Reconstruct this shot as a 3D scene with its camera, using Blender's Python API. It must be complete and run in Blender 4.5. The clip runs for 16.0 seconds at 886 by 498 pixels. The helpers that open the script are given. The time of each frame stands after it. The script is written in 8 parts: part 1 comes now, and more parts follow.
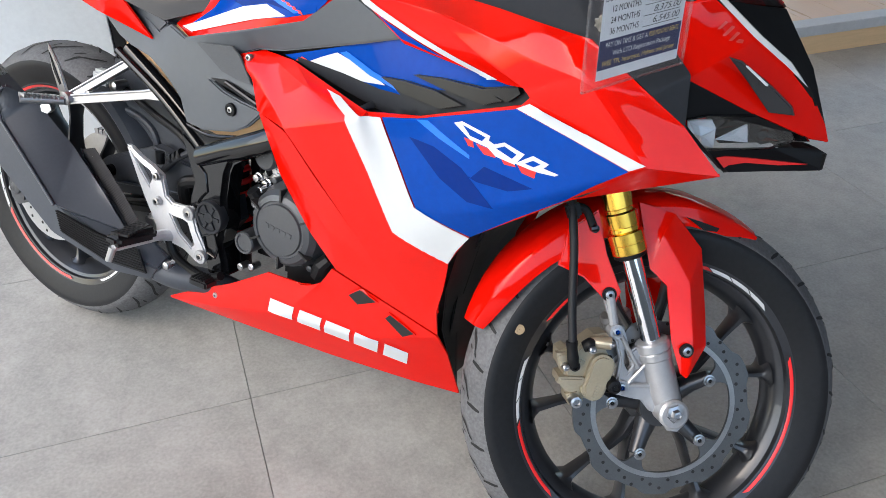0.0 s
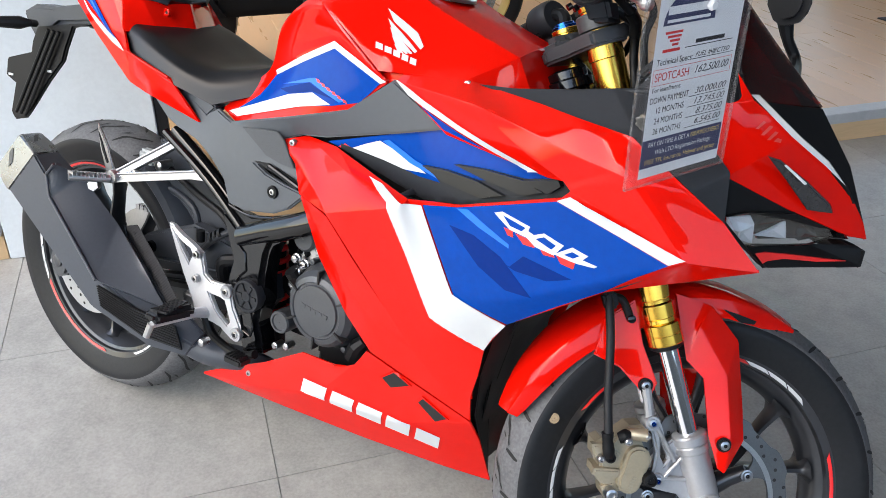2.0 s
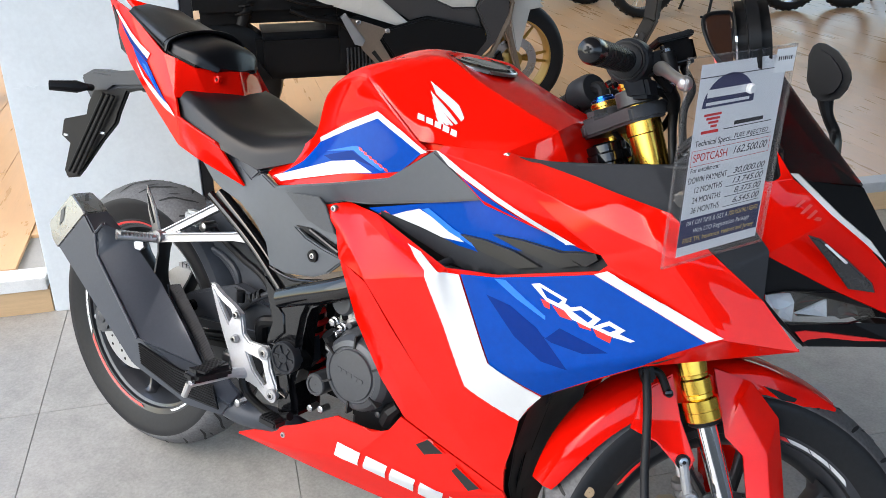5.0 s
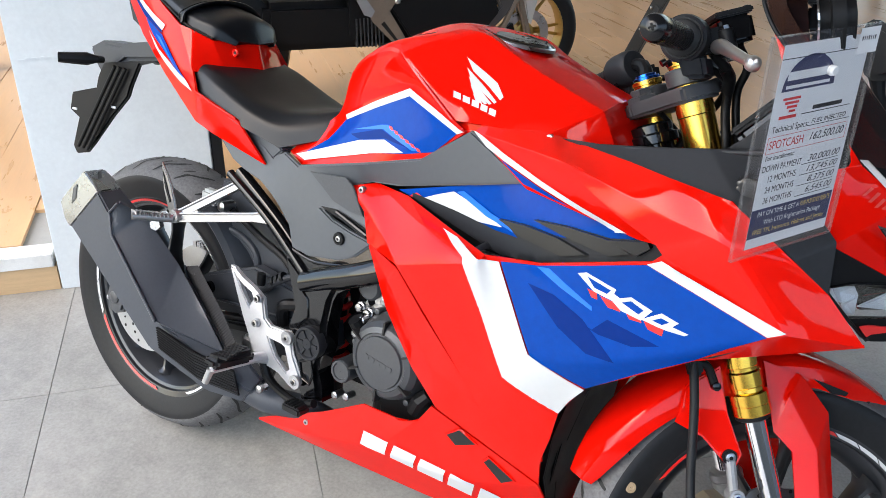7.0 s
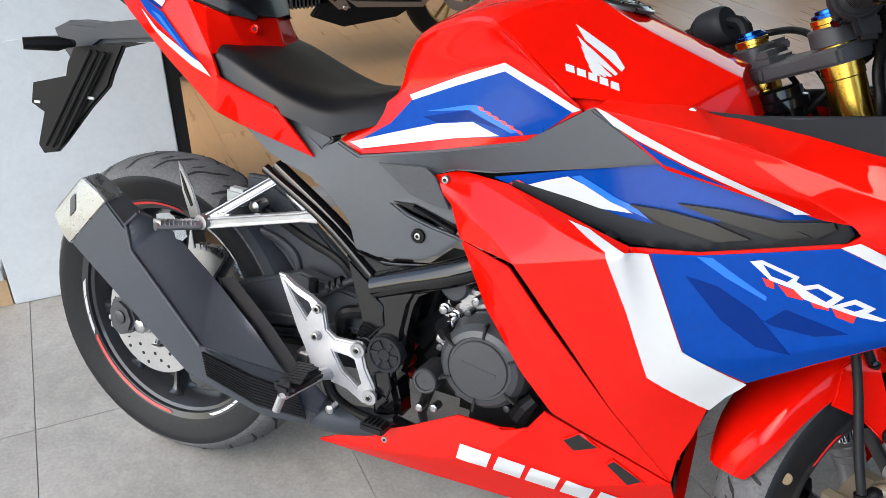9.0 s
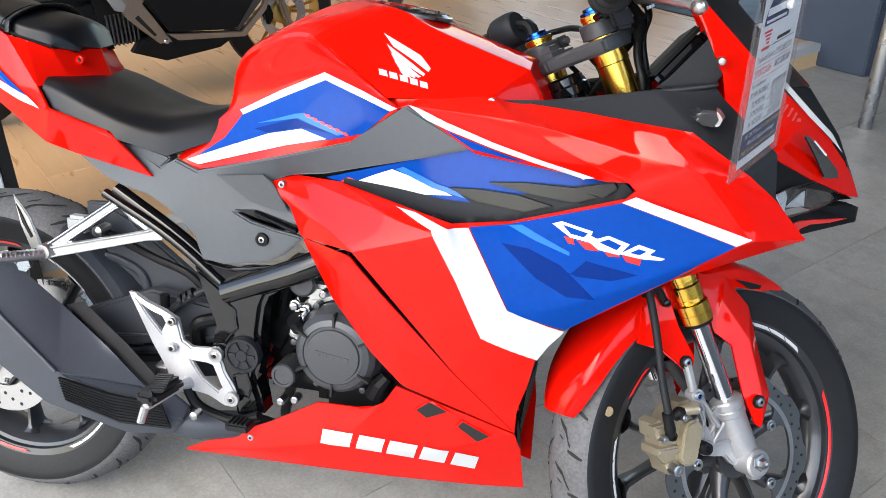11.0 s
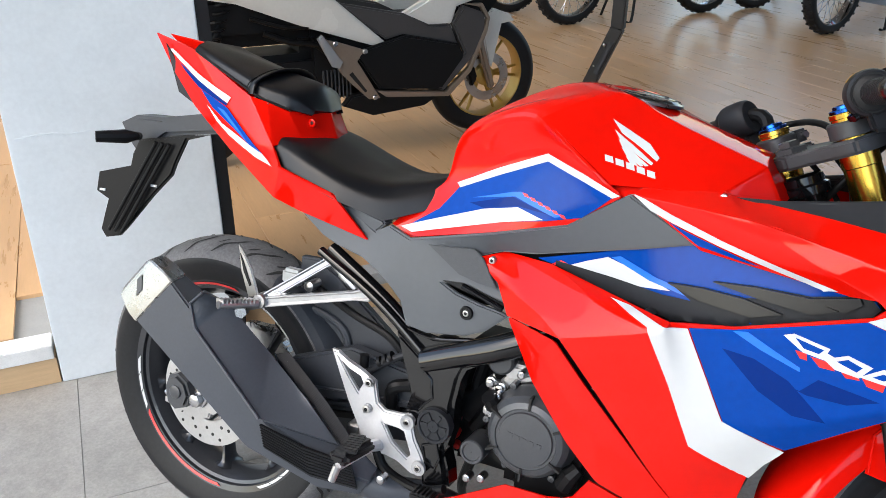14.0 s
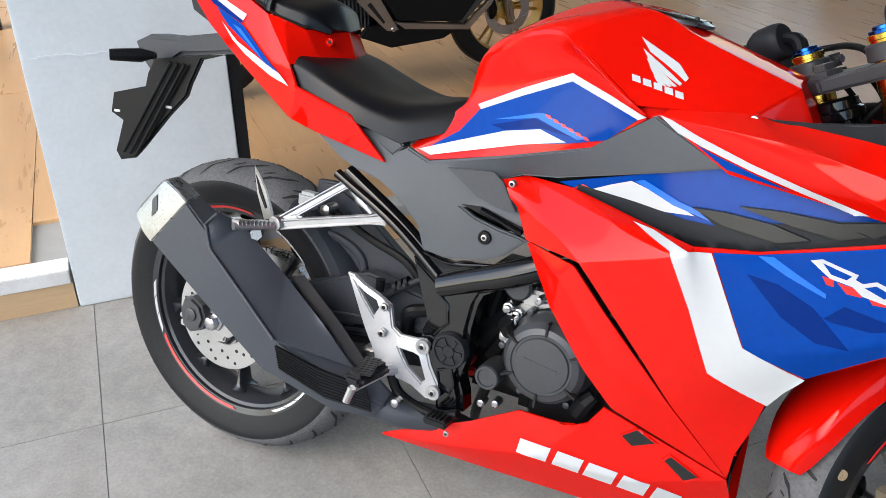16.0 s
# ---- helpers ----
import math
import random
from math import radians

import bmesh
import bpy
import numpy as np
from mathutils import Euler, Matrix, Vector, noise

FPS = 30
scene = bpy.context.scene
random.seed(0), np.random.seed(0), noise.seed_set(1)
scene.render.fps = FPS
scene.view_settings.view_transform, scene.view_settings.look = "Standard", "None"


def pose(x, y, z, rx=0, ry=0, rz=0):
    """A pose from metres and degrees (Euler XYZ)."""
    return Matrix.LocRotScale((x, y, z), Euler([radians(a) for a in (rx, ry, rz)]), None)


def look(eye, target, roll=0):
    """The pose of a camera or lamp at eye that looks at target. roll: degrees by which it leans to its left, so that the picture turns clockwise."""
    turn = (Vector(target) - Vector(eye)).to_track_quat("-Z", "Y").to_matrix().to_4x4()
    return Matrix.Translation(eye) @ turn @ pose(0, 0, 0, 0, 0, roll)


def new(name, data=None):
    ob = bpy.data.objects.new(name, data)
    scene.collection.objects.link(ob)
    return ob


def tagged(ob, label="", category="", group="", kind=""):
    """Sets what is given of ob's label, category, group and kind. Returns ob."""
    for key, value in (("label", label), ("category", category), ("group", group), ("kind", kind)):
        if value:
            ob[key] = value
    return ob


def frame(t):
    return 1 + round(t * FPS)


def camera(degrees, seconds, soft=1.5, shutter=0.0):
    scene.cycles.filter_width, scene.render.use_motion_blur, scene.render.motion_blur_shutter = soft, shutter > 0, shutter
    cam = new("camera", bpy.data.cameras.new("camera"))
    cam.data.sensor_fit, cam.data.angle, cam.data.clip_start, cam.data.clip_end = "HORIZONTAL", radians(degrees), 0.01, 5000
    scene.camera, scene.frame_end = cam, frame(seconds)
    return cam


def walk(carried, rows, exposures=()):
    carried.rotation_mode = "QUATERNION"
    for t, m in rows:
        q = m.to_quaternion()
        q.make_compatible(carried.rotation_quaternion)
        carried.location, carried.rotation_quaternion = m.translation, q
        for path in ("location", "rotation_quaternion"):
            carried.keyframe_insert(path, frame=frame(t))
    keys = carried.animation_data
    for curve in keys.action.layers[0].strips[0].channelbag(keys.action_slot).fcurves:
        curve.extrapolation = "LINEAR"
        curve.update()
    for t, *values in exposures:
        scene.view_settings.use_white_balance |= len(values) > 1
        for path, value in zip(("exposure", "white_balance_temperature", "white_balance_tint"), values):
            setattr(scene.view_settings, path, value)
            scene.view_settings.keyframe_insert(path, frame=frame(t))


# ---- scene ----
cam = camera(56.0, 16.0, 0.4)
ROWS = [
    (0.0, 1.5187, -0.9375, 1.2217, 55.79, 0.09, 30.66),
    (0.5, 1.5257, -0.9304, 1.2299, 56.97, 0.32, 30.96),
    (1.0, 1.5211, -0.9438, 1.2378, 59.13, 0.06, 31.18),
    (1.5, 1.5070, -0.9497, 1.2447, 60.01, -0.18, 31.55),
    (2.0, 1.4983, -0.9498, 1.2461, 60.73, -0.25, 32.56),
    (2.5, 1.4944, -0.9544, 1.2487, 61.66, -0.33, 33.27),
    (3.0, 1.4944, -0.9526, 1.2543, 62.75, -0.40, 34.14),
    (3.5, 1.4906, -0.9496, 1.2586, 62.86, -0.28, 34.64),
    (4.0, 1.4963, -0.9484, 1.2592, 63.89, -0.23, 35.23),
    (4.2, 1.4984, -0.9503, 1.2632, 64.55, -0.20, 35.32),
    (6.3, 1.4642, -0.9537, 1.2695, 64.22, -0.29, 35.10),
    (6.5, 1.4514, -0.9579, 1.2668, 63.70, -0.26, 34.91),
    (7.0, 1.4154, -0.9395, 1.2609, 62.63, -0.62, 35.19),
    (7.5, 1.2682, -0.8825, 1.2591, 62.07, -0.62, 35.56),
    (8.0, 1.1516, -0.8507, 1.2613, 61.54, -0.64, 35.91),
    (8.5, 1.0853, -0.8944, 1.2499, 60.88, -0.99, 34.70),
    (9.0, 1.0608, -0.9731, 1.2464, 59.49, -0.26, 25.85),
    (9.5, 1.0941, -1.0642, 1.2491, 60.06, 0.23, 19.49),
    (10.0, 1.1107, -1.0837, 1.2628, 58.91, 0.62, 15.55),
    (10.2, 1.1226, -1.0945, 1.2467, 59.61, 0.64, 15.16),
    (12.3, 1.0985, -1.0701, 1.2793, 62.42, -0.97, 12.17),
    (12.5, 1.0885, -1.0752, 1.2761, 62.90, -0.92, 13.44),
    (13.0, 1.0733, -1.0628, 1.2832, 63.22, -0.15, 18.87),
    (13.5, 1.0573, -1.0674, 1.2824, 64.09, 0.41, 23.93),
    (14.0, 1.0478, -1.0681, 1.2852, 65.02, 0.32, 26.57),
    (14.5, 1.0500, -1.0675, 1.2791, 65.38, -0.05, 27.35),
    (15.0, 1.0458, -1.0653, 1.2629, 64.59, -0.10, 27.94),
    (15.5, 1.0439, -1.0672, 1.2471, 62.09, -0.32, 28.09),
    (16.0, 1.0403, -1.0666, 1.2452, 61.22, -0.21, 27.95),
]
# the clip's camera opens up a little where it turns towards the showroom
EXPOSURES = [(0.0, 1.74), (3.0, 1.85), (6.5, 1.84), (7.5, 1.8), (8.0, 1.7), (8.5, 1.58), (9.0, 1.62), (10.0, 1.88), (12.5, 2.06), (13.0, 1.96), (13.5, 1.82), (14.0, 1.68), (14.5, 1.61), (16.0, 1.55)]
walk(cam, [(t, pose(x, y, z, rx, ry, rz)) for t, x, y, z, rx, ry, rz in ROWS], EXPOSURES)

# ---- world and light ----
world = bpy.data.worlds.new("sky")
scene.world = world
world.use_nodes = True
_nt = world.node_tree
_sky = _nt.nodes.new("ShaderNodeTexSky")
_sky.sky_type, _sky.sun_disc = "NISHITA", False
_sky.sun_elevation, _sky.sun_rotation = radians(48), radians(203)
_sky.air_density, _sky.dust_density = 1.4, 2.0
_bg = _nt.nodes["Background"]
_bg.inputs["Strength"].default_value = 0.15
_nt.links.new(_sky.outputs[0], _bg.inputs[0])
_sun = new("sun", bpy.data.lights.new("sun", "SUN"))
_sun.data.energy, _sun.data.angle, _sun.data.color = 0.5, radians(70), (1.0, 0.95, 0.88)
_sun.matrix_world = look((-3.2, -7.6, 6.0), (0, 0, 0))

# ---- materials ----
def material(name, color, rough=0.5, metal=0.0, coat=0.0, vary=0.06, scale=8.0, bump=0.0, bump_scale=200.0, spec=0.5):
    """A surface with colour variation at two scales and a fine relief."""
    m = bpy.data.materials.new(name)
    m.use_nodes = True
    nt = m.node_tree
    b = nt.nodes["Principled BSDF"]
    co = nt.nodes.new("ShaderNodeTexCoord")
    n1 = nt.nodes.new("ShaderNodeTexNoise")
    n1.inputs["Scale"].default_value, n1.inputs["Detail"].default_value = scale, 6
    n2 = nt.nodes.new("ShaderNodeTexNoise")
    n2.inputs["Scale"].default_value, n2.inputs["Detail"].default_value = scale * 14, 3
    add = nt.nodes.new("ShaderNodeMath")
    add.operation = "ADD"
    mul = nt.nodes.new("ShaderNodeMapRange")
    mul.inputs["From Min"].default_value, mul.inputs["From Max"].default_value = 0.7, 1.3
    mul.inputs["To Min"].default_value, mul.inputs["To Max"].default_value = 1 - vary, 1 + vary
    mix = nt.nodes.new("ShaderNodeVectorMath")
    mix.operation = "SCALE"
    mix.inputs[0].default_value = color
    for n in (n1, n2):
        nt.links.new(co.outputs["Object"], n.inputs["Vector"])
    nt.links.new(n1.outputs["Fac"], add.inputs[0])
    nt.links.new(n2.outputs["Fac"], add.inputs[1])
    nt.links.new(add.outputs[0], mul.inputs["Value"])
    nt.links.new(mul.outputs[0], mix.inputs["Scale"])
    nt.links.new(mix.outputs[0], b.inputs["Base Color"])
    rr = nt.nodes.new("ShaderNodeMapRange")
    rr.inputs["From Min"].default_value, rr.inputs["From Max"].default_value = 0.3, 0.7
    rr.inputs["To Min"].default_value, rr.inputs["To Max"].default_value = rough * 0.88, min(1, rough * 1.12)
    nt.links.new(n1.outputs["Fac"], rr.inputs["Value"])
    nt.links.new(rr.outputs[0], b.inputs["Roughness"])
    b.inputs["Metallic"].default_value = metal
    b.inputs["Specular IOR Level"].default_value = spec
    b.inputs["Coat Weight"].default_value, b.inputs["Coat Roughness"].default_value = coat, 0.02
    if bump:
        n3 = nt.nodes.new("ShaderNodeTexNoise")
        n3.inputs["Scale"].default_value, n3.inputs["Detail"].default_value = bump_scale, 4
        bp = nt.nodes.new("ShaderNodeBump")
        bp.inputs["Strength"].default_value, bp.inputs["Distance"].default_value = bump, 0.001
        nt.links.new(co.outputs["Object"], n3.inputs["Vector"])
        nt.links.new(n3.outputs["Fac"], bp.inputs["Height"])
        nt.links.new(bp.outputs[0], b.inputs["Normal"])
    return m


def woven(name):
    """Black plastic with fine slanting ribs."""
    m = material(name, (0.014, 0.015, 0.018), 0.5, 0, 0, 0.1, 10, spec=0.25)
    nt = m.node_tree
    co, w, bp = (nt.nodes.new(k) for k in ("ShaderNodeTexCoord", "ShaderNodeTexWave", "ShaderNodeBump"))
    w.inputs["Scale"].default_value, w.inputs["Distortion"].default_value = 160, 0.3
    w.bands_direction = "DIAGONAL"
    bp.inputs["Strength"].default_value, bp.inputs["Distance"].default_value = 0.35, 0.0006
    nt.links.new(co.outputs["Object"], w.inputs["Vector"])
    nt.links.new(w.outputs["Fac"], bp.inputs["Height"])
    nt.links.new(bp.outputs[0], nt.nodes["Principled BSDF"].inputs["Normal"])
    return m


RED = material("red_gloss_paint", (0.66, 0.005, 0.0015), 0.4, 0, 0.6, 0.03, 5, spec=0.0)
BLUE = material("blue_film", (0.0004, 0.045, 0.29), 0.4, 0, 0.3, 0.08, 6, spec=0.0)
NOSEMARK = material("pale_red_film", (0.62, 0.05, 0.035), 0.45, 0, 0.2, 0.05, 20)
BLUE_D = material("dark_blue_film", (0.0005, 0.02, 0.16), 0.4, 0, 0.25, 0.05, 6, spec=0.0)
BLUE_L = material("light_blue_film", (0.02, 0.15, 0.7), 0.4, 0, 0.55, 0.05, 6, spec=0.0)
WHITE = material("white_film", (0.54, 0.555, 0.565), 0.4, 0, 0.4, 0.02, 6, spec=0.1)
GREY = material("grey_matt_paint", (0.06, 0.067, 0.077), 0.5, 0, 0.0, 0.05, 6, 0.03, 900)
GREY_T = material("grain_moulded_grey_plastic", (0.042, 0.046, 0.053), 0.55, 0, 0, 0.1, 12, 0.5, 500)
BLACK = material("black_satin_plastic", (0.006, 0.0062, 0.007), 0.45, 0, 0, 0.1, 10, 0.06, 900, spec=0.18)
BLACK_G = material("black_gloss_plastic", (0.0035, 0.0037, 0.0045), 0.06, 0, 0.0, 0.1, 10, spec=0.5)
DARKGREY = material("dark_grey_plastic", (0.017, 0.0185, 0.022), 0.5, 0, 0, 0.08, 10, 0.06, 800, spec=0.22)
VINYL = material("seat_vinyl", (0.0045, 0.0052, 0.007), 0.36, 0, 0, 0.08, 12, 0.1, 700, spec=0.33)
RUBBER = material("tyre_rubber", (0.012, 0.0125, 0.014), 0.46, 0, 0, 0.15, 9, 0.12, 300, spec=0.2)
# tyre rubber again, paler: the light on the tread is in its colour
TREAD = material("lit_tread_rubber", (0.1, 0.1, 0.104), 0.7, 0, 0, 0.3, 14, 0.15, 300, spec=0.3)
# near-black that paints the shade inside grooves, holes, slots and sockets
RECESS_SHADE = material("recess_shade_black", (0.008, 0.008, 0.008), 0.8, 0, 0, 0.1, 9)
ALLOY = material("bare_alloy", (0.46, 0.46, 0.465), 0.34, 0.9, 0, 0.06, 14, 0.08, 600)
SILVER = material("silver_paint", (0.38, 0.385, 0.4), 0.36, 0.55, 0.2, 0.05, 14, 0.05, 700)
SILVER_L = material("bright_cast_silver", (0.5, 0.5, 0.515), 0.38, 0.35, 0.1, 0.05, 14, 0.05, 700)
STEEL = material("steel", (0.4, 0.4, 0.41), 0.28, 1.0, 0, 0.08, 20, 0.05, 500)
CHROME = material("chrome", (0.82, 0.82, 0.84), 0.06, 1.0, 0, 0.03, 10)
GOLD = material("gold_anodised", (0.83, 0.5, 0.08), 0.22, 1.0, 0, 0.06, 10)
BRONZE = material("gold_caliper_paint", (0.36, 0.31, 0.225), 0.36, 0.6, 0, 0.08, 20, 0.05, 500)
GUARD = material("grey_guard_plastic", (0.034, 0.038, 0.046), 0.45, 0, 0, 0.08, 10, 0.06, 800, spec=0.35)
CASTING = material("grey_engine_casting", (0.05, 0.053, 0.059), 0.38, 0.2, 0, 0.08, 14, 0.1, 500)
RIMGREY = material("dark_grey_rim_paint", (0.03, 0.032, 0.037), 0.32, 0.4, 0.35, 0.06, 12)
MUFFLER = material("matt_black_muffler_paint", (0.046, 0.052, 0.064), 0.42, 0, 0, 0.07, 14, 0.05, 700, spec=0.35)
FIN = material("black_satin_fin_plastic", (0.007, 0.0075, 0.009), 0.32, 0, 0, 0.1, 10, 0.04, 900, spec=0.4)
CARBON = woven("carbon_look_plastic")
BLUEANO = material("blue_anodised", (0.02, 0.13, 0.6), 0.2, 1.0, 0, 0.05, 10)
REDFILM = material("red_film", (0.7, 0.015, 0.015), 0.35, 0, 0.3, 0.03, 8)


# ---- builders ----
def finish(ob, smooth=True, angle=32):
    me = ob.data
    me.polygons.foreach_set("use_smooth", [smooth] * len(me.polygons))
    if smooth:
        me.set_sharp_from_angle(angle=radians(angle))
    return ob


def part(name, bm, mat, parent=None, label="", angle=32, smooth=True, m=None):
    me = bpy.data.meshes.new(name)
    bm.normal_update()
    bm.to_mesh(me)
    bm.free()
    for k in mat if isinstance(mat, (list, tuple)) else (mat,):
        me.materials.append(k)
    ob = new(name, me)
    if parent:
        ob.parent = parent
    if m is not None:
        me.transform(m)
    if label:
        tagged(ob, label)
    return finish(ob, smooth, angle)


def thing(name, label, category, m=None, group="", kind=""):
    ob = new(name)
    ob.empty_display_size = 0.1
    if m is not None:
        ob.matrix_world = m
    return tagged(ob, label, category, group, kind)


def baked(ob):
    """The mesh of an object with its modifiers applied."""
    dg = bpy.context.evaluated_depsgraph_get()
    me = bpy.data.meshes.new_from_object(ob.evaluated_get(dg))
    return me


def panel(name, verts, faces, mat, parent, thick=0.004, levels=2, crease=0.5, corner=1.0, label="", flip=False, mirror=False, angle=40, fold=9, round_off=0.004, ridges=None):
    """A moulded skin through the given corners, rounded between them by subdivision, with thickness.
    Edges that bend by more than fold degrees, or those listed in ridges, stay narrow rounded ridges."""
    s = -1 if flip else 1
    me = bpy.data.meshes.new(name)
    me.from_pydata([(x, y * s, z) for x, y, z in verts], [], [f[::-1] if flip else f for f in faces])
    bm = bmesh.new()
    bm.from_mesh(me)
    keep = bm.edges.layers.int.new("ridge")
    if ridges is not None:
        wanted = {frozenset(r) for r in ridges}
        for e in bm.edges:
            e[keep] = frozenset(v.index for v in e.verts) in wanted
    if mirror:
        bmesh.ops.mirror(bm, geom=bm.verts[:] + bm.edges[:] + bm.faces[:], matrix=Matrix.Identity(4), merge_dist=0.0005, axis="Y")
    bmesh.ops.recalc_face_normals(bm, faces=bm.faces)
    out = sum(((f.calc_center_median().y - 0.0) * f.normal.y + 0.6 * f.normal.z) * f.calc_area() for f in bm.faces)
    if out < 0:
        bmesh.ops.reverse_faces(bm, faces=bm.faces)
    ce = bm.edges.layers.float.new("crease_edge")
    cv = bm.verts.layers.float.new("crease_vert")
    for e in bm.edges:
        hard = e[keep] if ridges is not None else e.calc_face_angle(0) > radians(fold)
        e[ce] = 1.0 if e.is_boundary or hard else crease
    for v in bm.verts:
        v[cv] = corner if v.is_boundary else 0.0
    bm.to_mesh(me)
    bm.free()
    tmp = new("tmp", me)
    sub = tmp.modifiers.new("s", "SUBSURF")
    sub.levels = sub.render_levels = levels
    # move the cage until the rounded skin passes through the corners
    aim = [v.co.copy() for v in me.vertices]
    for _ in range(4):
        got = baked(tmp)
        for v, a in zip(me.vertices, aim):
            v.co += (a - got.vertices[v.index].co) * 0.7
        bpy.data.meshes.remove(got)
        me.update()
        tmp.update_tag()
        bpy.context.view_layer.update()
    if round_off:
        bev = tmp.modifiers.new("b", "BEVEL")
        bev.width, bev.segments, bev.limit_method, bev.angle_limit = round_off, 3, "ANGLE", radians(7)
        bev.use_clamp_overlap = True
    sol = tmp.modifiers.new("t", "SOLIDIFY")
    sol.thickness, sol.offset = thick, -1
    me2 = baked(tmp)
    bpy.data.objects.remove(tmp)
    me2.name = name
    me2.materials.append(mat)
    ob = new(name, me2)
    ob.parent = parent
    if label:
        tagged(ob, label)
    return finish(ob, True, angle)


def slab(name, pts, depth, mat, parent, bevel=0.002, label="", flip=False, m=None, holes=()):
    """A plate with the outline pts (x, y, z), y being its outer face, that goes depth inwards; holes go through it."""
    s = -1 if flip else 1
    bm = bmesh.new()
    if holes:
        for loop in (pts, *holes):
            vs = [bm.verts.new((x, y * s, z)) for x, y, z in loop]
            for i in range(len(vs)):
                bm.edges.new((vs[i], vs[(i + 1) % len(vs)]))
        rim = bm.edges[:]
        bmesh.ops.triangle_fill(bm, edges=rim, use_beauty=True, use_dissolve=False, normal=(0, -s, 0))
        r = bmesh.ops.extrude_face_region(bm, geom=bm.faces[:])
        for v in r["geom"]:
            if isinstance(v, bmesh.types.BMVert):
                v.co.y += depth * s
        bmesh.ops.recalc_face_normals(bm, faces=bm.faces)
        front = [e for e in bm.edges if len(e.link_faces) == 2 and abs(e.calc_face_angle(0)) > 1.2 and abs((e.verts[0].co - e.verts[1].co).y) < depth * 0.4]
        if bevel:
            bmesh.ops.bevel(bm, geom=front, offset=bevel, segments=2, affect="EDGES", clamp_overlap=True)
        return part(name, bm, mat, parent, label, m=m)
    a = [bm.verts.new((x, y * s, z)) for x, y, z in pts]
    b = [bm.verts.new((x, (y + depth) * s, z)) for x, y, z in pts]
    n = len(pts)
    bm.faces.new(a)
    bm.faces.new(b[::-1])
    for i in range(n):
        bm.faces.new((a[i], b[i], b[(i + 1) % n], a[(i + 1) % n]))
    bmesh.ops.recalc_face_normals(bm, faces=bm.faces)
    if bevel:
        bmesh.ops.bevel(bm, geom=[e for e in bm.edges if any(len(f.verts) > 4 for f in e.link_faces) or n <= 4], offset=bevel, segments=2, affect="EDGES", clamp_overlap=True)
    bmesh.ops.triangulate(bm, faces=[f for f in bm.faces if len(f.verts) > 4])
    return part(name, bm, mat, parent, label, m=m)


def flat(pts, y):
    return [(x, y, z) for x, z in pts]


def lathe(bm, profile, centre, seg=48, axis="Y", a0=0.0, a1=360.0, m=None):
    """Revolves (radius, along) pairs round an axis through centre."""
    full = abs(a1 - a0) >= 359.9
    k = seg if full else seg + 1
    rings = []
    for i in range(k):
        a = radians(a0 + (a1 - a0) * i / seg)
        row = []
        for r, h in profile:
            if axis == "Y":
                p = Vector((r * math.cos(a), h, r * math.sin(a)))
            elif axis == "Z":
                p = Vector((r * math.cos(a), r * math.sin(a), h))
            else:
                p = Vector((h, r * math.cos(a), r * math.sin(a)))
            p += Vector(centre)
            row.append(bm.verts.new(m @ p if m is not None else p))
        rings.append(row)
    for i in range(k if full else k - 1):
        p, q = rings[i], rings[(i + 1) % k]
        for j in range(len(profile) - 1):
            bm.faces.new((p[j], q[j], q[j + 1], p[j + 1]))
    return bm


def turned(name, profile, centre, mat, parent, seg=32, axis="Y", label="", m=None, caps=True, angle=32):
    """A lathe-turned solid, closed at both ends."""
    bm = bmesh.new()
    prof = list(profile)
    if caps:
        prof = [(0.0005, prof[0][1])] + prof + [(0.0005, prof[-1][1])]
    lathe(bm, prof, centre, seg, axis)
    bmesh.ops.remove_doubles(bm, verts=bm.verts, dist=0.0002)
    bmesh.ops.recalc_face_normals(bm, faces=bm.faces)
    return part(name, bm, mat, parent, label, angle, m=m)


def sweep(bm, pts, radius, sides=10, cap=True, flat_y=1.0):
    """A tube along pts; radius is one number or one for each point."""
    pts = [Vector(p) for p in pts]
    n = len(pts)
    rad = radius if isinstance(radius, (list, tuple)) else [radius] * n
    up = Vector((0.13, 0.29, 0.95)).normalized()
    rings = []
    for i, p in enumerate(pts):
        t = (pts[min(i + 1, n - 1)] - pts[max(i - 1, 0)]).normalized()
        a = t.cross(up)
        if a.length < 0.05:
            a = t.cross(Vector((1, 0, 0)))
        a.normalize()
        b = t.cross(a).normalized()
        up = -b if (-b).dot(up) > 0 else b
        rings.append([bm.verts.new(p + rad[i] * (math.cos(k * math.tau / sides) * a + flat_y * math.sin(k * math.tau / sides) * up)) for k in range(sides)])
    for p, q in zip(rings, rings[1:]):
        for k in range(sides):
            bm.faces.new((p[k], p[(k + 1) % sides], q[(k + 1) % sides], q[k]))
    if cap:
        bm.faces.new(rings[0][::-1])
        bm.faces.new(rings[-1])
    bmesh.ops.recalc_face_normals(bm, faces=bm.faces)
    return bm


def curve(pts, steps=6):
    """Points on a smooth line through pts."""
    p = [Vector(q) for q in pts]
    p = [2 * p[0] - p[1]] + p + [2 * p[-1] - p[-2]]
    out = []
    for i in range(1, len(p) - 2):
        for k in range(steps):
            t = k / steps
            out.append(0.5 * ((2 * p[i]) + (p[i + 1] - p[i - 1]) * t + (2 * p[i - 1] - 5 * p[i] + 4 * p[i + 1] - p[i + 2]) * t * t + (3 * p[i] - p[i - 1] - 3 * p[i + 1] + p[i + 2]) * t ** 3))
    return out + [p[-2]]


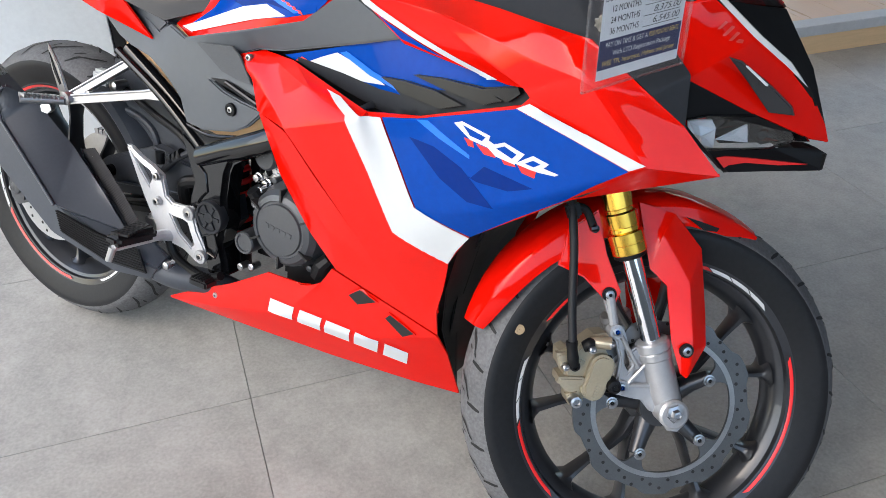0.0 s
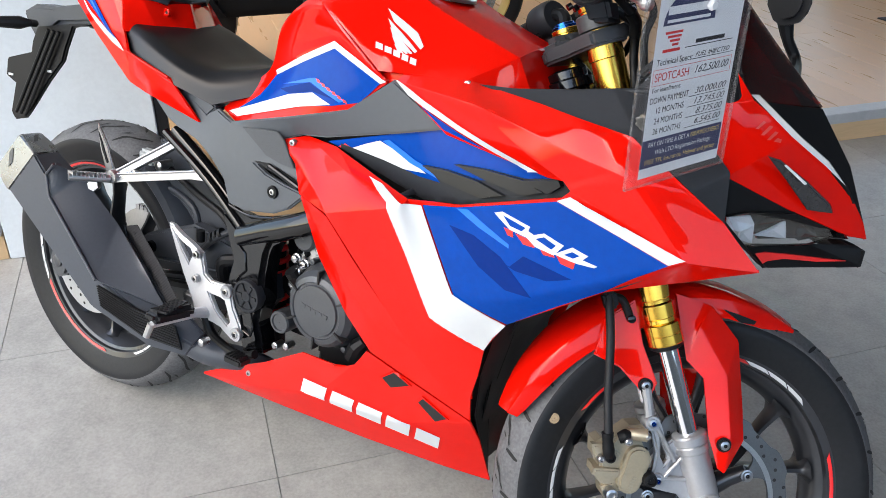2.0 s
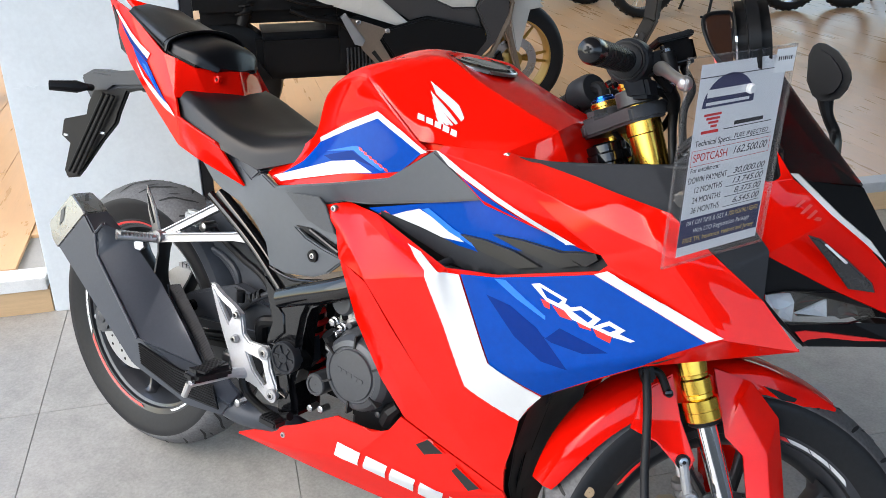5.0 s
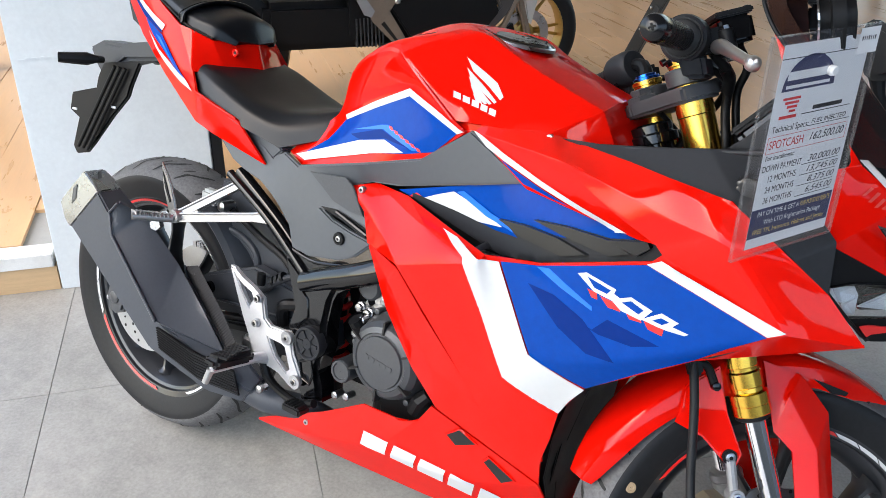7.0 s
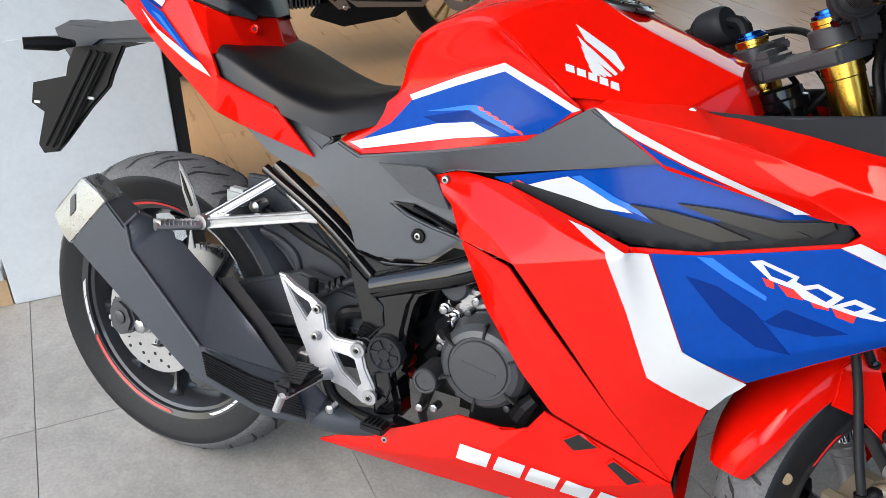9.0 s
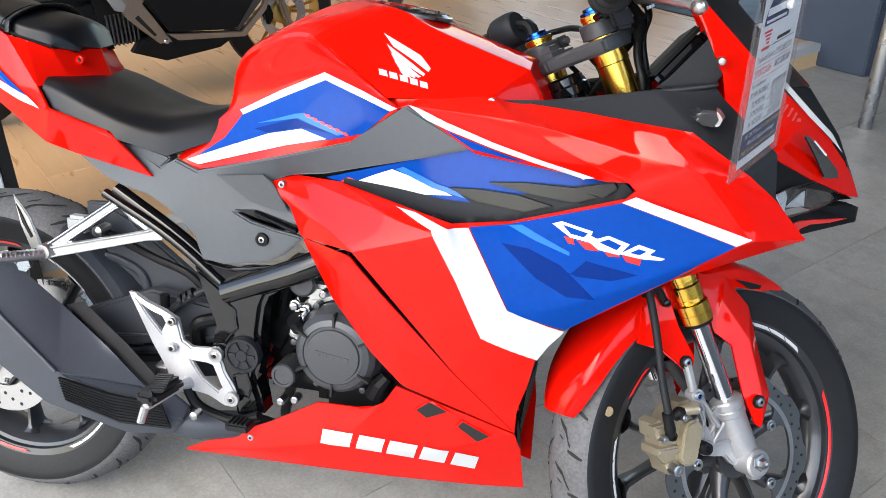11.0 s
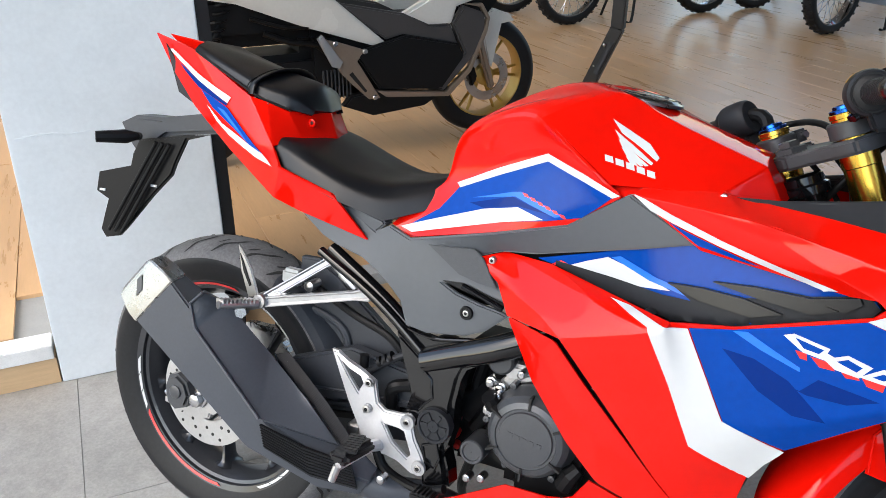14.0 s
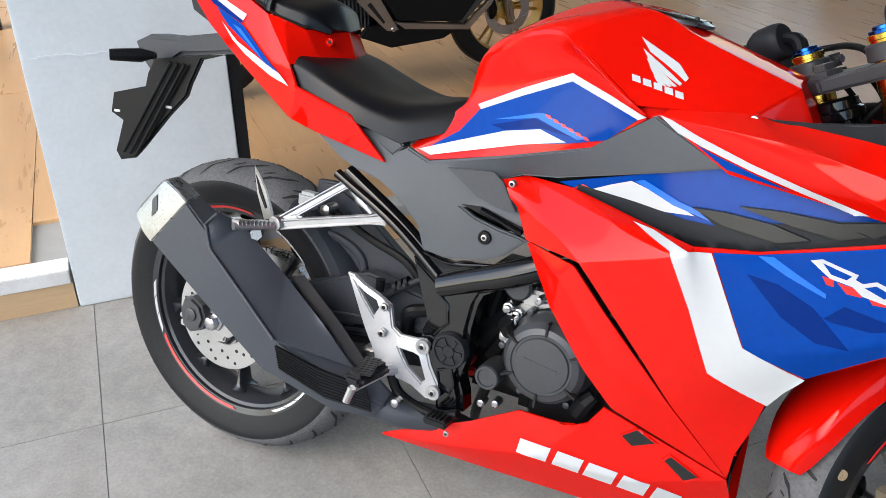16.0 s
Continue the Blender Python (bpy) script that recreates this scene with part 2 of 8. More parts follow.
def tube(name, pts, radius, mat, parent, label="", sides=10, steps=6, m=None, smooth=True):
    bm = bmesh.new()
    line = curve(pts, steps) if smooth and len(pts) > 2 else [Vector(q) for q in pts]
    if isinstance(radius, (list, tuple)) and len(radius) != len(line):
        k = [i * (len(radius) - 1) / (len(line) - 1) for i in range(len(line))]
        radius = [radius[int(j)] + (radius[min(int(j) + 1, len(radius) - 1)] - radius[int(j)]) * (j - int(j)) for j in k]
    sweep(bm, line, radius, sides)
    return part(name, bm, mat, parent, label, m=m)


def cuboid(bm, c, size, m=None):
    """Adds a box centred at c."""
    r = bmesh.ops.create_cube(bm, size=1.0, matrix=(m or Matrix.Identity(4)) @ Matrix.Translation(c) @ Matrix.Diagonal((*size, 1)))
    return r["verts"]


def block(name, c, size, mat, parent=None, bevel=0.003, label="", m=None, seg=2):
    """A box with rounded edges."""
    bm = bmesh.new()
    cuboid(bm, c, size)
    if bevel:
        bmesh.ops.bevel(bm, geom=bm.edges[:], offset=bevel, segments=seg, affect="EDGES", clamp_overlap=True)
    return part(name, bm, mat, parent, label, m=m)


def surface_of(ob):
    """A search tree over the faces of an object, in its own space."""
    from mathutils.bvhtree import BVHTree
    me = ob.data
    return BVHTree.FromPolygons([v.co for v in me.vertices], [p.vertices[:] for p in me.polygons])


def film(name, outline, on, mat, parent, lift=0.0008, step=0.009, label="", flip=False, thick=0.0, bridge=False):
    """A thin sheet with the outline (x, z), laid onto the surfaces in on."""
    s = -1 if flip else 1
    bm = bmesh.new()
    bm.faces.new([bm.verts.new((x, 0, z)) for x, z in outline])
    for k, axis in ((0, (1, 0, 0)), (2, (0, 0, 1))):
        lo, hi = min(v.co[k] for v in bm.verts), max(v.co[k] for v in bm.verts)
        for i in range(1, int((hi - lo) / step) + 1):
            q = Vector((0, 0, 0))
            q[k] = lo + i * step
            bmesh.ops.bisect_plane(bm, geom=bm.verts[:] + bm.edges[:] + bm.faces[:], plane_co=q, plane_no=axis, dist=1e-5)
    bmesh.ops.triangulate(bm, faces=bm.faces)
    last = None
    for v in bm.verts:
        best = None
        for tree in on:
            for dx, dz in ((0, 0), (0.002, 0), (-0.002, 0), (0, 0.002), (0, -0.002), (0.005, 0.005), (-0.005, -0.005), (0.005, -0.005), (-0.005, 0.005)):
                hit, no, _, _ = tree.ray_cast(Vector((v.co.x + dx, -1.0 * s, v.co.z + dz)), Vector((0, s, 0)))
                if hit is not None:
                    if best is None or hit.y * s < best * s:
                        best = hit.y
                    break
        if best is None:
            near, _, _, gap = on[0].find_nearest(Vector((v.co.x, (last if last is not None else -0.2 * s), v.co.z)))
            best = near.y if near is not None and gap < 0.03 else (last if last is not None else -0.2 * s)
        last = best
        v.co.y = best - lift * s
    if bridge:
        # a film bridges small hollows of the skin below it
        floor_y = {v: v.co.y * s - 0.003 for v in bm.verts}
        for _ in range(8):
            mean = {v: sum(e.other_vert(v).co.y for e in v.link_edges) / len(v.link_edges) for v in bm.verts}
            for v, y in mean.items():
                v.co.y = s * max(min(v.co.y * s, y * s), floor_y[v])
    bmesh.ops.recalc_face_normals(bm, faces=bm.faces)
    if sum(f.normal.y for f in bm.faces) * s > 0:
        bmesh.ops.reverse_faces(bm, faces=bm.faces)
    if thick:
        bmesh.ops.solidify(bm, geom=bm.faces[:], thickness=thick)
    return part(name, bm, mat, parent, label, angle=60 if not thick else 30)

# ---- the place: the shop front runs along U, V points out to the street ----
FRONT = Matrix.Translation((-0.74, 0.173, 0)) @ Matrix.Rotation(radians(50.2), 4, "Z")
STEP = 0.118


def shop(u, v, z=0.0):
    """A place given along the shop front, out from it, and up."""
    return FRONT @ Vector((u, -v, z))


def shop_box(name, u0, u1, v0, v1, z0, z1, mat, parent=None, label="", bevel=0.0, kind="", category=""):
    bm = bmesh.new()
    cuboid(bm, ((u0 + u1) / 2, -(v0 + v1) / 2, (z0 + z1) / 2), (u1 - u0, v1 - v0, z1 - z0))
    if bevel:
        bmesh.ops.bevel(bm, geom=bm.edges[:], offset=bevel, segments=2, affect="EDGES")
    ob = part(name, bm, mat, parent, label)
    if parent is None:
        ob.matrix_world = FRONT
    return tagged(ob, label, category, "", kind)


def mottled(name, color, rough, spread, scale, stretch=(1, 1, 1), grain=0.0, piece=0.0, bump=0.15, spec=0.5):
    """A floor or wall surface: cloudy tone, finer specks or grain, and a tone of its own for each piece."""
    m = bpy.data.materials.new(name)
    m.use_nodes = True
    nt = m.node_tree
    b = nt.nodes["Principled BSDF"]
    N, LK = nt.nodes.new, nt.links.new
    co, mp, oi = N("ShaderNodeTexCoord"), N("ShaderNodeMapping"), N("ShaderNodeObjectInfo")
    mp.inputs["Scale"].default_value = stretch
    off = N("ShaderNodeVectorMath")
    off.operation = "SCALE"
    off.inputs[0].default_value = (7.3, 11.9, 3.1)
    LK(oi.outputs["Random"], off.inputs["Scale"])
    add = N("ShaderNodeVectorMath")
    LK(co.outputs["Object"], add.inputs[0])
    LK(off.outputs[0], add.inputs[1])
    LK(add.outputs[0], mp.inputs["Vector"])
    val = None
    for k, (sc, wt) in enumerate(((scale, spread), (scale * 6.5, spread * 0.55), (scale * 45, grain))):
        n = N("ShaderNodeTexNoise")
        n.inputs["Scale"].default_value, n.inputs["Detail"].default_value, n.inputs["Roughness"].default_value = sc, 5, 0.6
        LK(mp.outputs[0], n.inputs["Vector"])
        r = N("ShaderNodeMapRange")
        r.inputs["From Min"].default_value, r.inputs["From Max"].default_value = 0.25, 0.75
        r.inputs["To Min"].default_value, r.inputs["To Max"].default_value = -wt, wt
        r.clamp = False
        LK(n.outputs["Fac"], r.inputs["Value"])
        if val is None:
            val = r.outputs[0]
            first = n
        else:
            s = N("ShaderNodeMath")
            LK(val, s.inputs[0])
            LK(r.outputs[0], s.inputs[1])
            val = s.outputs[0]
    pr = N("ShaderNodeMapRange")
    pr.inputs["To Min"].default_value, pr.inputs["To Max"].default_value = 1 - piece, 1 + piece
    LK(oi.outputs["Random"], pr.inputs["Value"])
    s = N("ShaderNodeMath")
    LK(val, s.inputs[0])
    LK(pr.outputs[0], s.inputs[1])
    c = N("ShaderNodeVectorMath")
    c.operation = "SCALE"
    c.inputs[0].default_value = color
    LK(s.outputs[0], c.inputs["Scale"])
    LK(c.outputs[0], b.inputs["Base Color"])
    rr = N("ShaderNodeMapRange")
    rr.inputs["From Min"].default_value, rr.inputs["From Max"].default_value = 0.3, 0.7
    rr.inputs["To Min"].default_value, rr.inputs["To Max"].default_value = rough * 0.85, min(1, rough * 1.15)
    LK(first.outputs["Fac"], rr.inputs["Value"])
    LK(rr.outputs[0], b.inputs["Roughness"])
    b.inputs["Specular IOR Level"].default_value = spec
    bp = N("ShaderNodeBump")
    bp.inputs["Strength"].default_value, bp.inputs["Distance"].default_value = bump, 0.002
    LK(val, bp.inputs["Height"])
    LK(bp.outputs[0], b.inputs["Normal"])
    return m


TILE = mottled("grey_porcelain_tile", (0.305, 0.296, 0.276), 0.4, 0.23, 3.2, grain=0.17, piece=0.03, bump=0.05)
GROUT = material("grey_grout", (0.27, 0.265, 0.25), 0.9, 0, 0, 0.1, 20)
CONCRETE = mottled("skim_coated_concrete", (0.74, 0.78, 0.8), 0.75, 0.06, 1.7, grain=0.04, bump=0.25)
WOOD = mottled("oak_laminate", (0.55, 0.34, 0.175), 0.3, 0.085, 1.6, (14, 1.1, 1), grain=0.018, piece=0.07, bump=0.02, spec=0.38)
PLY = mottled("plywood_riser", (0.6, 0.41, 0.23), 0.5, 0.1, 2.0, (1.2, 12, 12), grain=0.05, bump=0.05)
TRIM = mottled("worn_alloy_trim", (0.42, 0.43, 0.44), 0.45, 0.12, 6, grain=0.1, bump=0.1)
WHITETRIM = mottled("white_painted_trim", (0.72, 0.72, 0.7), 0.5, 0.12, 9, grain=0.12, bump=0.1)
DARKBLUE = mottled("dark_blue_panel_paint", (0.04, 0.055, 0.085), 0.4, 0.1, 2, bump=0.03)
PLASTER = material("white_plaster", (0.62, 0.61, 0.59), 0.8, 0, 0, 0.05, 3)
# dark grey so that the added canopy gives little bounce and dim reflections
CANOPY_DARK = material("dark_canopy_blocker", (0.13, 0.125, 0.12), 0.85, 0, 0, 0.15, 2)
CEILING = material("white_ceiling_paint", (0.72, 0.71, 0.68), 0.85, 0, 0, 0.03, 2)
FACADE = material("dark_street_wall", (0.12, 0.115, 0.105), 0.9, 0, 0, 0.3, 0.6)
ASPHALT = material("asphalt", (0.055, 0.055, 0.056), 0.85, 0, 0, 0.2, 3, 0.3, 80)
BLACKPOST = material("black_powder_coat", (0.008, 0.008, 0.009), 0.5, 0, 0, 0.1, 10)
DARKWOOD = material("dark_brown_door_paint", (0.05, 0.037, 0.03), 0.5, 0, 0, 0.12, 6)

bm = bmesh.new()
bmesh.ops.create_grid(bm, x_segments=1, y_segments=1, size=400, matrix=Matrix.Translation((0, 0, -0.0025)))
ground = tagged(part("ground", bm, GROUT, None, "grey forecourt ground in front of the showroom"), category="ground", kind="structure")
platform = shop_box("floor_platform", -8.0, 9.0, -9.0, -0.075, 0, STEP - 0.012, GROUT, None, "raised showroom floor laid with light oak laminate", kind="structure", category="floor")
shop_box("step_riser", -8.0, -0.004, -0.075, -0.004, 0, 0.078, PLY, None, "plywood riser of the showroom step", 0.001, kind="structure", category="step")
shop_box("step_riser", 0.51, 9.0, -0.12, -0.052, 0, 0.078, PLY, None, "plywood riser of the showroom step", 0.001, kind="structure", category="step")
shop_box("step_trim", -8.0, -0.008, -0.075, 0.003, 0.079, STEP + 0.002, WHITETRIM, None, "chipped white-painted edge strip of the step", 0.002, kind="structure", category="trim")
shop_box("step_trim", 0.51, 9.0, -0.12, -0.045, 0.079, STEP + 0.002, TRIM, None, "worn grey alloy edge strip of the step", 0.002, kind="structure", category="trim")
column = shop_box("column", 0.0, 0.474, -0.34, 0.0, 0, 4.2, CONCRETE, None, "grey skim-coated concrete column beside the step", 0.003, kind="structure", category="column")
bm = bmesh.new()
rs = random.Random(4)
for k in range(46):
    uu = 0.02 + 0.44 * k / 45
    cuboid(bm, (uu, 0.0, 0.69 - 0.02 * uu + rs.uniform(-0.004, 0.004)), (rs.uniform(0.006, 0.016), rs.uniform(0.001, 0.0035), rs.uniform(0.001, 0.006)))
part("plaster_seam", bm, CONCRETE, column)
shop_box("door_post", 0.4755, 0.507, -0.075, -0.005, 0.0, 4.2, BLACKPOST, None, "black powder-coated steel door post", 0.002, kind="structure", category="post")
shop_box("door_post", 4.9, 4.95, -0.075, -0.005, 0.12, 4.2, BLACKPOST, None, "black powder-coated steel door post", 0.002, kind="structure", category="post")
shop_box("wall_back", -8.0, 9.0, -9.2, -9.0, 0, 4.2, PLASTER, None, "plain plastered back wall of the showroom", kind="structure", category="wall")
# unseen wall kept low, so daylight enters the showroom from the right
shop_box("wall_side", 9.0, 9.2, -9.2, 3.0, 0, 1.0, PLASTER, None, "low unseen plastered side wall, left open above to let light in", kind="structure", category="wall")
# unseen ceiling, white for bounce light; left end open to admit sky light
shop_box("ceiling", -1.7, 9.2, -9.2, -0.08, 4.2, 4.4, CEILING, None, "unseen white showroom ceiling, added to bounce light onto the floor", kind="structure", category="ceiling")
# canopy added out of view; its edges shape the sky light on the motorcycle
shop_box("unseen_canopy", -1.7, 9.2, -0.08, 6.4, 4.2, 4.4, CANOPY_DARK, None, "unseen dark canopy added to block sky light over the forecourt", kind="structure", category="ceiling")
# unseen road and street wall, added dark to keep the panel reflections deep
shop_box("road", -60.0, 60.0, 6.2, 12.6, 0, 0.004, ASPHALT, None, "unseen dark asphalt road, added to darken the reflections", kind="structure", category="road")
shop_box("wall_street", -30.0, 20.0, 13.0, 13.3, 0, 3.1, FACADE, None, "unseen dark wall across the street, added to shape the reflections", kind="structure", category="wall")
# wall added and run far out to shade the right of the forecourt
shop_box("wall_wing", 5.2, 5.4, -0.12, 9.0, 0, 4.2, DARKBLUE, None, "dark wall added at the far end of the shop front for shade", kind="structure", category="wall")
shop_box("pillar_panel", 4.32, 4.42, -0.3, 0.21, 0.004, 2.4, DARKBLUE, None, "dark blue display panel standing beside the entrance", 0.006, kind="structure", category="panel")
shop_box("pillar_side", 4.43, 4.95, 0.12, 0.205, 0.004, 2.4, BLACKPOST, None, "black back of the display panel", 0.004, kind="structure", category="panel")
for k, (uu, vv) in enumerate(((-0.62, -2.15), (-0.35, -2.9))):
    shop_box("door_jamb", uu - 0.05, uu + 0.05, vv - 0.04, vv + 0.04, STEP, 2.6, DARKWOOD, None, "dark brown wooden door jamb", 0.003, kind="structure", category="post")


def bollard(u, v, z, h):
    ob = thing("bollard", "brushed steel bollard with a black ball cap on the floor", "bollard", Matrix.Translation(shop(u, v, z)), "bollards")
    turned("post", [(0.029, 0.0), (0.0295, 0.003), (0.0295, h - 0.003), (0.028, h)], (0, 0, 0), STEEL, ob, axis="Z", seg=32)
    turned("cap", [(0.02, h), (0.033, h + 0.008), (0.038, h + 0.026), (0.03, h + 0.046), (0.012, h + 0.056)], (0, 0, 0), BLACK_G, ob, axis="Z", seg=28, angle=60)
    return ob


bollard(3.662, 0.594, 0.0, 0.6)
bollard(4.5, -0.78, STEP, 0.6)

# ---- the red sport motorcycle, on its side stand with the bars turned left ----
BIKE = thing("sport_motorcycle", "red, white and blue faired sport motorcycle leaning on its side stand", "motorcycle", pose(0, 0, 0, -12.0))
RAKE, STEER = radians(25.5), radians(37.5)
_a = Vector((-math.sin(RAKE), 0, math.cos(RAKE)))
_x = Matrix.Rotation(STEER, 3, _a) @ Vector((math.cos(RAKE), 0, math.sin(RAKE)))
_y = _a.cross(_x)
FORK = Matrix(((_x.x, _y.x, _a.x, 1.309), (_x.y, _y.y, _a.y, -0.004), (_x.z, _y.z, _a.z, 0.293), (0, 0, 0, 1)))

SIDE = [(0.564, -0.14, 0.707), (0.605, -0.118, 0.72), (0.691, -0.15, 0.723), (0.884, -0.226, 0.697), (0.965, -0.222, 0.708), (1.117, -0.236, 0.758), (1.129, -0.238, 0.771), (1.281, -0.224, 0.716), (1.186, -0.205, 0.643), (1.049, -0.193, 0.546), (1.012, -0.174, 0.488), (1.001, -0.16, 0.433), (0.987, -0.148, 0.385), (0.984, -0.13, 0.335), (0.891, -0.185, 0.45), (0.737, -0.225, 0.638), (0.635, -0.168, 0.634), (0.866, -0.243, 0.683), (0.933, -0.205, 0.521), (0.974, -0.214, 0.572), (1.154, -0.218, 0.643), (1.357, -0.165, 0.711), (0.608, -0.15, 0.676), (0.685, -0.195, 0.662), (0.763, -0.205, 0.702)]
SIDE_F = [(0, 1, 23, 22), (1, 24, 15, 23), (1, 2, 24), (2, 3, 17, 24), (24, 17, 15), (22, 23, 15, 16), (15, 17, 18, 14), (17, 3, 19, 18), (3, 4, 19), (4, 5, 20, 19), (5, 6, 7, 20), (19, 20, 8, 9), (20, 7, 8), (7, 21, 8), (18, 19, 9, 10), (14, 18, 10, 11), (14, 11, 12, 13)]
INNER = [(0.635, -0.166, 0.633), (0.688, -0.172, 0.542), (0.753, -0.172, 0.459), (0.806, -0.168, 0.407), (0.983, -0.127, 0.333), (0.7245, -0.204, 0.624), (0.775, -0.197, 0.567), (0.83, -0.186, 0.507), (0.889, -0.172, 0.441), (0.703, -0.199, 0.6), (0.75, -0.196, 0.54), (0.8, -0.19, 0.481)]
INNER_F = [(0, 5, 9), (0, 9, 1), (9, 5, 6, 10), (1, 9, 10, 2), (10, 6, 7, 11), (2, 10, 11, 3), (11, 7, 8), (3, 11, 8), (3, 8, 4)]
UPPER = [(0.808, -0.153, 0.857), (0.914, -0.15, 0.868), (0.935, -0.143, 0.864), (1.051, -0.19, 0.861), (1.108, -0.21, 0.857), (1.19, -0.23, 0.851), (1.268, -0.215, 0.799), (1.308, -0.186, 0.765), (1.357, -0.165, 0.711), (1.281, -0.224, 0.716), (1.129, -0.24, 0.771), (1.118, -0.24, 0.781), (1.089, -0.222, 0.776), (0.901, -0.17, 0.788), (0.797, -0.156, 0.846), (0.956, -0.203, 0.845), (0.995, -0.218, 0.841), (1.064, -0.232, 0.83), (1.133, -0.243, 0.816), (1.206, -0.25, 0.803), (1.046, -0.231, 0.808), (1.116, -0.227, 0.846), (1.175, -0.24, 0.839)]
UPPER_F = [(14, 0, 1, 15), (14, 15, 20, 13), (13, 20, 12), (20, 11, 12), (1, 2, 15), (2, 16, 15), (2, 3, 17, 16), (3, 4, 21, 17), (17, 21, 18), (4, 5, 22, 21), (21, 22, 19, 18), (5, 6, 22), (22, 6, 19), (6, 7, 19), (7, 8, 9, 19), (15, 16, 17, 20), (17, 18, 11, 20), (18, 19, 10, 11), (19, 9, 10)]
UPPER_RIDGES = [(15, 20), (20, 11), (15, 16), (16, 17), (17, 18), (18, 19), (14, 15), (21, 22)]
INTAKE = [(0.664, -0.138, 0.725), (0.796, -0.148, 0.765), (0.895, -0.155, 0.801), (1.0, -0.18, 0.785), (1.089, -0.2, 0.777), (1.118, -0.205, 0.771), (1.125, -0.205, 0.762), (1.112, -0.203, 0.749), (0.96, -0.178, 0.698), (0.878, -0.16, 0.687), (0.783, -0.145, 0.704)]
INTAKE_F = [(0, 1, 10), (1, 2, 9, 10), (2, 3, 8, 9), (3, 4, 7, 8), (4, 5, 6, 7)]
BELLY = [(0.409, -0.15, 0.215), (0.506, -0.158, 0.267), (0.578, -0.162, 0.303), (0.662, -0.162, 0.353), (0.749, -0.162, 0.356), (0.773, -0.162, 0.37), (0.793, -0.158, 0.402), (0.983, -0.124, 0.331), (0.992, -0.1, 0.292), (0.536, -0.165, 0.246), (0.702, -0.165, 0.288), (0.852, -0.14, 0.287), (0.997, -0.045, 0.188), (0.92, -0.07, 0.194), (0.764, -0.1, 0.2), (0.605, -0.13, 0.211)]
BELLY_F = [(0, 1, 9), (0, 9, 15), (1, 2, 9), (2, 3, 10, 9), (3, 4, 5, 10), (5, 6, 11, 10), (6, 7, 11), (7, 8, 11), (8, 12, 13, 11), (11, 13, 14, 10), (10, 14, 15, 9)]
COVER = [(0.198, -0.1, 0.715), (0.295, -0.112, 0.75), (0.366, -0.118, 0.71), (0.394, -0.12, 0.725), (0.438, -0.13, 0.712), (0.585, -0.146, 0.751), (0.705, -0.15, 0.785), (0.792, -0.158, 0.846), (0.898, -0.165, 0.794), (0.821, -0.158, 0.772), (0.66, -0.14, 0.73), (0.601, -0.13, 0.721), (0.565, -0.132, 0.707), (0.605, -0.132, 0.687), (0.626, -0.135, 0.655), (0.619, -0.14, 0.643), (0.6, -0.142, 0.645), (0.562, -0.142, 0.656), (0.535, -0.142, 0.658), (0.513, -0.142, 0.653), (0.536, -0.143, 0.642), (0.578, -0.145, 0.633), (0.616, -0.146, 0.628), (0.629, -0.146, 0.624), (0.594, -0.146, 0.592), (0.561, -0.146, 0.576), (0.49, -0.144, 0.563), (0.45, -0.143, 0.568), (0.434, -0.14, 0.606), (0.406, -0.138, 0.631), (0.383, -0.136, 0.647), (0.351, -0.132, 0.663), (0.295, -0.124, 0.673), (0.26, -0.118, 0.684)]
TANK = [(0.387, -0.098, 0.724), (0.423, -0.105, 0.708), (0.58, -0.134, 0.749), (0.702, -0.142, 0.783), (0.78, -0.155, 0.839), (0.467, -0.06, 0.808), (0.492, -0.075, 0.812), (0.658, -0.13, 0.883), (0.472, -0.05, 0.854), (0.506, -0.07, 0.905), (0.634, -0.145, 0.94), (0.756, -0.158, 0.855), (0.911, -0.15, 0.866), (0.988, -0.088, 0.853), (0.96, -0.089, 0.903), (0.706, -0.088, 0.979), (0.651, 0, 0.987), (0.478, 0, 0.86), (0.52, 0, 0.925), (0.955, 0, 0.914), (0.995, 0, 0.86), (0.803, -0.089, 0.957), (0.79, 0, 0.966)]
TANK_F = [(0, 1, 6, 5), (1, 2, 7, 6), (2, 3, 4, 7), (4, 11, 10, 7), (6, 7, 10, 9), (5, 6, 9, 8), (8, 9, 18, 17), (9, 10, 15), (9, 15, 16, 18), (10, 11, 21, 15), (11, 12, 14, 21), (12, 13, 14), (15, 21, 22, 16), (21, 14, 19, 22), (14, 13, 20, 19)]
TANK_RIDGES = [(10, 11), (11, 12), (15, 21), (21, 14), (14, 12), (14, 13), (14, 19)]
SEAT = [(0.151, -0.124, 0.8), (0.149, -0.12, 0.83), (0.152, -0.104, 0.845), (0.172, 0, 0.846), (0.2, -0.135, 0.78), (0.205, -0.125, 0.812), (0.2, -0.1, 0.831), (0.205, 0, 0.838), (0.292, -0.138, 0.755), (0.29, -0.125, 0.785), (0.285, -0.095, 0.801), (0.285, 0, 0.807), (0.378, -0.118, 0.729), (0.368, -0.111, 0.764), (0.355, -0.085, 0.788), (0.35, 0, 0.792), (0.452, -0.081, 0.757), (0.436, -0.079, 0.779), (0.42, -0.065, 0.796), (0.42, 0, 0.8), (0.476, -0.06, 0.79), (0.47, -0.052, 0.803), (0.462, -0.045, 0.81), (0.474, 0, 0.812)]
SEAT_F = [(4 * i + k, 4 * i + 4 + k, 4 * i + 5 + k, 4 * i + 1 + k) for i in range(5) for k in range(3)]
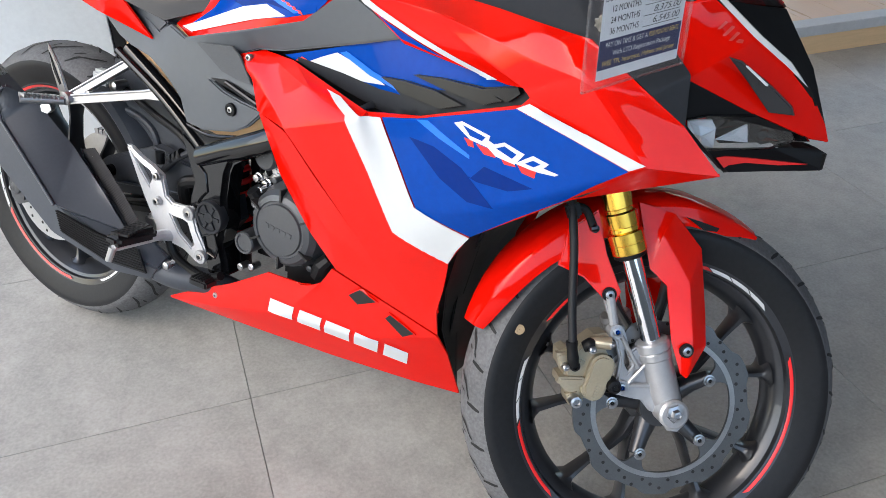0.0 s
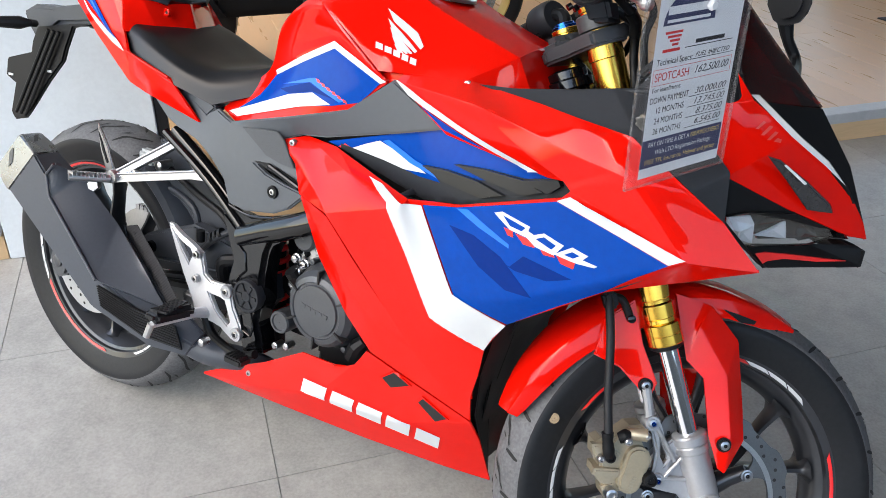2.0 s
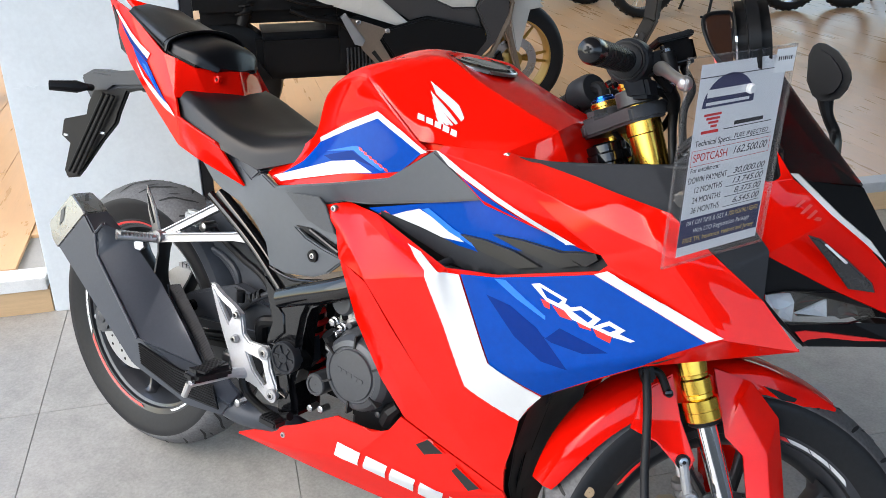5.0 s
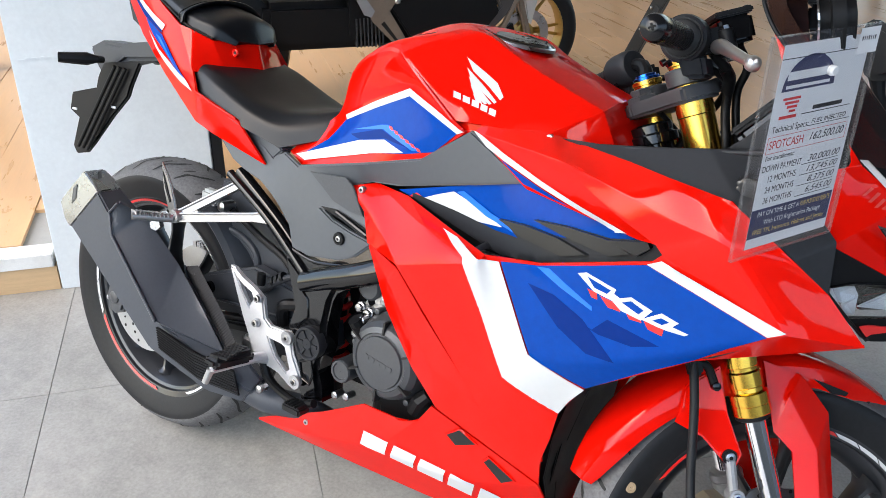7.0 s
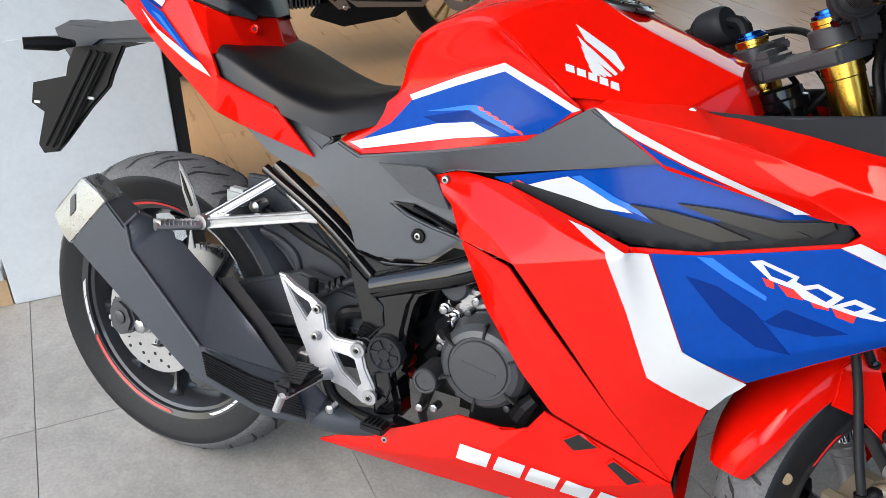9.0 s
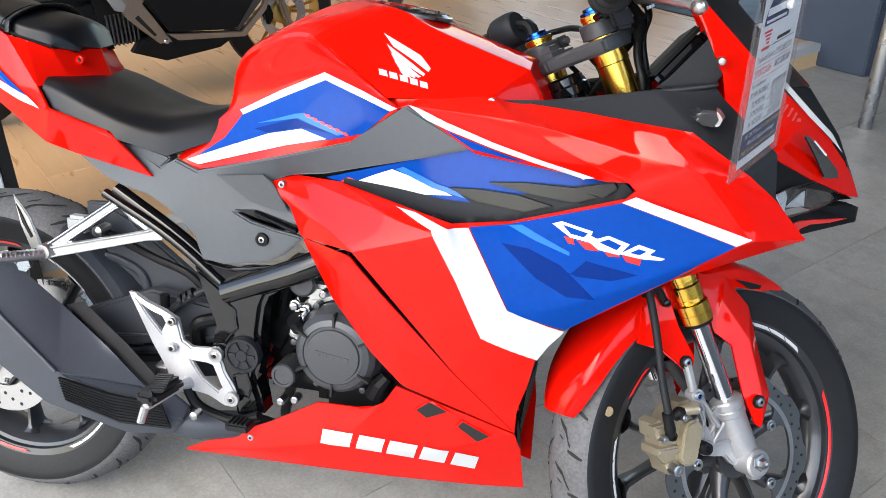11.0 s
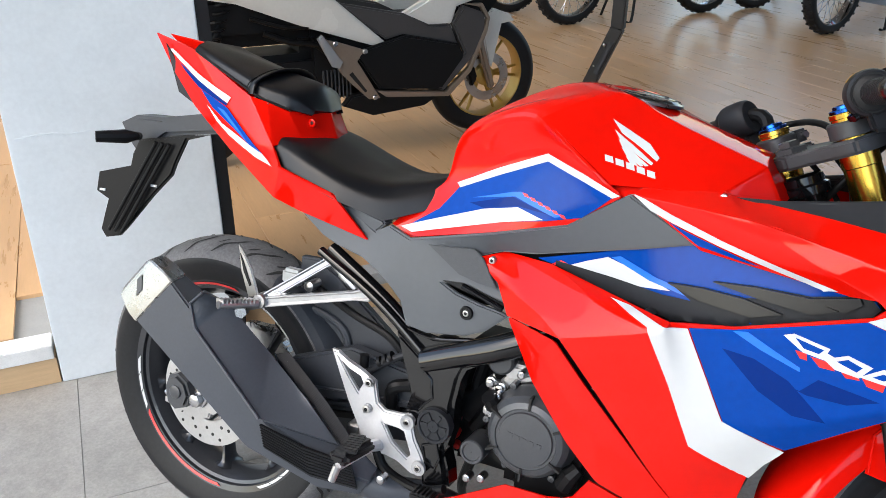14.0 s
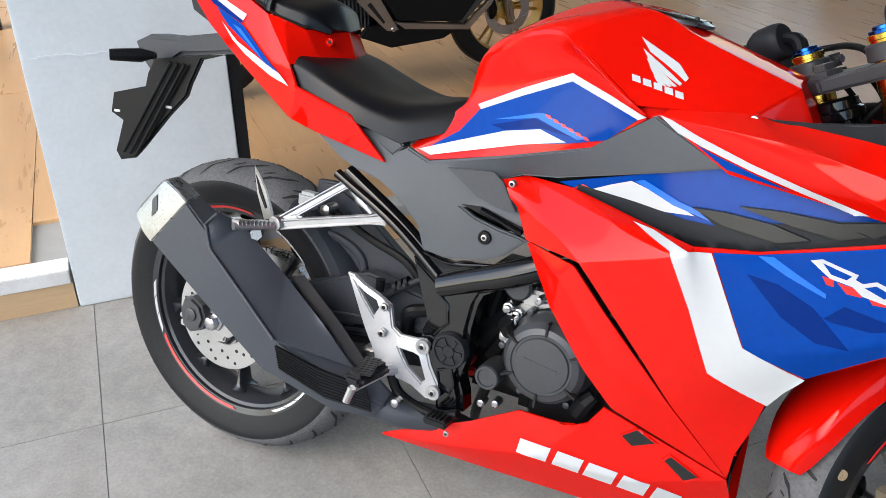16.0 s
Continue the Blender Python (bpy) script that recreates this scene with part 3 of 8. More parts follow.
PILLION = [(-0.077, -0.07, 0.972), (-0.076, -0.06, 0.982), (-0.109, 0, 0.989), (0.031, -0.087, 0.93), (0.028, -0.075, 0.948), (-0.009, 0, 0.968), (0.1, -0.095, 0.903), (0.1, -0.083, 0.926), (0.096, 0, 0.946), (0.155, -0.082, 0.888), (0.154, -0.07, 0.914), (0.162, 0, 0.93), (0.182, -0.05, 0.88), (0.183, -0.044, 0.888), (0.19, 0, 0.884)]
PILLION_F = [(0, 3, 4, 1), (1, 4, 5, 2), (3, 6, 7, 4), (4, 7, 8, 5), (6, 9, 10, 7), (7, 10, 11, 8), (9, 12, 13, 10), (10, 13, 14, 11)]
TAIL = [(-0.221, -0.02, 0.995), (-0.076, -0.072, 0.973), (0.055, -0.1, 0.917), (0.086, -0.106, 0.904), (0.154, -0.128, 0.827), (0.178, -0.139, 0.793), (0.289, -0.139, 0.763), (0.356, -0.127, 0.694), (0.208, -0.12, 0.72), (0.148, -0.112, 0.732), (0.026, -0.09, 0.803), (-0.075, -0.068, 0.867), (-0.148, -0.045, 0.924), (0.006, -0.095, 0.901), (0.116, -0.125, 0.825)]
TAIL_F = [(0, 1, 13, 12), (12, 13, 11), (1, 2, 13), (2, 3, 14, 13), (13, 14, 10, 11), (3, 4, 14), (14, 4, 5, 9), (14, 9, 10), (5, 6, 8, 9), (6, 7, 8)]

fairing = panel("side_fairing", SIDE, SIDE_F, RED, BIKE, crease=0.15, ridges=[(22, 23), (23, 15), (15, 17), (17, 3), (19, 20), (20, 7), (1, 24), (2, 24)], levels=3)
inner = panel("inner_fairing", INNER, INNER_F, RED, BIKE, crease=0.65)
upper = panel("upper_fairing", UPPER, UPPER_F, RED, BIKE, crease=0.3, ridges=UPPER_RIDGES, levels=3, round_off=0.006)
intake = panel("intake_panel", INTAKE, INTAKE_F, BLUE, BIKE)
belly = panel("belly_pan", BELLY, BELLY_F, RED, BIKE, crease=0.7)
cover = slab("frame_cover", COVER, 0.012, GREY, BIKE, 0.003)
slab("textured_inset", [(0.482, -0.147, 0.713), (0.562, -0.147, 0.721), (0.578, -0.147, 0.709), (0.606, -0.149, 0.666), (0.575, -0.149, 0.668), (0.54, -0.149, 0.676)], 0.004, GREY_T, cover, 0.001)
tank = panel("fuel_tank", TANK, TANK_F, RED, BIKE, crease=0.2, levels=3, mirror=True, ridges=TANK_RIDGES, round_off=0.005)
panel("rider_seat", SEAT, SEAT_F, VINYL, BIKE, thick=0.03, crease=0.3, levels=3, mirror=True, fold=70, round_off=0.0)
pillion = panel("pillion_seat", PILLION, PILLION_F, VINYL, BIKE, thick=0.02, crease=0.3, levels=3, mirror=True, fold=70, round_off=0.0)
tail = panel("tail_panel", TAIL, TAIL_F, RED, BIKE, crease=0.75)
bm = bmesh.new()
sweep(bm, curve([(0.078, -0.0965, 0.908), (0.08, -0.09, 0.927), (0.088, -0.05, 0.945), (0.09, 0, 0.9505), (0.088, 0.05, 0.945), (0.08, 0.09, 0.927), (0.078, 0.0965, 0.908)], 6), 0.0115, 12, flat_y=0.28)
part("seat_strap", bm, VINYL, pillion, "black vinyl strap across the seat")
for dx in (-0.0085, 0.0085):
    tube("strap_stitching", [(0.078 + dx, -0.0975, 0.91), (0.08 + dx, -0.091, 0.9285), (0.088 + dx, -0.05, 0.9475), (0.09 + dx, 0, 0.953), (0.088 + dx, 0.05, 0.9475)], 0.0009, BLACK, pillion, sides=6)
tube("seat_piping", [(-0.07, -0.074, 0.971), (0.031, -0.0905, 0.931), (0.1, -0.098, 0.904), (0.155, -0.0845, 0.888)], 0.0022, BLACK, pillion, sides=8)
for px in ((0.093, -0.101, 0.9), (0.118, -0.098, 0.893)):
    turned("seat_screw", [(0.002, -0.003), (0.004, -0.002), (0.0045, 0.004)], px, BLACK_G, pillion, seg=12)
tube("tail_lip", [(0.176, -0.1405, 0.7945), (0.23, -0.142, 0.7795), (0.289, -0.1405, 0.764)], 0.0022, RED, tail, sides=8)
for nm, vs, fs, mt in (("side_fairing", SIDE, SIDE_F, RED), ("inner_fairing", INNER, INNER_F, RED), ("upper_fairing", UPPER, UPPER_F, RED), ("intake_panel", INTAKE, INTAKE_F, BLUE), ("belly_pan", BELLY, BELLY_F, RED), ("tail_panel", TAIL, TAIL_F, RED)):
    panel(nm, vs, fs, mt, BIKE, flip=True)
slab("frame_cover", COVER, 0.012, GREY, BIKE, 0.003, flip=True)


def wheel(name, R, width, rim_r, rim_w, m, label):
    """A cast wheel with its tyre, round the Y axis of m."""
    h = width / 2
    tyre_prof = [(rim_r, -rim_w / 2), (rim_r + 0.012, -rim_w / 2 - 0.006), (rim_r + 0.04, -h * 0.98), (rim_r + 0.055, -h), (R - 0.022, -h * 0.86), (R - 0.007, -h * 0.55), (R - 0.001, -h * 0.22), (R, 0)]
    tyre_prof += [(r, -y) for r, y in tyre_prof[-2::-1]]
    rim = bmesh.new()
    w = rim_w / 2
    lathe(rim, [(rim_r + 0.008, -w - 0.004), (rim_r + 0.010, -w), (rim_r, -w + 0.004), (rim_r - 0.012, -w + 0.01), (rim_r - 0.022, -w * 0.45), (rim_r - 0.03, -w * 0.1), (rim_r - 0.03, w * 0.1), (rim_r - 0.022, w * 0.45), (rim_r - 0.012, w - 0.01), (rim_r, w - 0.004), (rim_r + 0.010, w), (rim_r + 0.008, w + 0.004), (rim_r - 0.004, w), (rim_r - 0.012, w * 0.4), (rim_r - 0.012, -w * 0.4), (rim_r - 0.004, -w), (rim_r + 0.008, -w - 0.004)], (0, 0, 0), 96)
    ob = part(name, rim, RIMGREY, BIKE, label, m=m)
    ty = bmesh.new()
    lathe(ty, tyre_prof, (0, 0, 0), 96)
    for fc in ty.faces:
        c = fc.calc_center_median()
        fc.material_index = 1 if math.hypot(c.x, c.z) > R - 0.03 else 0
    part("tyre", ty, [RUBBER, TREAD], ob, m=m, angle=60)
    for i in range(10):
        side = 1 if i % 2 else -1
        a = math.tau * (i // 2) / 5 + 0.6
        sp = bmesh.new()
        q = []
        for r, tw, th, fan in ((0.03, 0.011, 0.026, 0.16), (0.075, 0.0075, 0.02, 0.08), (0.1, 0.0058, 0.018, 0.14), (rim_r - 0.07, 0.0048, 0.016, 0.24), (rim_r - 0.038, 0.0062, 0.02, 0.27), (rim_r - 0.03, 0.011, 0.024, 0.28), (rim_r - 0.024, 0.02, 0.03, 0.285)):
            b = a + side * fan
            rd, tg = Vector((math.cos(b), 0, math.sin(b))), Vector((-math.sin(b), 0, math.cos(b)))
            q.append([sp.verts.new(rd * r + tg * tw * s + Vector((0, th * t / 1.0, 0))) for s, t in ((-1, -0.7), (-0.5, -1), (0.5, -1), (1, -0.7), (1, 0.7), (0.5, 1), (-0.5, 1), (-1, 0.7))])
        for p, r2 in zip(q, q[1:]):
            for k in range(8):
                sp.faces.new((p[k], p[(k + 1) % 8], r2[(k + 1) % 8], r2[k]))
        bmesh.ops.recalc_face_normals(sp, faces=sp.faces)
        part("spoke", sp, RIMGREY, ob, m=m)
    turned("hub", [(0.028, -0.062), (0.034, -0.06), (0.034, -0.03), (0.045, -0.02), (0.045, 0.02), (0.034, 0.03), (0.034, 0.06)], (0, 0, 0), RIMGREY, ob, m=m)
    return ob


REAR = Matrix.Translation((0, -0.016, 0.306))
rear_wheel = wheel("rear_wheel", 0.307, 0.132, 0.218, 0.098, REAR, "dark grey cast wheel with red and white rim tape")
front_wheel = wheel("front_wheel", 0.301, 0.106, 0.218, 0.076, FORK @ Matrix.Translation((0, 0.011, 0)) @ Matrix.Rotation(RAKE, 4, "Y"), "dark grey cast wheel with red and white rim tape")

# ---- front end: built upright round the front axle, then raked and turned ----
def moved(dx, dy, dz):
    return FORK @ Matrix.Translation((dx, dy, dz))


LEGS, WEB, GUARDS = moved(0, 0.015, 0), moved(0.0085, 0.036, -0.0135), moved(0.001, 0.017, -0.002)


def lean_up(ob):
    """Tilts the hidden middle of a fork leg, so that its top stands a little further forward."""
    for v in ob.data.vertices:
        k = min(1.0, max(0.0, (v.co.z - 0.33) / 0.22))
        v.co.x += 0.016 * k
        v.co.y += 0.004 * k
    ob.data.transform(LEGS)
    return ob


for sy in (-1, 1):
    Y = 0.089 * sy
    leg = lean_up(turned("fork_tube", [(0.0255, 0.252), (0.0265, 0.2535), (0.0265, 0.2665), (0.026, 0.267), (0.026, 0.2685), (0.0265, 0.269), (0.0265, 0.283), (0.0225, 0.2855), (0.0222, 0.291), (0.0234, 0.2925), (0.0234, 0.312), (0.0212, 0.3145), (0.0212, 0.319), (0.022, 0.3205), (0.022, 0.4), (0.0245, 0.56), (0.0245, 0.664), (0.0255, 0.6655), (0.0255, 0.69), (0.022, 0.6915), (0.022, 0.7335), (0.0235, 0.7345), (0.0235, 0.7405), (0.0225, 0.7415)], (0.003, Y, 0), GOLD, BIKE, axis="Z", label="gold anodised upper fork tube", angle=20, seg=48))
    turned("stanchion", [(0.0152, 0.10), (0.0152, 0.256)], (0.003, Y, 0), CHROME, leg, axis="Z", label="chromed fork stanchion", m=LEGS, seg=40)
    turned("dust_seal", [(0.0195, 0.244), (0.0235, 0.2465), (0.0235, 0.254)], (0.003, Y, 0), BLACK, leg, axis="Z", m=LEGS)
    cap_top = turned("fork_cap", [(0.0215, 0.7415), (0.0215, 0.7455), (0.0205, 0.7465), (0.0165, 0.7465), (0.016, 0.7505), (0.014, 0.7515), (0.009, 0.7515), (0.0085, 0.749)], (0.003, Y, 0), BLUEANO, leg, axis="Z", label="blue anodised fork cap", seg=32)
    lean_up(cap_top)
    foot = turned("fork_bottom", [(0.016, -0.012), (0.02, -0.004), (0.0225, 0.03), (0.0225, 0.086), (0.0245, 0.0885), (0.0245, 0.097), (0.023, 0.099), (0.0258, 0.102), (0.0258, 0.112), (0.0235, 0.115), (0.0175, 0.117)], (0.003, Y, 0), SILVER, BIKE, axis="Z", label="silver cast fork bottom with axle clamp", m=LEGS, seg=40)
    turned("axle_clamp", [(0.019, -0.02), (0.0225, -0.017), (0.0225, 0.017), (0.019, 0.02)], (0.001, Y * 1.12, 0.004), SILVER, foot, m=LEGS)
    slab("clamp_tail", flat([(-0.014, 0.004), (0.012, -0.004), (0.014, -0.026), (0.002, -0.032), (-0.012, -0.026)], 0), 0.02, SILVER, foot, 0.004, m=LEGS @ Matrix.Translation((0, Y * 1.12 - 0.01, 0.004)))
turned("front_axle", [(0.004, -0.118), (0.0045, -0.121), (0.0075, -0.1205), (0.0085, -0.116), (0.0085, -0.112), (0.0135, -0.111), (0.0135, -0.107), (0.009, -0.106), (0.009, 0.12)], (0.001, 0, 0.008), STEEL, BIKE, m=FORK, seg=6)
casting = slab("fork_casting", flat([(-0.064, 0.161), (-0.052, 0.168), (-0.041, 0.157), (-0.04, 0.122), (-0.028, 0.127), (0.012, 0.122), (0.012, 0.087), (0.002, 0.038), (0.003, 0.022), (-0.01, 0.012), (-0.024, 0.014), (-0.036, 0.024), (-0.044, 0.044), (-0.062, 0.054), (-0.078, 0.064), (-0.079, 0.081), (-0.07, 0.09), (-0.059, 0.113), (-0.058, 0.143)], -0.114), 0.014, SILVER, BIKE, 0.003, "silver cast fork leg web with caliper lugs", m=WEB, holes=(flat([(-0.0475, 0.13), (-0.0435, 0.1), (-0.052, 0.093), (-0.0545, 0.106)], -0.114), flat([(-0.034, 0.108), (-0.012, 0.098), (-0.018, 0.062), (-0.05, 0.074)], -0.114)))
slab("web_floor", flat([(-0.04, 0.115), (-0.006, 0.104), (-0.012, 0.055), (-0.055, 0.07)], -0.1095), 0.008, SILVER, casting, 0.001, m=WEB)
for x, z in [(-0.054, 0.158), (-0.068, 0.074)]:
    turned("lug", [(0.0105, -0.118), (0.0115, -0.116), (0.0115, -0.098)], (x, 0, z), SILVER, casting, seg=24, m=WEB)
    lb = turned("lug_bolt", [(0.0035, -0.1195), (0.004, -0.122), (0.0065, -0.1215), (0.007, -0.1175)], (x, 0, z), STEEL, casting, seg=16, m=WEB)
    turned("bolt_socket", [(0.001, -0.1205), (0.0036, -0.1205)], (x, 0, z), BLUEANO, casting, seg=6, m=WEB)
for a, b in zip([(-0.049, 0.15), (-0.006, 0.108), (-0.07, 0.078)], [(-0.036, 0.094), (-0.062, 0.072), (-0.012, 0.058)]):
    tube("rib", [(a[0], -0.1145, a[1]), (b[0], -0.1145, b[1])], 0.0034, SILVER, casting, m=WEB)
tube("fender_stay", [(-0.041, -0.074, 0.196), (-0.046, -0.073, 0.15)], 0.0072, SILVER, BIKE, m=FORK)

turned("tyre_sticker", [(0.0036, -0.0403), (0.0044, -0.0408), (0.0078, -0.0406), (0.0082, -0.035)], (-0.177, 0, 0.179), material("tan_sticker_paper", (0.3, 0.22, 0.13), 0.7), front_wheel, seg=24, m=FORK, label="round tan sticker on the tyre")
# brake disc, caliper and hose
DISC = moved(0, 0.0185, 0)
bm = bmesh.new()
n = 180
rows = []
for i in range(n):
    a = math.tau * i / n
    ro = 0.137 + 0.0036 * math.tanh(3 * math.sin(9 * a))
    ri = 0.105 - 0.031 * max(0.0, math.cos(5 * (a - 0.225) / 2)) ** 26 - 0.031 * max(0.0, -math.cos(5 * (a - 0.225) / 2)) ** 26
    rows.append([bm.verts.new((r * math.cos(a), y, r * math.sin(a))) for r, y in ((ri, -0.0755), (ro, -0.0755), (ro, -0.071), (ri, -0.071))])
for i in range(n):
    p, q = rows[i], rows[(i + 1) % n]
    for k in range(4):
        bm.faces.new((p[k], q[k], q[(k + 1) % 4], p[(k + 1) % 4]))
bmesh.ops.recalc_face_normals(bm, faces=bm.faces)
disc = part("brake_disc", bm, material("worn_disc_steel", (0.16, 0.165, 0.17), 0.36, 0.9, 0, 0.1, 30, 0.1, 400), front_wheel, "wave-edged drilled steel brake disc", m=DISC)
bm = bmesh.new()
lathe(bm, [(0.1052, -0.0758), (0.113, -0.0758)], (0, 0, 0), 120)
bmesh.ops.recalc_face_normals(bm, faces=bm.faces)
part("bare_band", bm, material("bare_disc_steel", (0.5, 0.5, 0.5), 0.3, 1.0, 0, 0.1, 30, 0.1, 400), disc, "bare steel inner band", m=DISC)
bm = bmesh.new()
for i in range(54):
    a, r = math.tau * i / 54, (0.118, 0.124, 0.130)[i % 3]
    lathe(bm, [(0.0002, -0.0759), (0.0028, -0.0759)], (r * math.cos(a), 0, r * math.sin(a)), 8)
tagged(part("drilling", bm, RECESS_SHADE, disc, m=DISC), kind="stuff")
for i in range(5):
    a = 0.225 + math.tau * i / 5
    turned("disc_bolt", [(0.003, -0.0775), (0.0035, -0.0795), (0.0062, -0.079), (0.0072, -0.0772), (0.0095, -0.0768), (0.0095, -0.0752)], (0.081 * math.cos(a), 0, 0.081 * math.sin(a)), STEEL, disc, seg=14, m=DISC)
    turned("bolt_socket", [(0.001, -0.0778), (0.0032, -0.0778)], (0.081 * math.cos(a), 0, 0.081 * math.sin(a)), RECESS_SHADE, disc, seg=6, m=DISC)
bm = bmesh.new()
for i in range(5):
    a = 0.225 + math.tau * i / 5
    sweep(bm, [(0.022 * math.cos(a), -0.04, 0.022 * math.sin(a)), (0.06 * math.cos(a), -0.052, 0.06 * math.sin(a)), (0.086 * math.cos(a), -0.062, 0.086 * math.sin(a))], [0.02, 0.013, 0.011], 12)
part("disc_carrier", bm, RIMGREY, front_wheel, m=DISC)

GOLD_M = material("matt_gold_caliper_paint", (0.33, 0.285, 0.2), 0.42, 0.45, 0, 0.08, 20, 0.05, 500)
caliper = slab("brake_caliper", flat([(-0.078, 0.15), (-0.06, 0.146), (-0.054, 0.131), (-0.067, 0.122), (-0.064, 0.104), (-0.07, 0.088), (-0.084, 0.074), (-0.092, 0.06), (-0.106, 0.055), (-0.118, 0.061), (-0.128, 0.056), (-0.142, 0.06), (-0.14, 0.078), (-0.148, 0.096), (-0.144, 0.106), (-0.136, 0.104), (-0.134, 0.114), (-0.14, 0.122), (-0.134, 0.142), (-0.122, 0.144), (-0.112, 0.134), (-0.1, 0.142)], -0.08), 0.045, BRONZE, BIKE, 0.004, "gold-painted two-piston brake caliper", m=FORK)
hull = []
for cx, cz, r, a0, a1 in ((-0.081, 0.103, 0.0185, -30, 140), (-0.102, 0.0745, 0.0175, 150, 320)):
    hull += [(cx + r * math.cos(radians(a0 + (a1 - a0) * k / 10)), cz + r * math.sin(radians(a0 + (a1 - a0) * k / 10))) for k in range(11)]
slab("piston_housing", flat(hull, -0.0935), 0.02, GOLD_M, caliper, 0.004, "matt gold piston housing", m=FORK)
slab("top_fin", flat([(-0.14, 0.143), (-0.118, 0.137), (-0.102, 0.115), (-0.112, 0.108), (-0.128, 0.114), (-0.142, 0.122)], -0.089), 0.02, BRONZE, caliper, 0.003, m=FORK)
slab("lower_fin", flat([(-0.151, 0.1), (-0.146, 0.108), (-0.112, 0.096), (-0.108, 0.088), (-0.118, 0.084), (-0.142, 0.091)], -0.09), 0.02, BRONZE, caliper, 0.003, m=FORK)
slab("bolt_ear", flat([(-0.143, 0.078), (-0.125, 0.076), (-0.12, 0.06), (-0.128, 0.055), (-0.142, 0.06)], -0.086), 0.016, BRONZE, caliper, 0.003, m=FORK)
tube("slide_pin", [(-0.086, -0.082, 0.141), (-0.072, -0.088, 0.138), (-0.06, -0.092, 0.134)], 0.0095, BRONZE, caliper, sides=20, m=FORK)
tube("pin_boot", [(-0.1, -0.084, 0.139), (-0.09, -0.086, 0.14), (-0.083, -0.088, 0.138)], [0.008, 0.0105, 0.0085], BLACK, caliper, sides=18, m=FORK)
for k, (x, z, r) in enumerate(((-0.061, 0.134, 0.0045), (-0.073, 0.071, 0.0095), (-0.133, 0.067, 0.0085), (-0.121, 0.12, 0.0075), (-0.134, 0.122, 0.005), (-0.09, 0.135, 0.0055))):
    turned("caliper_bolt", [(r * 0.5, -0.098), (r * 0.6, -0.101), (r, -0.1), (r * 1.1, -0.094), (r * 1.1, -0.075)], (x, 0, z), BLACK if k in (1, 3) else STEEL, caliper, seg=14, m=FORK)
for k in range(6):
    bm = bmesh.new()
    cuboid(bm, (0.0042 * k - 0.011, -0.0938, 0), (0.0026, 0.001, 0.0065), Matrix.Translation((-0.1, 0, 0.072)) @ Matrix.Rotation(-0.9, 4, "Y"))
    part("raised_bar", bm, BRONZE, caliper, m=FORK)
tube("brake_hose", [(-0.122, -0.096, 0.125), (-0.116, -0.1, 0.155), (-0.102, -0.094, 0.205), (-0.078, -0.088, 0.28), (-0.064, -0.082, 0.335), (-0.044, -0.06, 0.4)], 0.0062, RUBBER, BIKE, m=FORK, sides=14)
tube("hose_sleeve", [(-0.122, -0.096, 0.122), (-0.121, -0.098, 0.132), (-0.119, -0.099, 0.146), (-0.1165, -0.1, 0.158)], [0.0075, 0.0088, 0.0078, 0.0088], BLACK, BIKE, m=FORK, sides=14)
block("hose_clamp", (-0.062, -0.077, 0.335), (0.02, 0.018, 0.026), BLACK, BIKE, 0.004, m=FORK)
tube("clamp_arm", [(-0.056, -0.072, 0.338), (-0.042, -0.07, 0.328), (-0.038, -0.071, 0.3)], 0.0062, BLACK, BIKE, m=FORK)
turned("clamp_bolt", [(0.003, -0.01), (0.006, -0.009), (0.0065, 0.0)], (-0.038, -0.07, 0.3), BLACK_G, BIKE, seg=14, m=FORK)

# front mudguard: a shell round the tyre, with side plates that carry it
bm = bmesh.new()
rows = []
for i in range(33):
    k = i / 32
    a = radians(140 - 97 * k)
    rc = 0.322 + 0.012 * math.sin(math.pi * min(1, k * 1.25)) - 0.02 * max(0, k - 0.75) / 0.25
    drop = 0.024 + 0.03 * math.sin(math.pi * k) ** 0.8
    hw = (0.052 + 0.016 * math.sin(math.pi * k) - 0.022 * max(0, k - 0.8) / 0.2) * (0.62 + 0.38 * min(1, k / 0.12) ** 0.6)
    sec = [(hw, rc - drop), (hw * 1.02, rc - drop * 0.45), (hw * 0.98, rc - drop * 0.3), (hw * 0.8, rc - 0.008), (hw * 0.72, rc - 0.006), (hw * 0.35, rc), (0, rc + 0.002)]
    sec = [(-y, r) for y, r in sec] + [(y, r) for y, r in sec[-2::-1]]
    rows.append([bm.verts.new((r * math.cos(a), y, r * math.sin(a))) for y, r in sec])
for p, q in zip(rows, rows[1:]):
    for k in range(len(p) - 1):
        bm.faces.new((p[k], p[k + 1], q[k + 1], q[k]))
bmesh.ops.recalc_face_normals(bm, faces=bm.faces)
if bm.faces[len(bm.faces) // 2].normal.dot(bm.faces[len(bm.faces) // 2].calc_center_median()) < 0:
    bmesh.ops.reverse_faces(bm, faces=bm.faces)
bmesh.ops.solidify(bm, geom=bm.faces[:], thickness=0.003)
fender = part("front_mudguard", bm, RED, BIKE, "glossy red front mudguard", m=moved(0, 0.008, 0), angle=50)
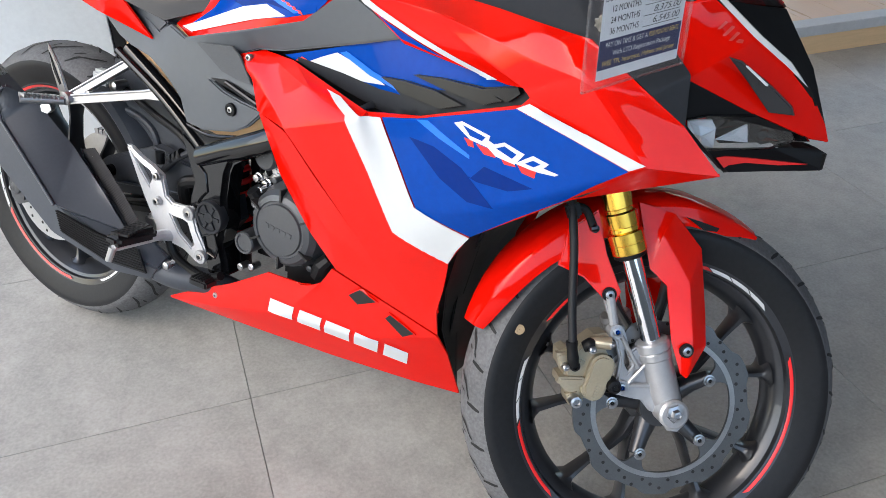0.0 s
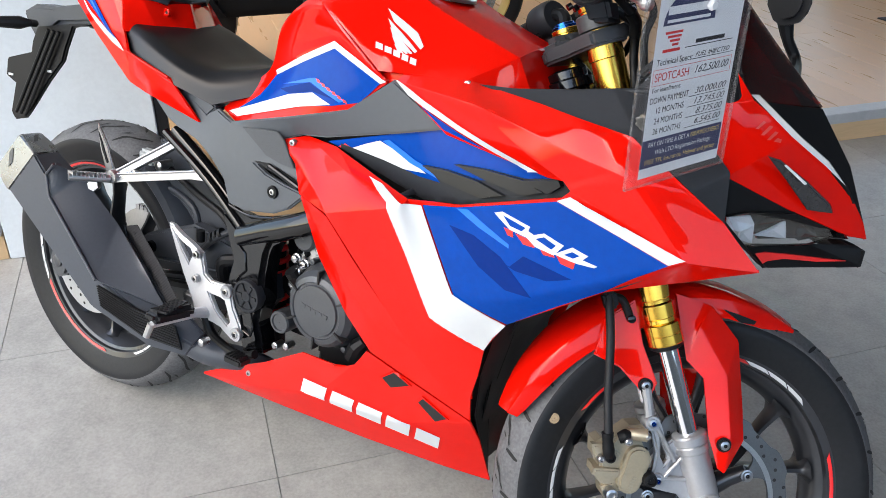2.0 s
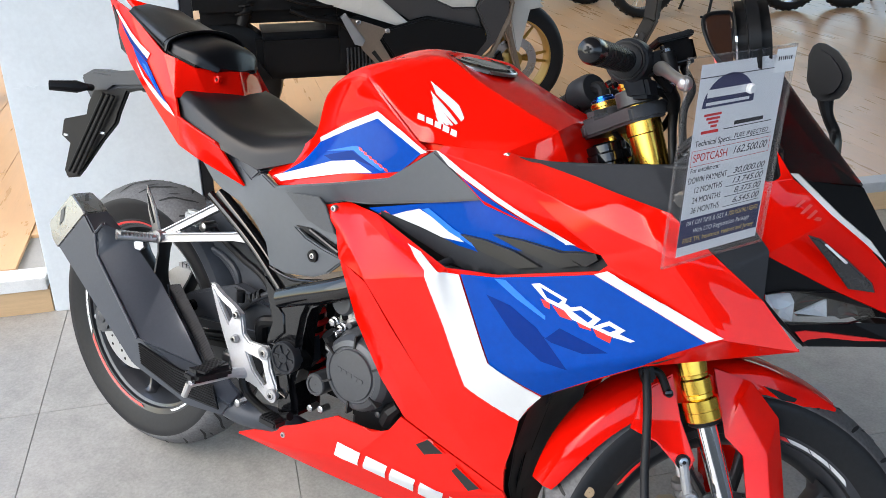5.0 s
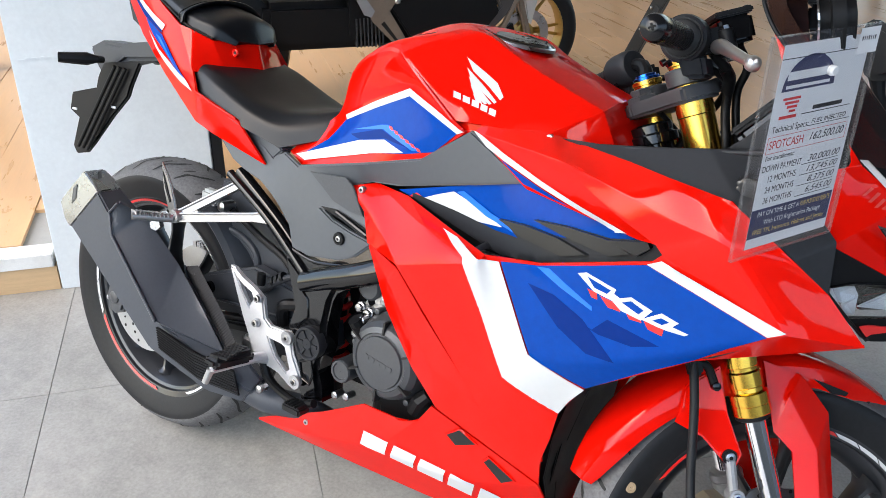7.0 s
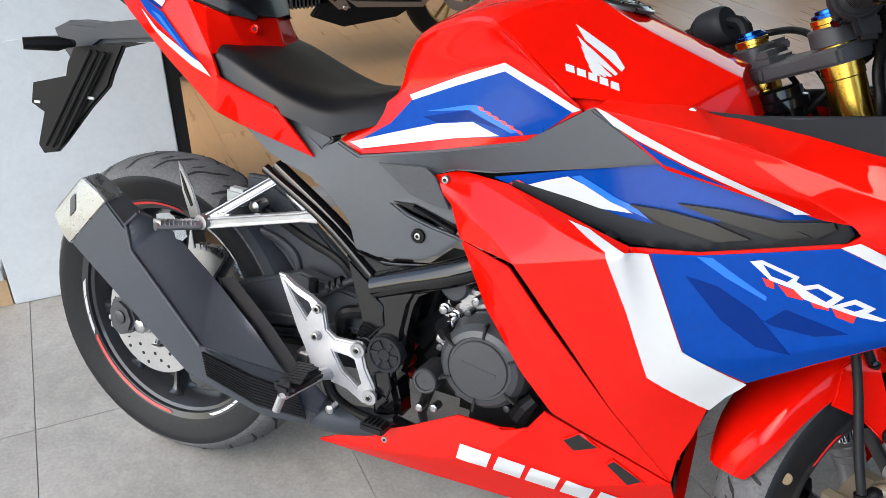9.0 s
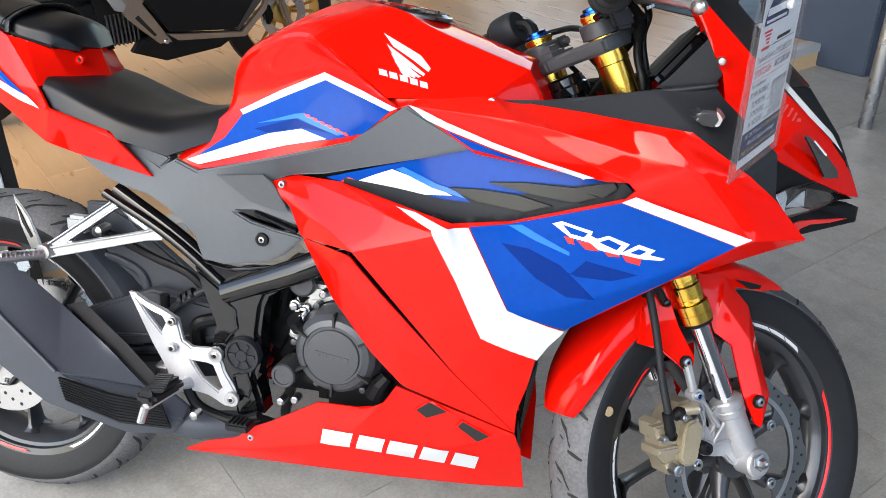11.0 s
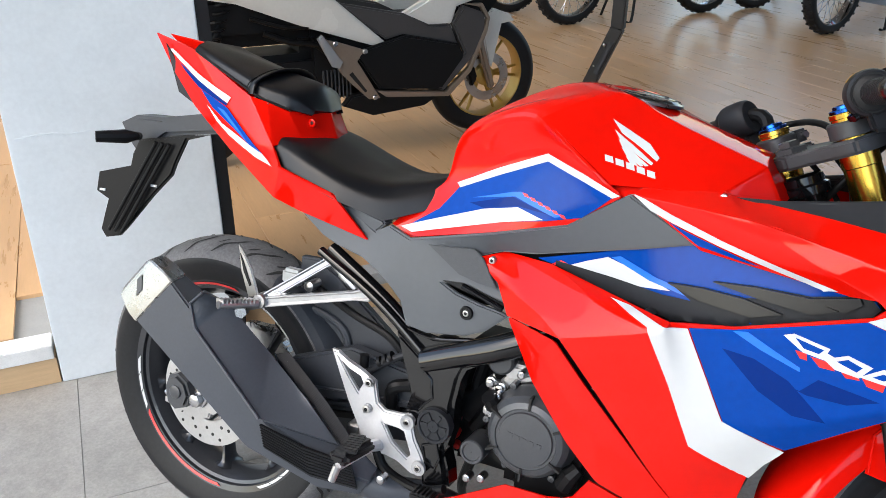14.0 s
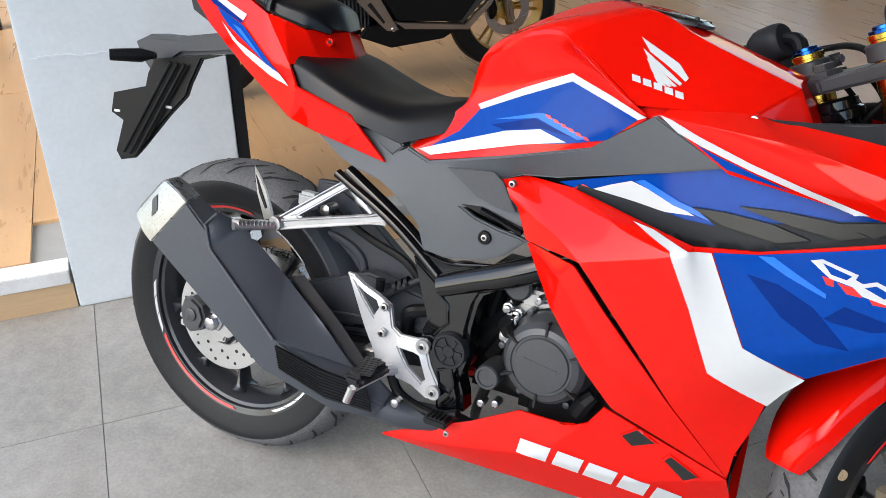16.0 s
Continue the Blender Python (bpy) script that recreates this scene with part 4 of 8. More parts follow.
for sy in (False, True):
    plate = panel("front_plate", [(0.036, -0.084, 0.318), (0.085, -0.08, 0.285), (0.113, -0.074, 0.222), (0.091, -0.085, 0.124), (0.076, -0.1, 0.085), (0.033, -0.111, 0.05), (0.026, -0.11, 0.06), (0.026, -0.104, 0.108), (0.042, -0.098, 0.19), (0.026, -0.088, 0.22), (0.055, -0.094, 0.265), (0.075, -0.101, 0.185), (0.052, -0.114, 0.09)], [(9, 0, 1, 10), (1, 2, 11, 10), (9, 10, 11, 8), (2, 3, 11), (8, 11, 12, 7), (3, 4, 12, 11), (4, 5, 12), (5, 6, 7, 12)], RED, fender, thick=0.005, crease=0.3, flip=sy)
    plate.data.transform(GUARDS)
    slab("rear_plate", [(-0.075, -0.08, 0.31), (-0.1, -0.076, 0.262), (-0.07, -0.083, 0.235), (-0.05, -0.09, 0.195), (-0.036, -0.092, 0.186), (-0.024, -0.092, 0.2), (-0.03, -0.09, 0.26), (-0.024, -0.084, 0.325)], 0.007, RED, fender, 0.0025, m=GUARDS, flip=sy)
    slab("vent", flat([(0.099, 0.275), (0.117, 0.263), (0.143, 0.244), (0.138, 0.24), (0.12, 0.248)], -0.0745), 0.004, BLACK, fender, 0.001, m=moved(0, 0.006 if not sy else 0.01, 0), flip=sy)
for x, z, y in ((-0.041, 0.2, -0.072), (0.042, 0.092, -0.097)):
    turned("washer", [(0.0105, y - 0.004), (0.0105, y)], (x, 0, z), BLACK, BIKE, seg=20, m=FORK)
    turned("screw", [(0.004, y - 0.0085), (0.0068, y - 0.0075), (0.0075, y - 0.002)], (x, 0, z), STEEL, BIKE, seg=16, m=FORK)
    turned("screw_socket", [(0.001, y - 0.0087), (0.003, y - 0.0087)], (x, 0, z), RECESS_SHADE, BIKE, seg=6, m=FORK)

# yokes, clip-on bars and controls, round the tops of the fork legs
TOP = moved(0.016, 0.019, 0)
BAREND = material("black_bar_end_paint", (0.006, 0.006, 0.007), 0.22, 0, 0, 0.08, 12, spec=0.4)
CLAMPGREY = material("satin_grey_clamp_alloy", (0.045, 0.047, 0.052), 0.4, 0.3, 0, 0.08, 14, 0.08, 600)
outline = [(0.034, -0.114), (0.038, -0.082), (0.02, -0.05), (0.02, 0.05), (0.038, 0.082), (0.034, 0.114), (0.01, 0.124), (-0.02, 0.12), (-0.034, 0.094), (-0.045, 0.055), (-0.066, 0.024), (-0.066, -0.024), (-0.045, -0.055), (-0.034, -0.094), (-0.02, -0.12), (0.01, -0.124)]
for z0, z1, k in ((0.683, 0.705, 0), (0.535, 0.56, 1)):
    bm = bmesh.new()
    lo, hi = [bm.verts.new((x, y, z0)) for x, y in outline], [bm.verts.new((x, y, z1)) for x, y in outline]
    bm.faces.new(hi)
    bm.faces.new(lo[::-1])
    for i in range(len(outline)):
        bm.faces.new((lo[i], lo[(i + 1) % len(outline)], hi[(i + 1) % len(outline)], hi[i]))
    bmesh.ops.recalc_face_normals(bm, faces=bm.faces)
    bmesh.ops.bevel(bm, geom=bm.edges[:], offset=0.004, segments=2, affect="EDGES", clamp_overlap=True)
    part(("top_yoke", "lower_yoke")[k], bm, CLAMPGREY, BIKE, "dark grey cast fork yoke", m=TOP)
turned("stem_nut", [(0.02, 0.7), (0.024, 0.702), (0.024, 0.712), (0.016, 0.714), (0.016, 0.722), (0.008, 0.723)], (-0.035, 0, 0), CLAMPGREY, BIKE, axis="Z", seg=6, m=TOP)
turned("ignition_ring", [(0.03, 0.64), (0.036, 0.642), (0.036, 0.654), (0.031, 0.657), (0.031, 0.668), (0.024, 0.671)], (-0.036, -0.006, 0), BLACK_G, BIKE, axis="Z", seg=36, m=TOP, label="black ignition barrel ring")
turned("ignition_barrel", [(0.028, 0.56), (0.028, 0.642)], (-0.036, -0.006, 0), BLACK_G, BIKE, axis="Z", seg=28, m=TOP)
for s in (-1, 1):
    clamp = turned("bar_clamp", [(0.024, 0.7065), (0.0295, 0.708), (0.0295, 0.7275), (0.0275, 0.73), (0.024, 0.7305)], (0.003, 0.089 * s, 0), CLAMPGREY, BIKE, axis="Z", label="satin grey clip-on handlebar clamp", m=TOP, seg=40)
    block("clamp_lug", (0.042, 0.094 * s, 0.7205), (0.03, 0.024, 0.02), CLAMPGREY, clamp, 0.004, m=TOP)
    block("yoke_lug", (0.044, 0.09 * s, 0.699), (0.03, 0.026, 0.016), CLAMPGREY, clamp, 0.004, m=TOP)
    for z in (0.7205, 0.699):
        tube("pinch_bolt", [(0.048, 0.076 * s, z), (0.048, 0.112 * s, z)], 0.0048, STEEL, clamp, sides=10, m=TOP)
    ax = [Vector((0.013, 0.118 * s, 0.769)), Vector((-0.081, 0.287 * s, 0.757))]
    if s > 0:
        ax = [k + Vector((0.012, 0.034, 0.004)) for k in ax]
    else:
        ax = [Vector((0.0127, -0.124, 0.757)), Vector((-0.095, -0.315, 0.757))]
    d = (ax[1] - ax[0]).normalized()
    longer = 0.0 if s > 0 else 0.024
    at = lambda k: ax[0] + d * (k if k < 0.062 else k + min(k - 0.062, 0.104) / 0.104 * longer)
    tube("handlebar", [(0.016, 0.1 * s + 0.019, 0.718), at(0.0), at(0.17)], 0.011, BLACK, BIKE, m=FORK)
    grip = tube("handlebar_grip", [at(0.06), at(0.165)], 0.0152, RUBBER, BIKE, "black ribbed rubber handlebar grip", sides=28, m=FORK)
    bm = bmesh.new()
    for k in range(10):
        sweep(bm, [at(0.066 + k * 0.0095), at(0.070 + k * 0.0095)], 0.0158, 28)
    part("rib_band", bm, RUBBER, grip, m=FORK)
    tube("grip_flange", [at(0.055), at(0.057), at(0.06), at(0.062)], [0.02, 0.0225, 0.0225, 0.019], RUBBER, grip, sides=28, m=FORK, smooth=False)
    tube("bar_end", [at(0.166), at(0.168), at(0.172), at(0.184), at(0.191), at(0.1955), at(0.1965)], [0.0145, 0.0158, 0.016, 0.0158, 0.014, 0.008, 0.005], BAREND, BIKE, "gloss black bar end weight with a cross-head screw", sides=32, m=FORK, smooth=False)
    for turn_a in (0, 1.5708):
        bm = bmesh.new()
        e1 = d.cross(Vector((0, 0, 1))).normalized()
        e2 = d.cross(e1)
        q = math.cos(turn_a) * e1 + math.sin(turn_a) * e2
        sweep(bm, [at(0.1972) - q * 0.004, at(0.1972) + q * 0.004], 0.0012, 6)
        part("screw_cross", bm, RECESS_SHADE, BIKE, m=FORK)
    shell = tube("switch_housing", [at(0.006), at(0.01), at(0.02), at(0.042), at(0.05), at(0.054)], [0.0255, 0.0285, 0.03, 0.03, 0.0285, 0.024], DARKGREY, BIKE, "dark grey handlebar switch housing", sides=36, m=FORK, smooth=False)
    tube("housing_lip", [at(0.0525), at(0.056)], 0.025, BLACK, shell, sides=36, m=FORK, smooth=False)
    low = [at(0.012) + Vector((-0.012, 0, -0.02)), at(0.012) + Vector((0.026, 0, -0.026)), at(0.05) + Vector((0.02, 0, -0.024)), at(0.05) + Vector((-0.014, 0, -0.018))]
    bm = bmesh.new()
    hi = [bm.verts.new(k) for k in low]
    lo = [bm.verts.new(k * 0.86 + (sum(low, Vector()) / 4) * 0.14 + Vector((0, 0, -0.03))) for k in low]
    bm.faces.new(hi)
    bm.faces.new(lo[::-1])
    for i in range(4):
        bm.faces.new((lo[i], lo[(i + 1) % 4], hi[(i + 1) % 4], hi[i]))
    bmesh.ops.recalc_face_normals(bm, faces=bm.faces)
    bmesh.ops.bevel(bm, geom=bm.edges[:], offset=0.005, segments=2, affect="EDGES", clamp_overlap=True)
    part("housing_foot", bm, DARKGREY, shell, m=FORK)
    for k in (0.016, 0.046):
        tube("housing_screw", [at(k) + Vector((-0.028, 0, -0.022)), at(k) + Vector((-0.034, 0, -0.024))], 0.0045, BLACK_G, shell, sides=12, m=FORK)
    hand = [Vector((x, -y * s, z)) for x, y, z in [(0.029, -0.165, 0.737), (0.022, -0.195, 0.733), (0.014, -0.24, 0.719), (0.01, -0.286, 0.701), (0.009, -0.296, 0.697)]]
    if s > 0:
        hand = [k + Vector((0.012, 0.034, 0.004)) for k in hand]
    ball = hand[4]
    tube("lever", hand[:4], [0.0095, 0.009, 0.0072, 0.006], ALLOY, BIKE, "polished alloy control lever with a ball end", m=FORK, sides=14)
    turned("lever_ball", [(0.003, -0.0095), (0.007, -0.007), (0.0095, 0.0), (0.007, 0.007), (0.003, 0.0095)], ball, ALLOY, BIKE, seg=24, m=FORK, angle=70)
    block("lever_perch", (hand[0] + at(0.02)) / 2 + Vector((0.012, 0, 0.0)), (0.05, 0.024, 0.03), BLACK, BIKE, 0.006, m=FORK)
    pv = hand[0] + Vector((0.014, -0.002 * s, 0.002))
    turned("pivot_boss", [(0.009, -0.017), (0.0105, -0.016), (0.0105, 0.016), (0.009, 0.017)], pv, BLACK, BIKE, axis="Z", seg=20, m=FORK)
    turned("pivot_bolt", [(0.004, -0.0225), (0.0062, -0.0215), (0.0062, 0.0215), (0.004, 0.0225)], pv, STEEL, BIKE, axis="Z", seg=6, m=FORK)
RES = (0.066, -0.122, 0.756)
tank_r = block("brake_reservoir", tuple(RES), (0.046, 0.05, 0.036), BLACK_G, BIKE, 0.005, "black square brake fluid reservoir", m=FORK)
block("reservoir_lid", (RES[0], RES[1], RES[2] + 0.021), (0.05, 0.054, 0.008), BLACK, tank_r, 0.002, m=FORK)
for dy in (-0.02, 0.02):
    turned("lid_screw", [(0.002, 0.0265), (0.0035, 0.026), (0.0035, 0.02)], (RES[0] + 0.018, RES[1] + dy, RES[2]), BLACK_G, tank_r, axis="Z", seg=12, m=FORK)
gx = Vector((0.0127, -0.124, 0.757))
gd = (Vector((-0.095, -0.315, 0.757)) - gx).normalized()
e1 = (Vector((-1, 0, 0)) + gd * gd.x).normalized()
e2 = gd.cross(e1)
e2 = e2 if e2.z > 0 else -e2
bm = bmesh.new()
rows = [[bm.verts.new(gx + gd * q + 0.0306 * (math.cos(radians(a)) * e2 + math.sin(radians(a)) * e1)) for q in (0.024, 0.034)] for a in range(-6, 50, 4)]
for p, q in zip(rows, rows[1:]):
    bm.faces.new((p[0], p[1], q[1], q[0]))
bmesh.ops.recalc_face_normals(bm, faces=bm.faces)
part("yellow_sticker", bm, material("yellow_sticker_film", (0.75, 0.42, 0.02), 0.5), BIKE, m=FORK)
tube("throttle_cable", [(0.03, -0.142, 0.735), (0.052, -0.125, 0.705), (0.058, -0.1, 0.69), (0.052, -0.086, 0.66), (0.042, -0.09, 0.62), (0.03, -0.07, 0.54)], 0.0062, BLACK, BIKE, m=FORK, sides=12)
tube("cable_sleeve", [(0.046, -0.13, 0.713), (0.055, -0.115, 0.7), (0.056, -0.098, 0.685)], 0.0085, BLACK, BIKE, m=FORK, sides=12)
tube("brake_line", [(0.08, -0.105, 0.745), (0.092, -0.09, 0.71), (0.075, -0.08, 0.68), (0.062, -0.075, 0.62), (0.05, -0.06, 0.54)], 0.0055, BLACK, BIKE, m=FORK, sides=12)
tube("switch_wire", [(0.015, -0.13, 0.728), (0.05, -0.112, 0.702), (0.06, -0.08, 0.685), (0.045, -0.03, 0.66), (0.0, 0.02, 0.62)], 0.0052, BLACK, BIKE, m=FORK, sides=12)
tube("clutch_cable", [(0.04, 0.16, 0.745), (0.075, 0.13, 0.74), (0.07, 0.08, 0.735), (0.06, 0.03, 0.72), (0.045, -0.02, 0.68), (0.03, -0.03, 0.58)], 0.0052, BLACK, BIKE, m=FORK, sides=12)
for k in range(3):
    tube("wire", [(0.03 - 0.02 * k, -0.06 + 0.03 * k, 0.69), (0.045 - 0.015 * k, -0.05 + 0.03 * k, 0.65), (0.03, -0.04 + 0.03 * k, 0.6), (0.02, -0.03 + 0.03 * k, 0.52)], 0.0042, BLACK, BIKE, m=FORK, sides=8)

# ---- nose, lamps, screen and cockpit ----
NOSE = [(1.297, -0.183, 0.82), (1.434, -0.025, 0.748), (1.452, 0, 0.744), (1.443, 0, 0.764), (1.412, -0.022, 0.813), (1.35, -0.085, 0.866), (1.298, -0.13, 0.907), (1.227, -0.1, 0.976), (1.152, -0.085, 1.048), (1.191, -0.1, 0.981), (1.225, -0.125, 0.917), (1.229, -0.16, 0.886), (1.365, -0.104, 0.781)]
NOSE_F = [(0, 12, 5), (12, 1, 4, 5), (1, 2, 3, 4), (0, 5, 6, 11), (11, 6, 7, 10), (10, 7, 8, 9)]
BROW = [(1.412, -0.022, 0.813), (1.35, -0.085, 0.866), (1.298, -0.13, 0.907), (1.3, -0.125, 0.909), (1.443, 0, 0.764), (1.41, 0, 0.832), (1.36, 0, 0.897)]
BROW_F = [(0, 4, 5, 1), (1, 5, 6, 2)]
COCKPIT = [(0.932, -0.148, 0.864), (1.036, -0.165, 0.873), (1.138, -0.175, 0.895), (1.212, -0.17, 0.907), (1.229, -0.165, 0.887), (1.301, -0.185, 0.826), (1.308, -0.186, 0.765), (1.268, -0.215, 0.8), (1.201, -0.225, 0.847), (1.07, -0.19, 0.852)]
COCKPIT_F = [(0, 1, 9), (1, 2, 8, 9), (2, 3, 4, 8), (4, 5, 7, 8), (5, 6, 7)]
for sy in (False, True):
    nose = panel("nose_cowl", NOSE, NOSE_F, RED, BIKE, flip=sy, crease=0.6, label="glossy red nose cowl")
    if not sy:
        right_nose = nose
    panel("lamp_surround", [(1.288, -0.18, 0.832), (1.297, -0.181, 0.819), (1.365, -0.103, 0.78), (1.428, -0.02, 0.748), (1.37, -0.097, 0.777), (1.323, -0.157, 0.776), (1.305, -0.183, 0.772), (1.306, -0.186, 0.765), (1.261, -0.2, 0.802)], [(0, 1, 7, 8), (1, 6, 7), (1, 2, 5, 6), (2, 3, 4, 5)], BLACK, BIKE, flip=sy, label="black panel round the headlight")
    panel("screen_base", BROW, BROW_F, BLACK, BIKE, flip=sy, label="black screen surround")
    panel("cockpit_panel", COCKPIT, COCKPIT_F, DARKGREY, BIKE, flip=sy, crease=0.8, label="satin charcoal cockpit panel")
    lip = [(0.94, -0.146, 0.858), (0.98, -0.151, 0.863), (1.07, -0.162, 0.878), (1.136, -0.17, 0.891), (1.206, -0.174, 0.905), (1.216, -0.172, 0.909)]
    k = -1 if sy else 1
    tube("cockpit_lip", [(x, y * k, z) for x, y, z in lip], [0.003, 0.004, 0.0045, 0.0045, 0.004, 0.002], DARKGREY, BIKE, sides=12)
    turned("stay_screw", [(0.002, -0.157), (0.0045, -0.1565), (0.0055, -0.153), (0.0055, -0.13)] if not sy else [(0.002, 0.157), (0.0045, 0.1565), (0.0055, 0.153), (0.0055, 0.13)], (1.219, 0, 0.936), ALLOY, BIKE, seg=16)
    slab("dash_stay", [(1.139, -0.105, 0.891), (1.158, -0.105, 0.909), (1.209, -0.105, 0.971), (1.222, -0.105, 0.95), (1.226, -0.105, 0.915), (1.218, -0.105, 0.902)], 0.006, DARKGREY, BIKE, 0.002, flip=sy)

# ---- engine, frame and rear end ----
engine = block("engine", (0.78, 0.0, 0.42), (0.3, 0.22, 0.27), BLACK, BIKE, 0.03, "black and dark grey single-cylinder engine", seg=3)
block("cylinder", (0.79, 0.0, 0.6), (0.17, 0.17, 0.2), CASTING, engine, 0.02)
bm = bmesh.new()
for k in range(7):
    cuboid(bm, (0.79, 0.0, 0.535 + 0.02 * k), (0.2, 0.21, 0.007))
bmesh.ops.bevel(bm, geom=bm.edges[:], offset=0.002, segments=1, affect="EDGES")
tagged(part("cooling_block", bm, CASTING, engine), kind="stuff")
CL = Matrix.Translation((0.688, 0, 0.441))
clutch = turned("clutch_cover", [(0.074, -0.09), (0.076, -0.128), (0.075, -0.134), (0.071, -0.142), (0.068, -0.156), (0.06, -0.166), (0.051, -0.1695), (0.0495, -0.1675), (0.0455, -0.1675), (0.044, -0.171), (0.02, -0.173)], (0, 0, 0), CASTING, engine, seg=64, label="dark grey round clutch cover", m=CL, angle=22)
for i in range(6):
    a = math.tau * i / 6 + 0.55
    bm = bmesh.new()
    cuboid(bm, (0.0605, -0.1635, 0), (0.022, 0.016, 0.0034), Matrix.Rotation(a, 4, "Y"))
    part("seam", bm, RECESS_SHADE, clutch, m=CL)
    turned("cover_bolt", [(0.003, -0.139), (0.0055, -0.138), (0.006, -0.1)], (0.08 * math.cos(a + 0.5), 0, 0.08 * math.sin(a + 0.5)), CASTING, clutch, seg=12, m=CL)
for k in range(5):
    bm = bmesh.new()
    cuboid(bm, (-0.024 + 0.012 * k, -0.173, 0.001), (0.008, 0.0016, 0.007), Matrix.Rotation(0.14, 4, "Y"))
    part("raised_bar", bm, CASTING, clutch, m=CL)
block("crankcase", (0.6, 0.03, 0.41), (0.2, 0.16, 0.22), BLACK, engine, 0.02)
slab("case_flange", flat([(0.60, 0.40), (0.62, 0.36), (0.69, 0.345), (0.77, 0.37), (0.79, 0.44), (0.76, 0.51), (0.69, 0.535), (0.63, 0.51), (0.61, 0.46)], -0.122), 0.03, BLACK, engine, 0.008)
turned("filler_cap", [(0.021, -0.1), (0.0215, -0.15), (0.0195, -0.153), (0.0155, -0.153), (0.0145, -0.1505), (0.009, -0.1505)], (0.594, 0, 0.383), CASTING, engine, seg=28)
tube("oil_filler", [(0.622, -0.14, 0.471), (0.614, -0.15, 0.489)], [0.016, 0.014], BLACK, engine)
tube("drain_boss", [(0.749, -0.135, 0.366), (0.76, -0.14, 0.391), (0.769, -0.135, 0.402)], [0.016, 0.016, 0.012], BLACK, engine, smooth=False)
block("head_bracket", (0.658, -0.1, 0.524), (0.07, 0.04, 0.03), ALLOY, engine, 0.006, "bare alloy bracket")
for px in ((0.659, -0.13, 0.531), (0.684, -0.125, 0.544), (0.615, -0.13, 0.452), (0.617, -0.15, 0.345), (0.592, -0.15, 0.338), (0.625, -0.14, 0.488)):
    turned("engine_bolt", [(0.0045, -0.01), (0.0068, -0.0085), (0.0068, 0.012)], px, STEEL, engine, seg=10)
head = block("head_casting", (0.632, -0.1, 0.494), (0.075, 0.03, 0.03), ALLOY, engine, 0.007)
slab("head_flange", [(0.616, -0.118, 0.501), (0.629, -0.118, 0.515), (0.65, -0.118, 0.517), (0.673, -0.118, 0.531), (0.683, -0.118, 0.52), (0.67, -0.118, 0.503), (0.65, -0.118, 0.491), (0.624, -0.118, 0.484)], 0.01, ALLOY, head, 0.003)
tube("head_stud", [(0.65, -0.118, 0.522), (0.673, -0.118, 0.533)], 0.006, STEEL, head)
for px in ((0.608, -0.13, 0.504), (0.623, -0.125, 0.496), (0.663, -0.128, 0.503), (0.61, -0.135, 0.458)):
    turned("flange_bolt", [(0.003, -0.01), (0.0065, -0.009), (0.0065, -0.003), (0.0092, -0.002), (0.0092, 0.003)], px, STEEL, engine, seg=12)
turned("throttle_body", [(0.02, -0.03), (0.024, -0.026), (0.024, 0.02)], (0.618, -0.1, 0.542), CASTING, engine, seg=24)
turned("throttle_ring", [(0.026, -0.008), (0.028, -0.005), (0.028, 0.01)], (0.617, -0.1, 0.539), ALLOY, engine, seg=24)
tube("coolant_hose", [(0.648, -0.1, 0.565), (0.618, -0.1, 0.527), (0.595, -0.08, 0.443), (0.561, -0.06, 0.383)], 0.014, BLACK, engine)
tube("breather_hose", [(0.567, -0.06, 0.511), (0.559, -0.06, 0.446), (0.61, -0.06, 0.419)], 0.011, BLACK, engine)
tube("starter_motor", [(0.605, -0.05, 0.467), (0.537, -0.05, 0.41)], 0.03, BLACK, engine, sides=20)

# rear spring and damper, seen through the frame
SP = [(0.498, -0.06, 0.483), (0.506, -0.06, 0.334)]
p0, p1 = Vector(SP[0]), Vector(SP[1])
ax = (p1 - p0).normalized()
e1 = ax.cross(Vector((0, 1, 0))).normalized()
e2 = ax.cross(e1)
coil = [p0 + (p1 - p0) * (k / 90) + 0.024 * (math.cos(k * 0.42) * e1 + math.sin(k * 0.42) * e2) for k in range(91)]
bm = bmesh.new()
sweep(bm, coil, 0.006, 8)
spring = part("rear_spring", bm, REDFILM, BIKE, "red coil spring of the rear damper")
tube("damper", [p0 - ax * 0.05, p1 + ax * 0.05], 0.018, BLACK, spring, sides=16)

tube("damper_mount", [(0.249, -0.05, 0.62), (0.27, -0.05, 0.599), (0.296, -0.05, 0.575)], [0.013, 0.017, 0.015], ALLOY, spring, sides=18)
chassis = slab("frame_casting", flat([(0.648, 0.592), (0.592, 0.574), (0.543, 0.551), (0.504, 0.53), (0.49, 0.509), (0.481, 0.467), (0.471, 0.433), (0.47, 0.403), (0.488, 0.371), (0.503, 0.348), (0.512, 0.298), (0.562, 0.31), (0.557, 0.341), (0.547, 0.368), (0.559, 0.412), (0.557, 0.457), (0.564, 0.503), (0.572, 0.522), (0.6, 0.541), (0.661, 0.575)], -0.162), 0.05, BLACK_G, BIKE, 0.009, "gloss black cast frame plate")
cap = turned("pivot_cap", [(0.029, -0.15), (0.031, -0.168), (0.0295, -0.172), (0.0255, -0.172), (0.024, -0.169), (0.011, -0.169), (0.0095, -0.172)], (0.53, 0, 0.418), DARKGREY, chassis, seg=40, label="round ribbed pivot cap")
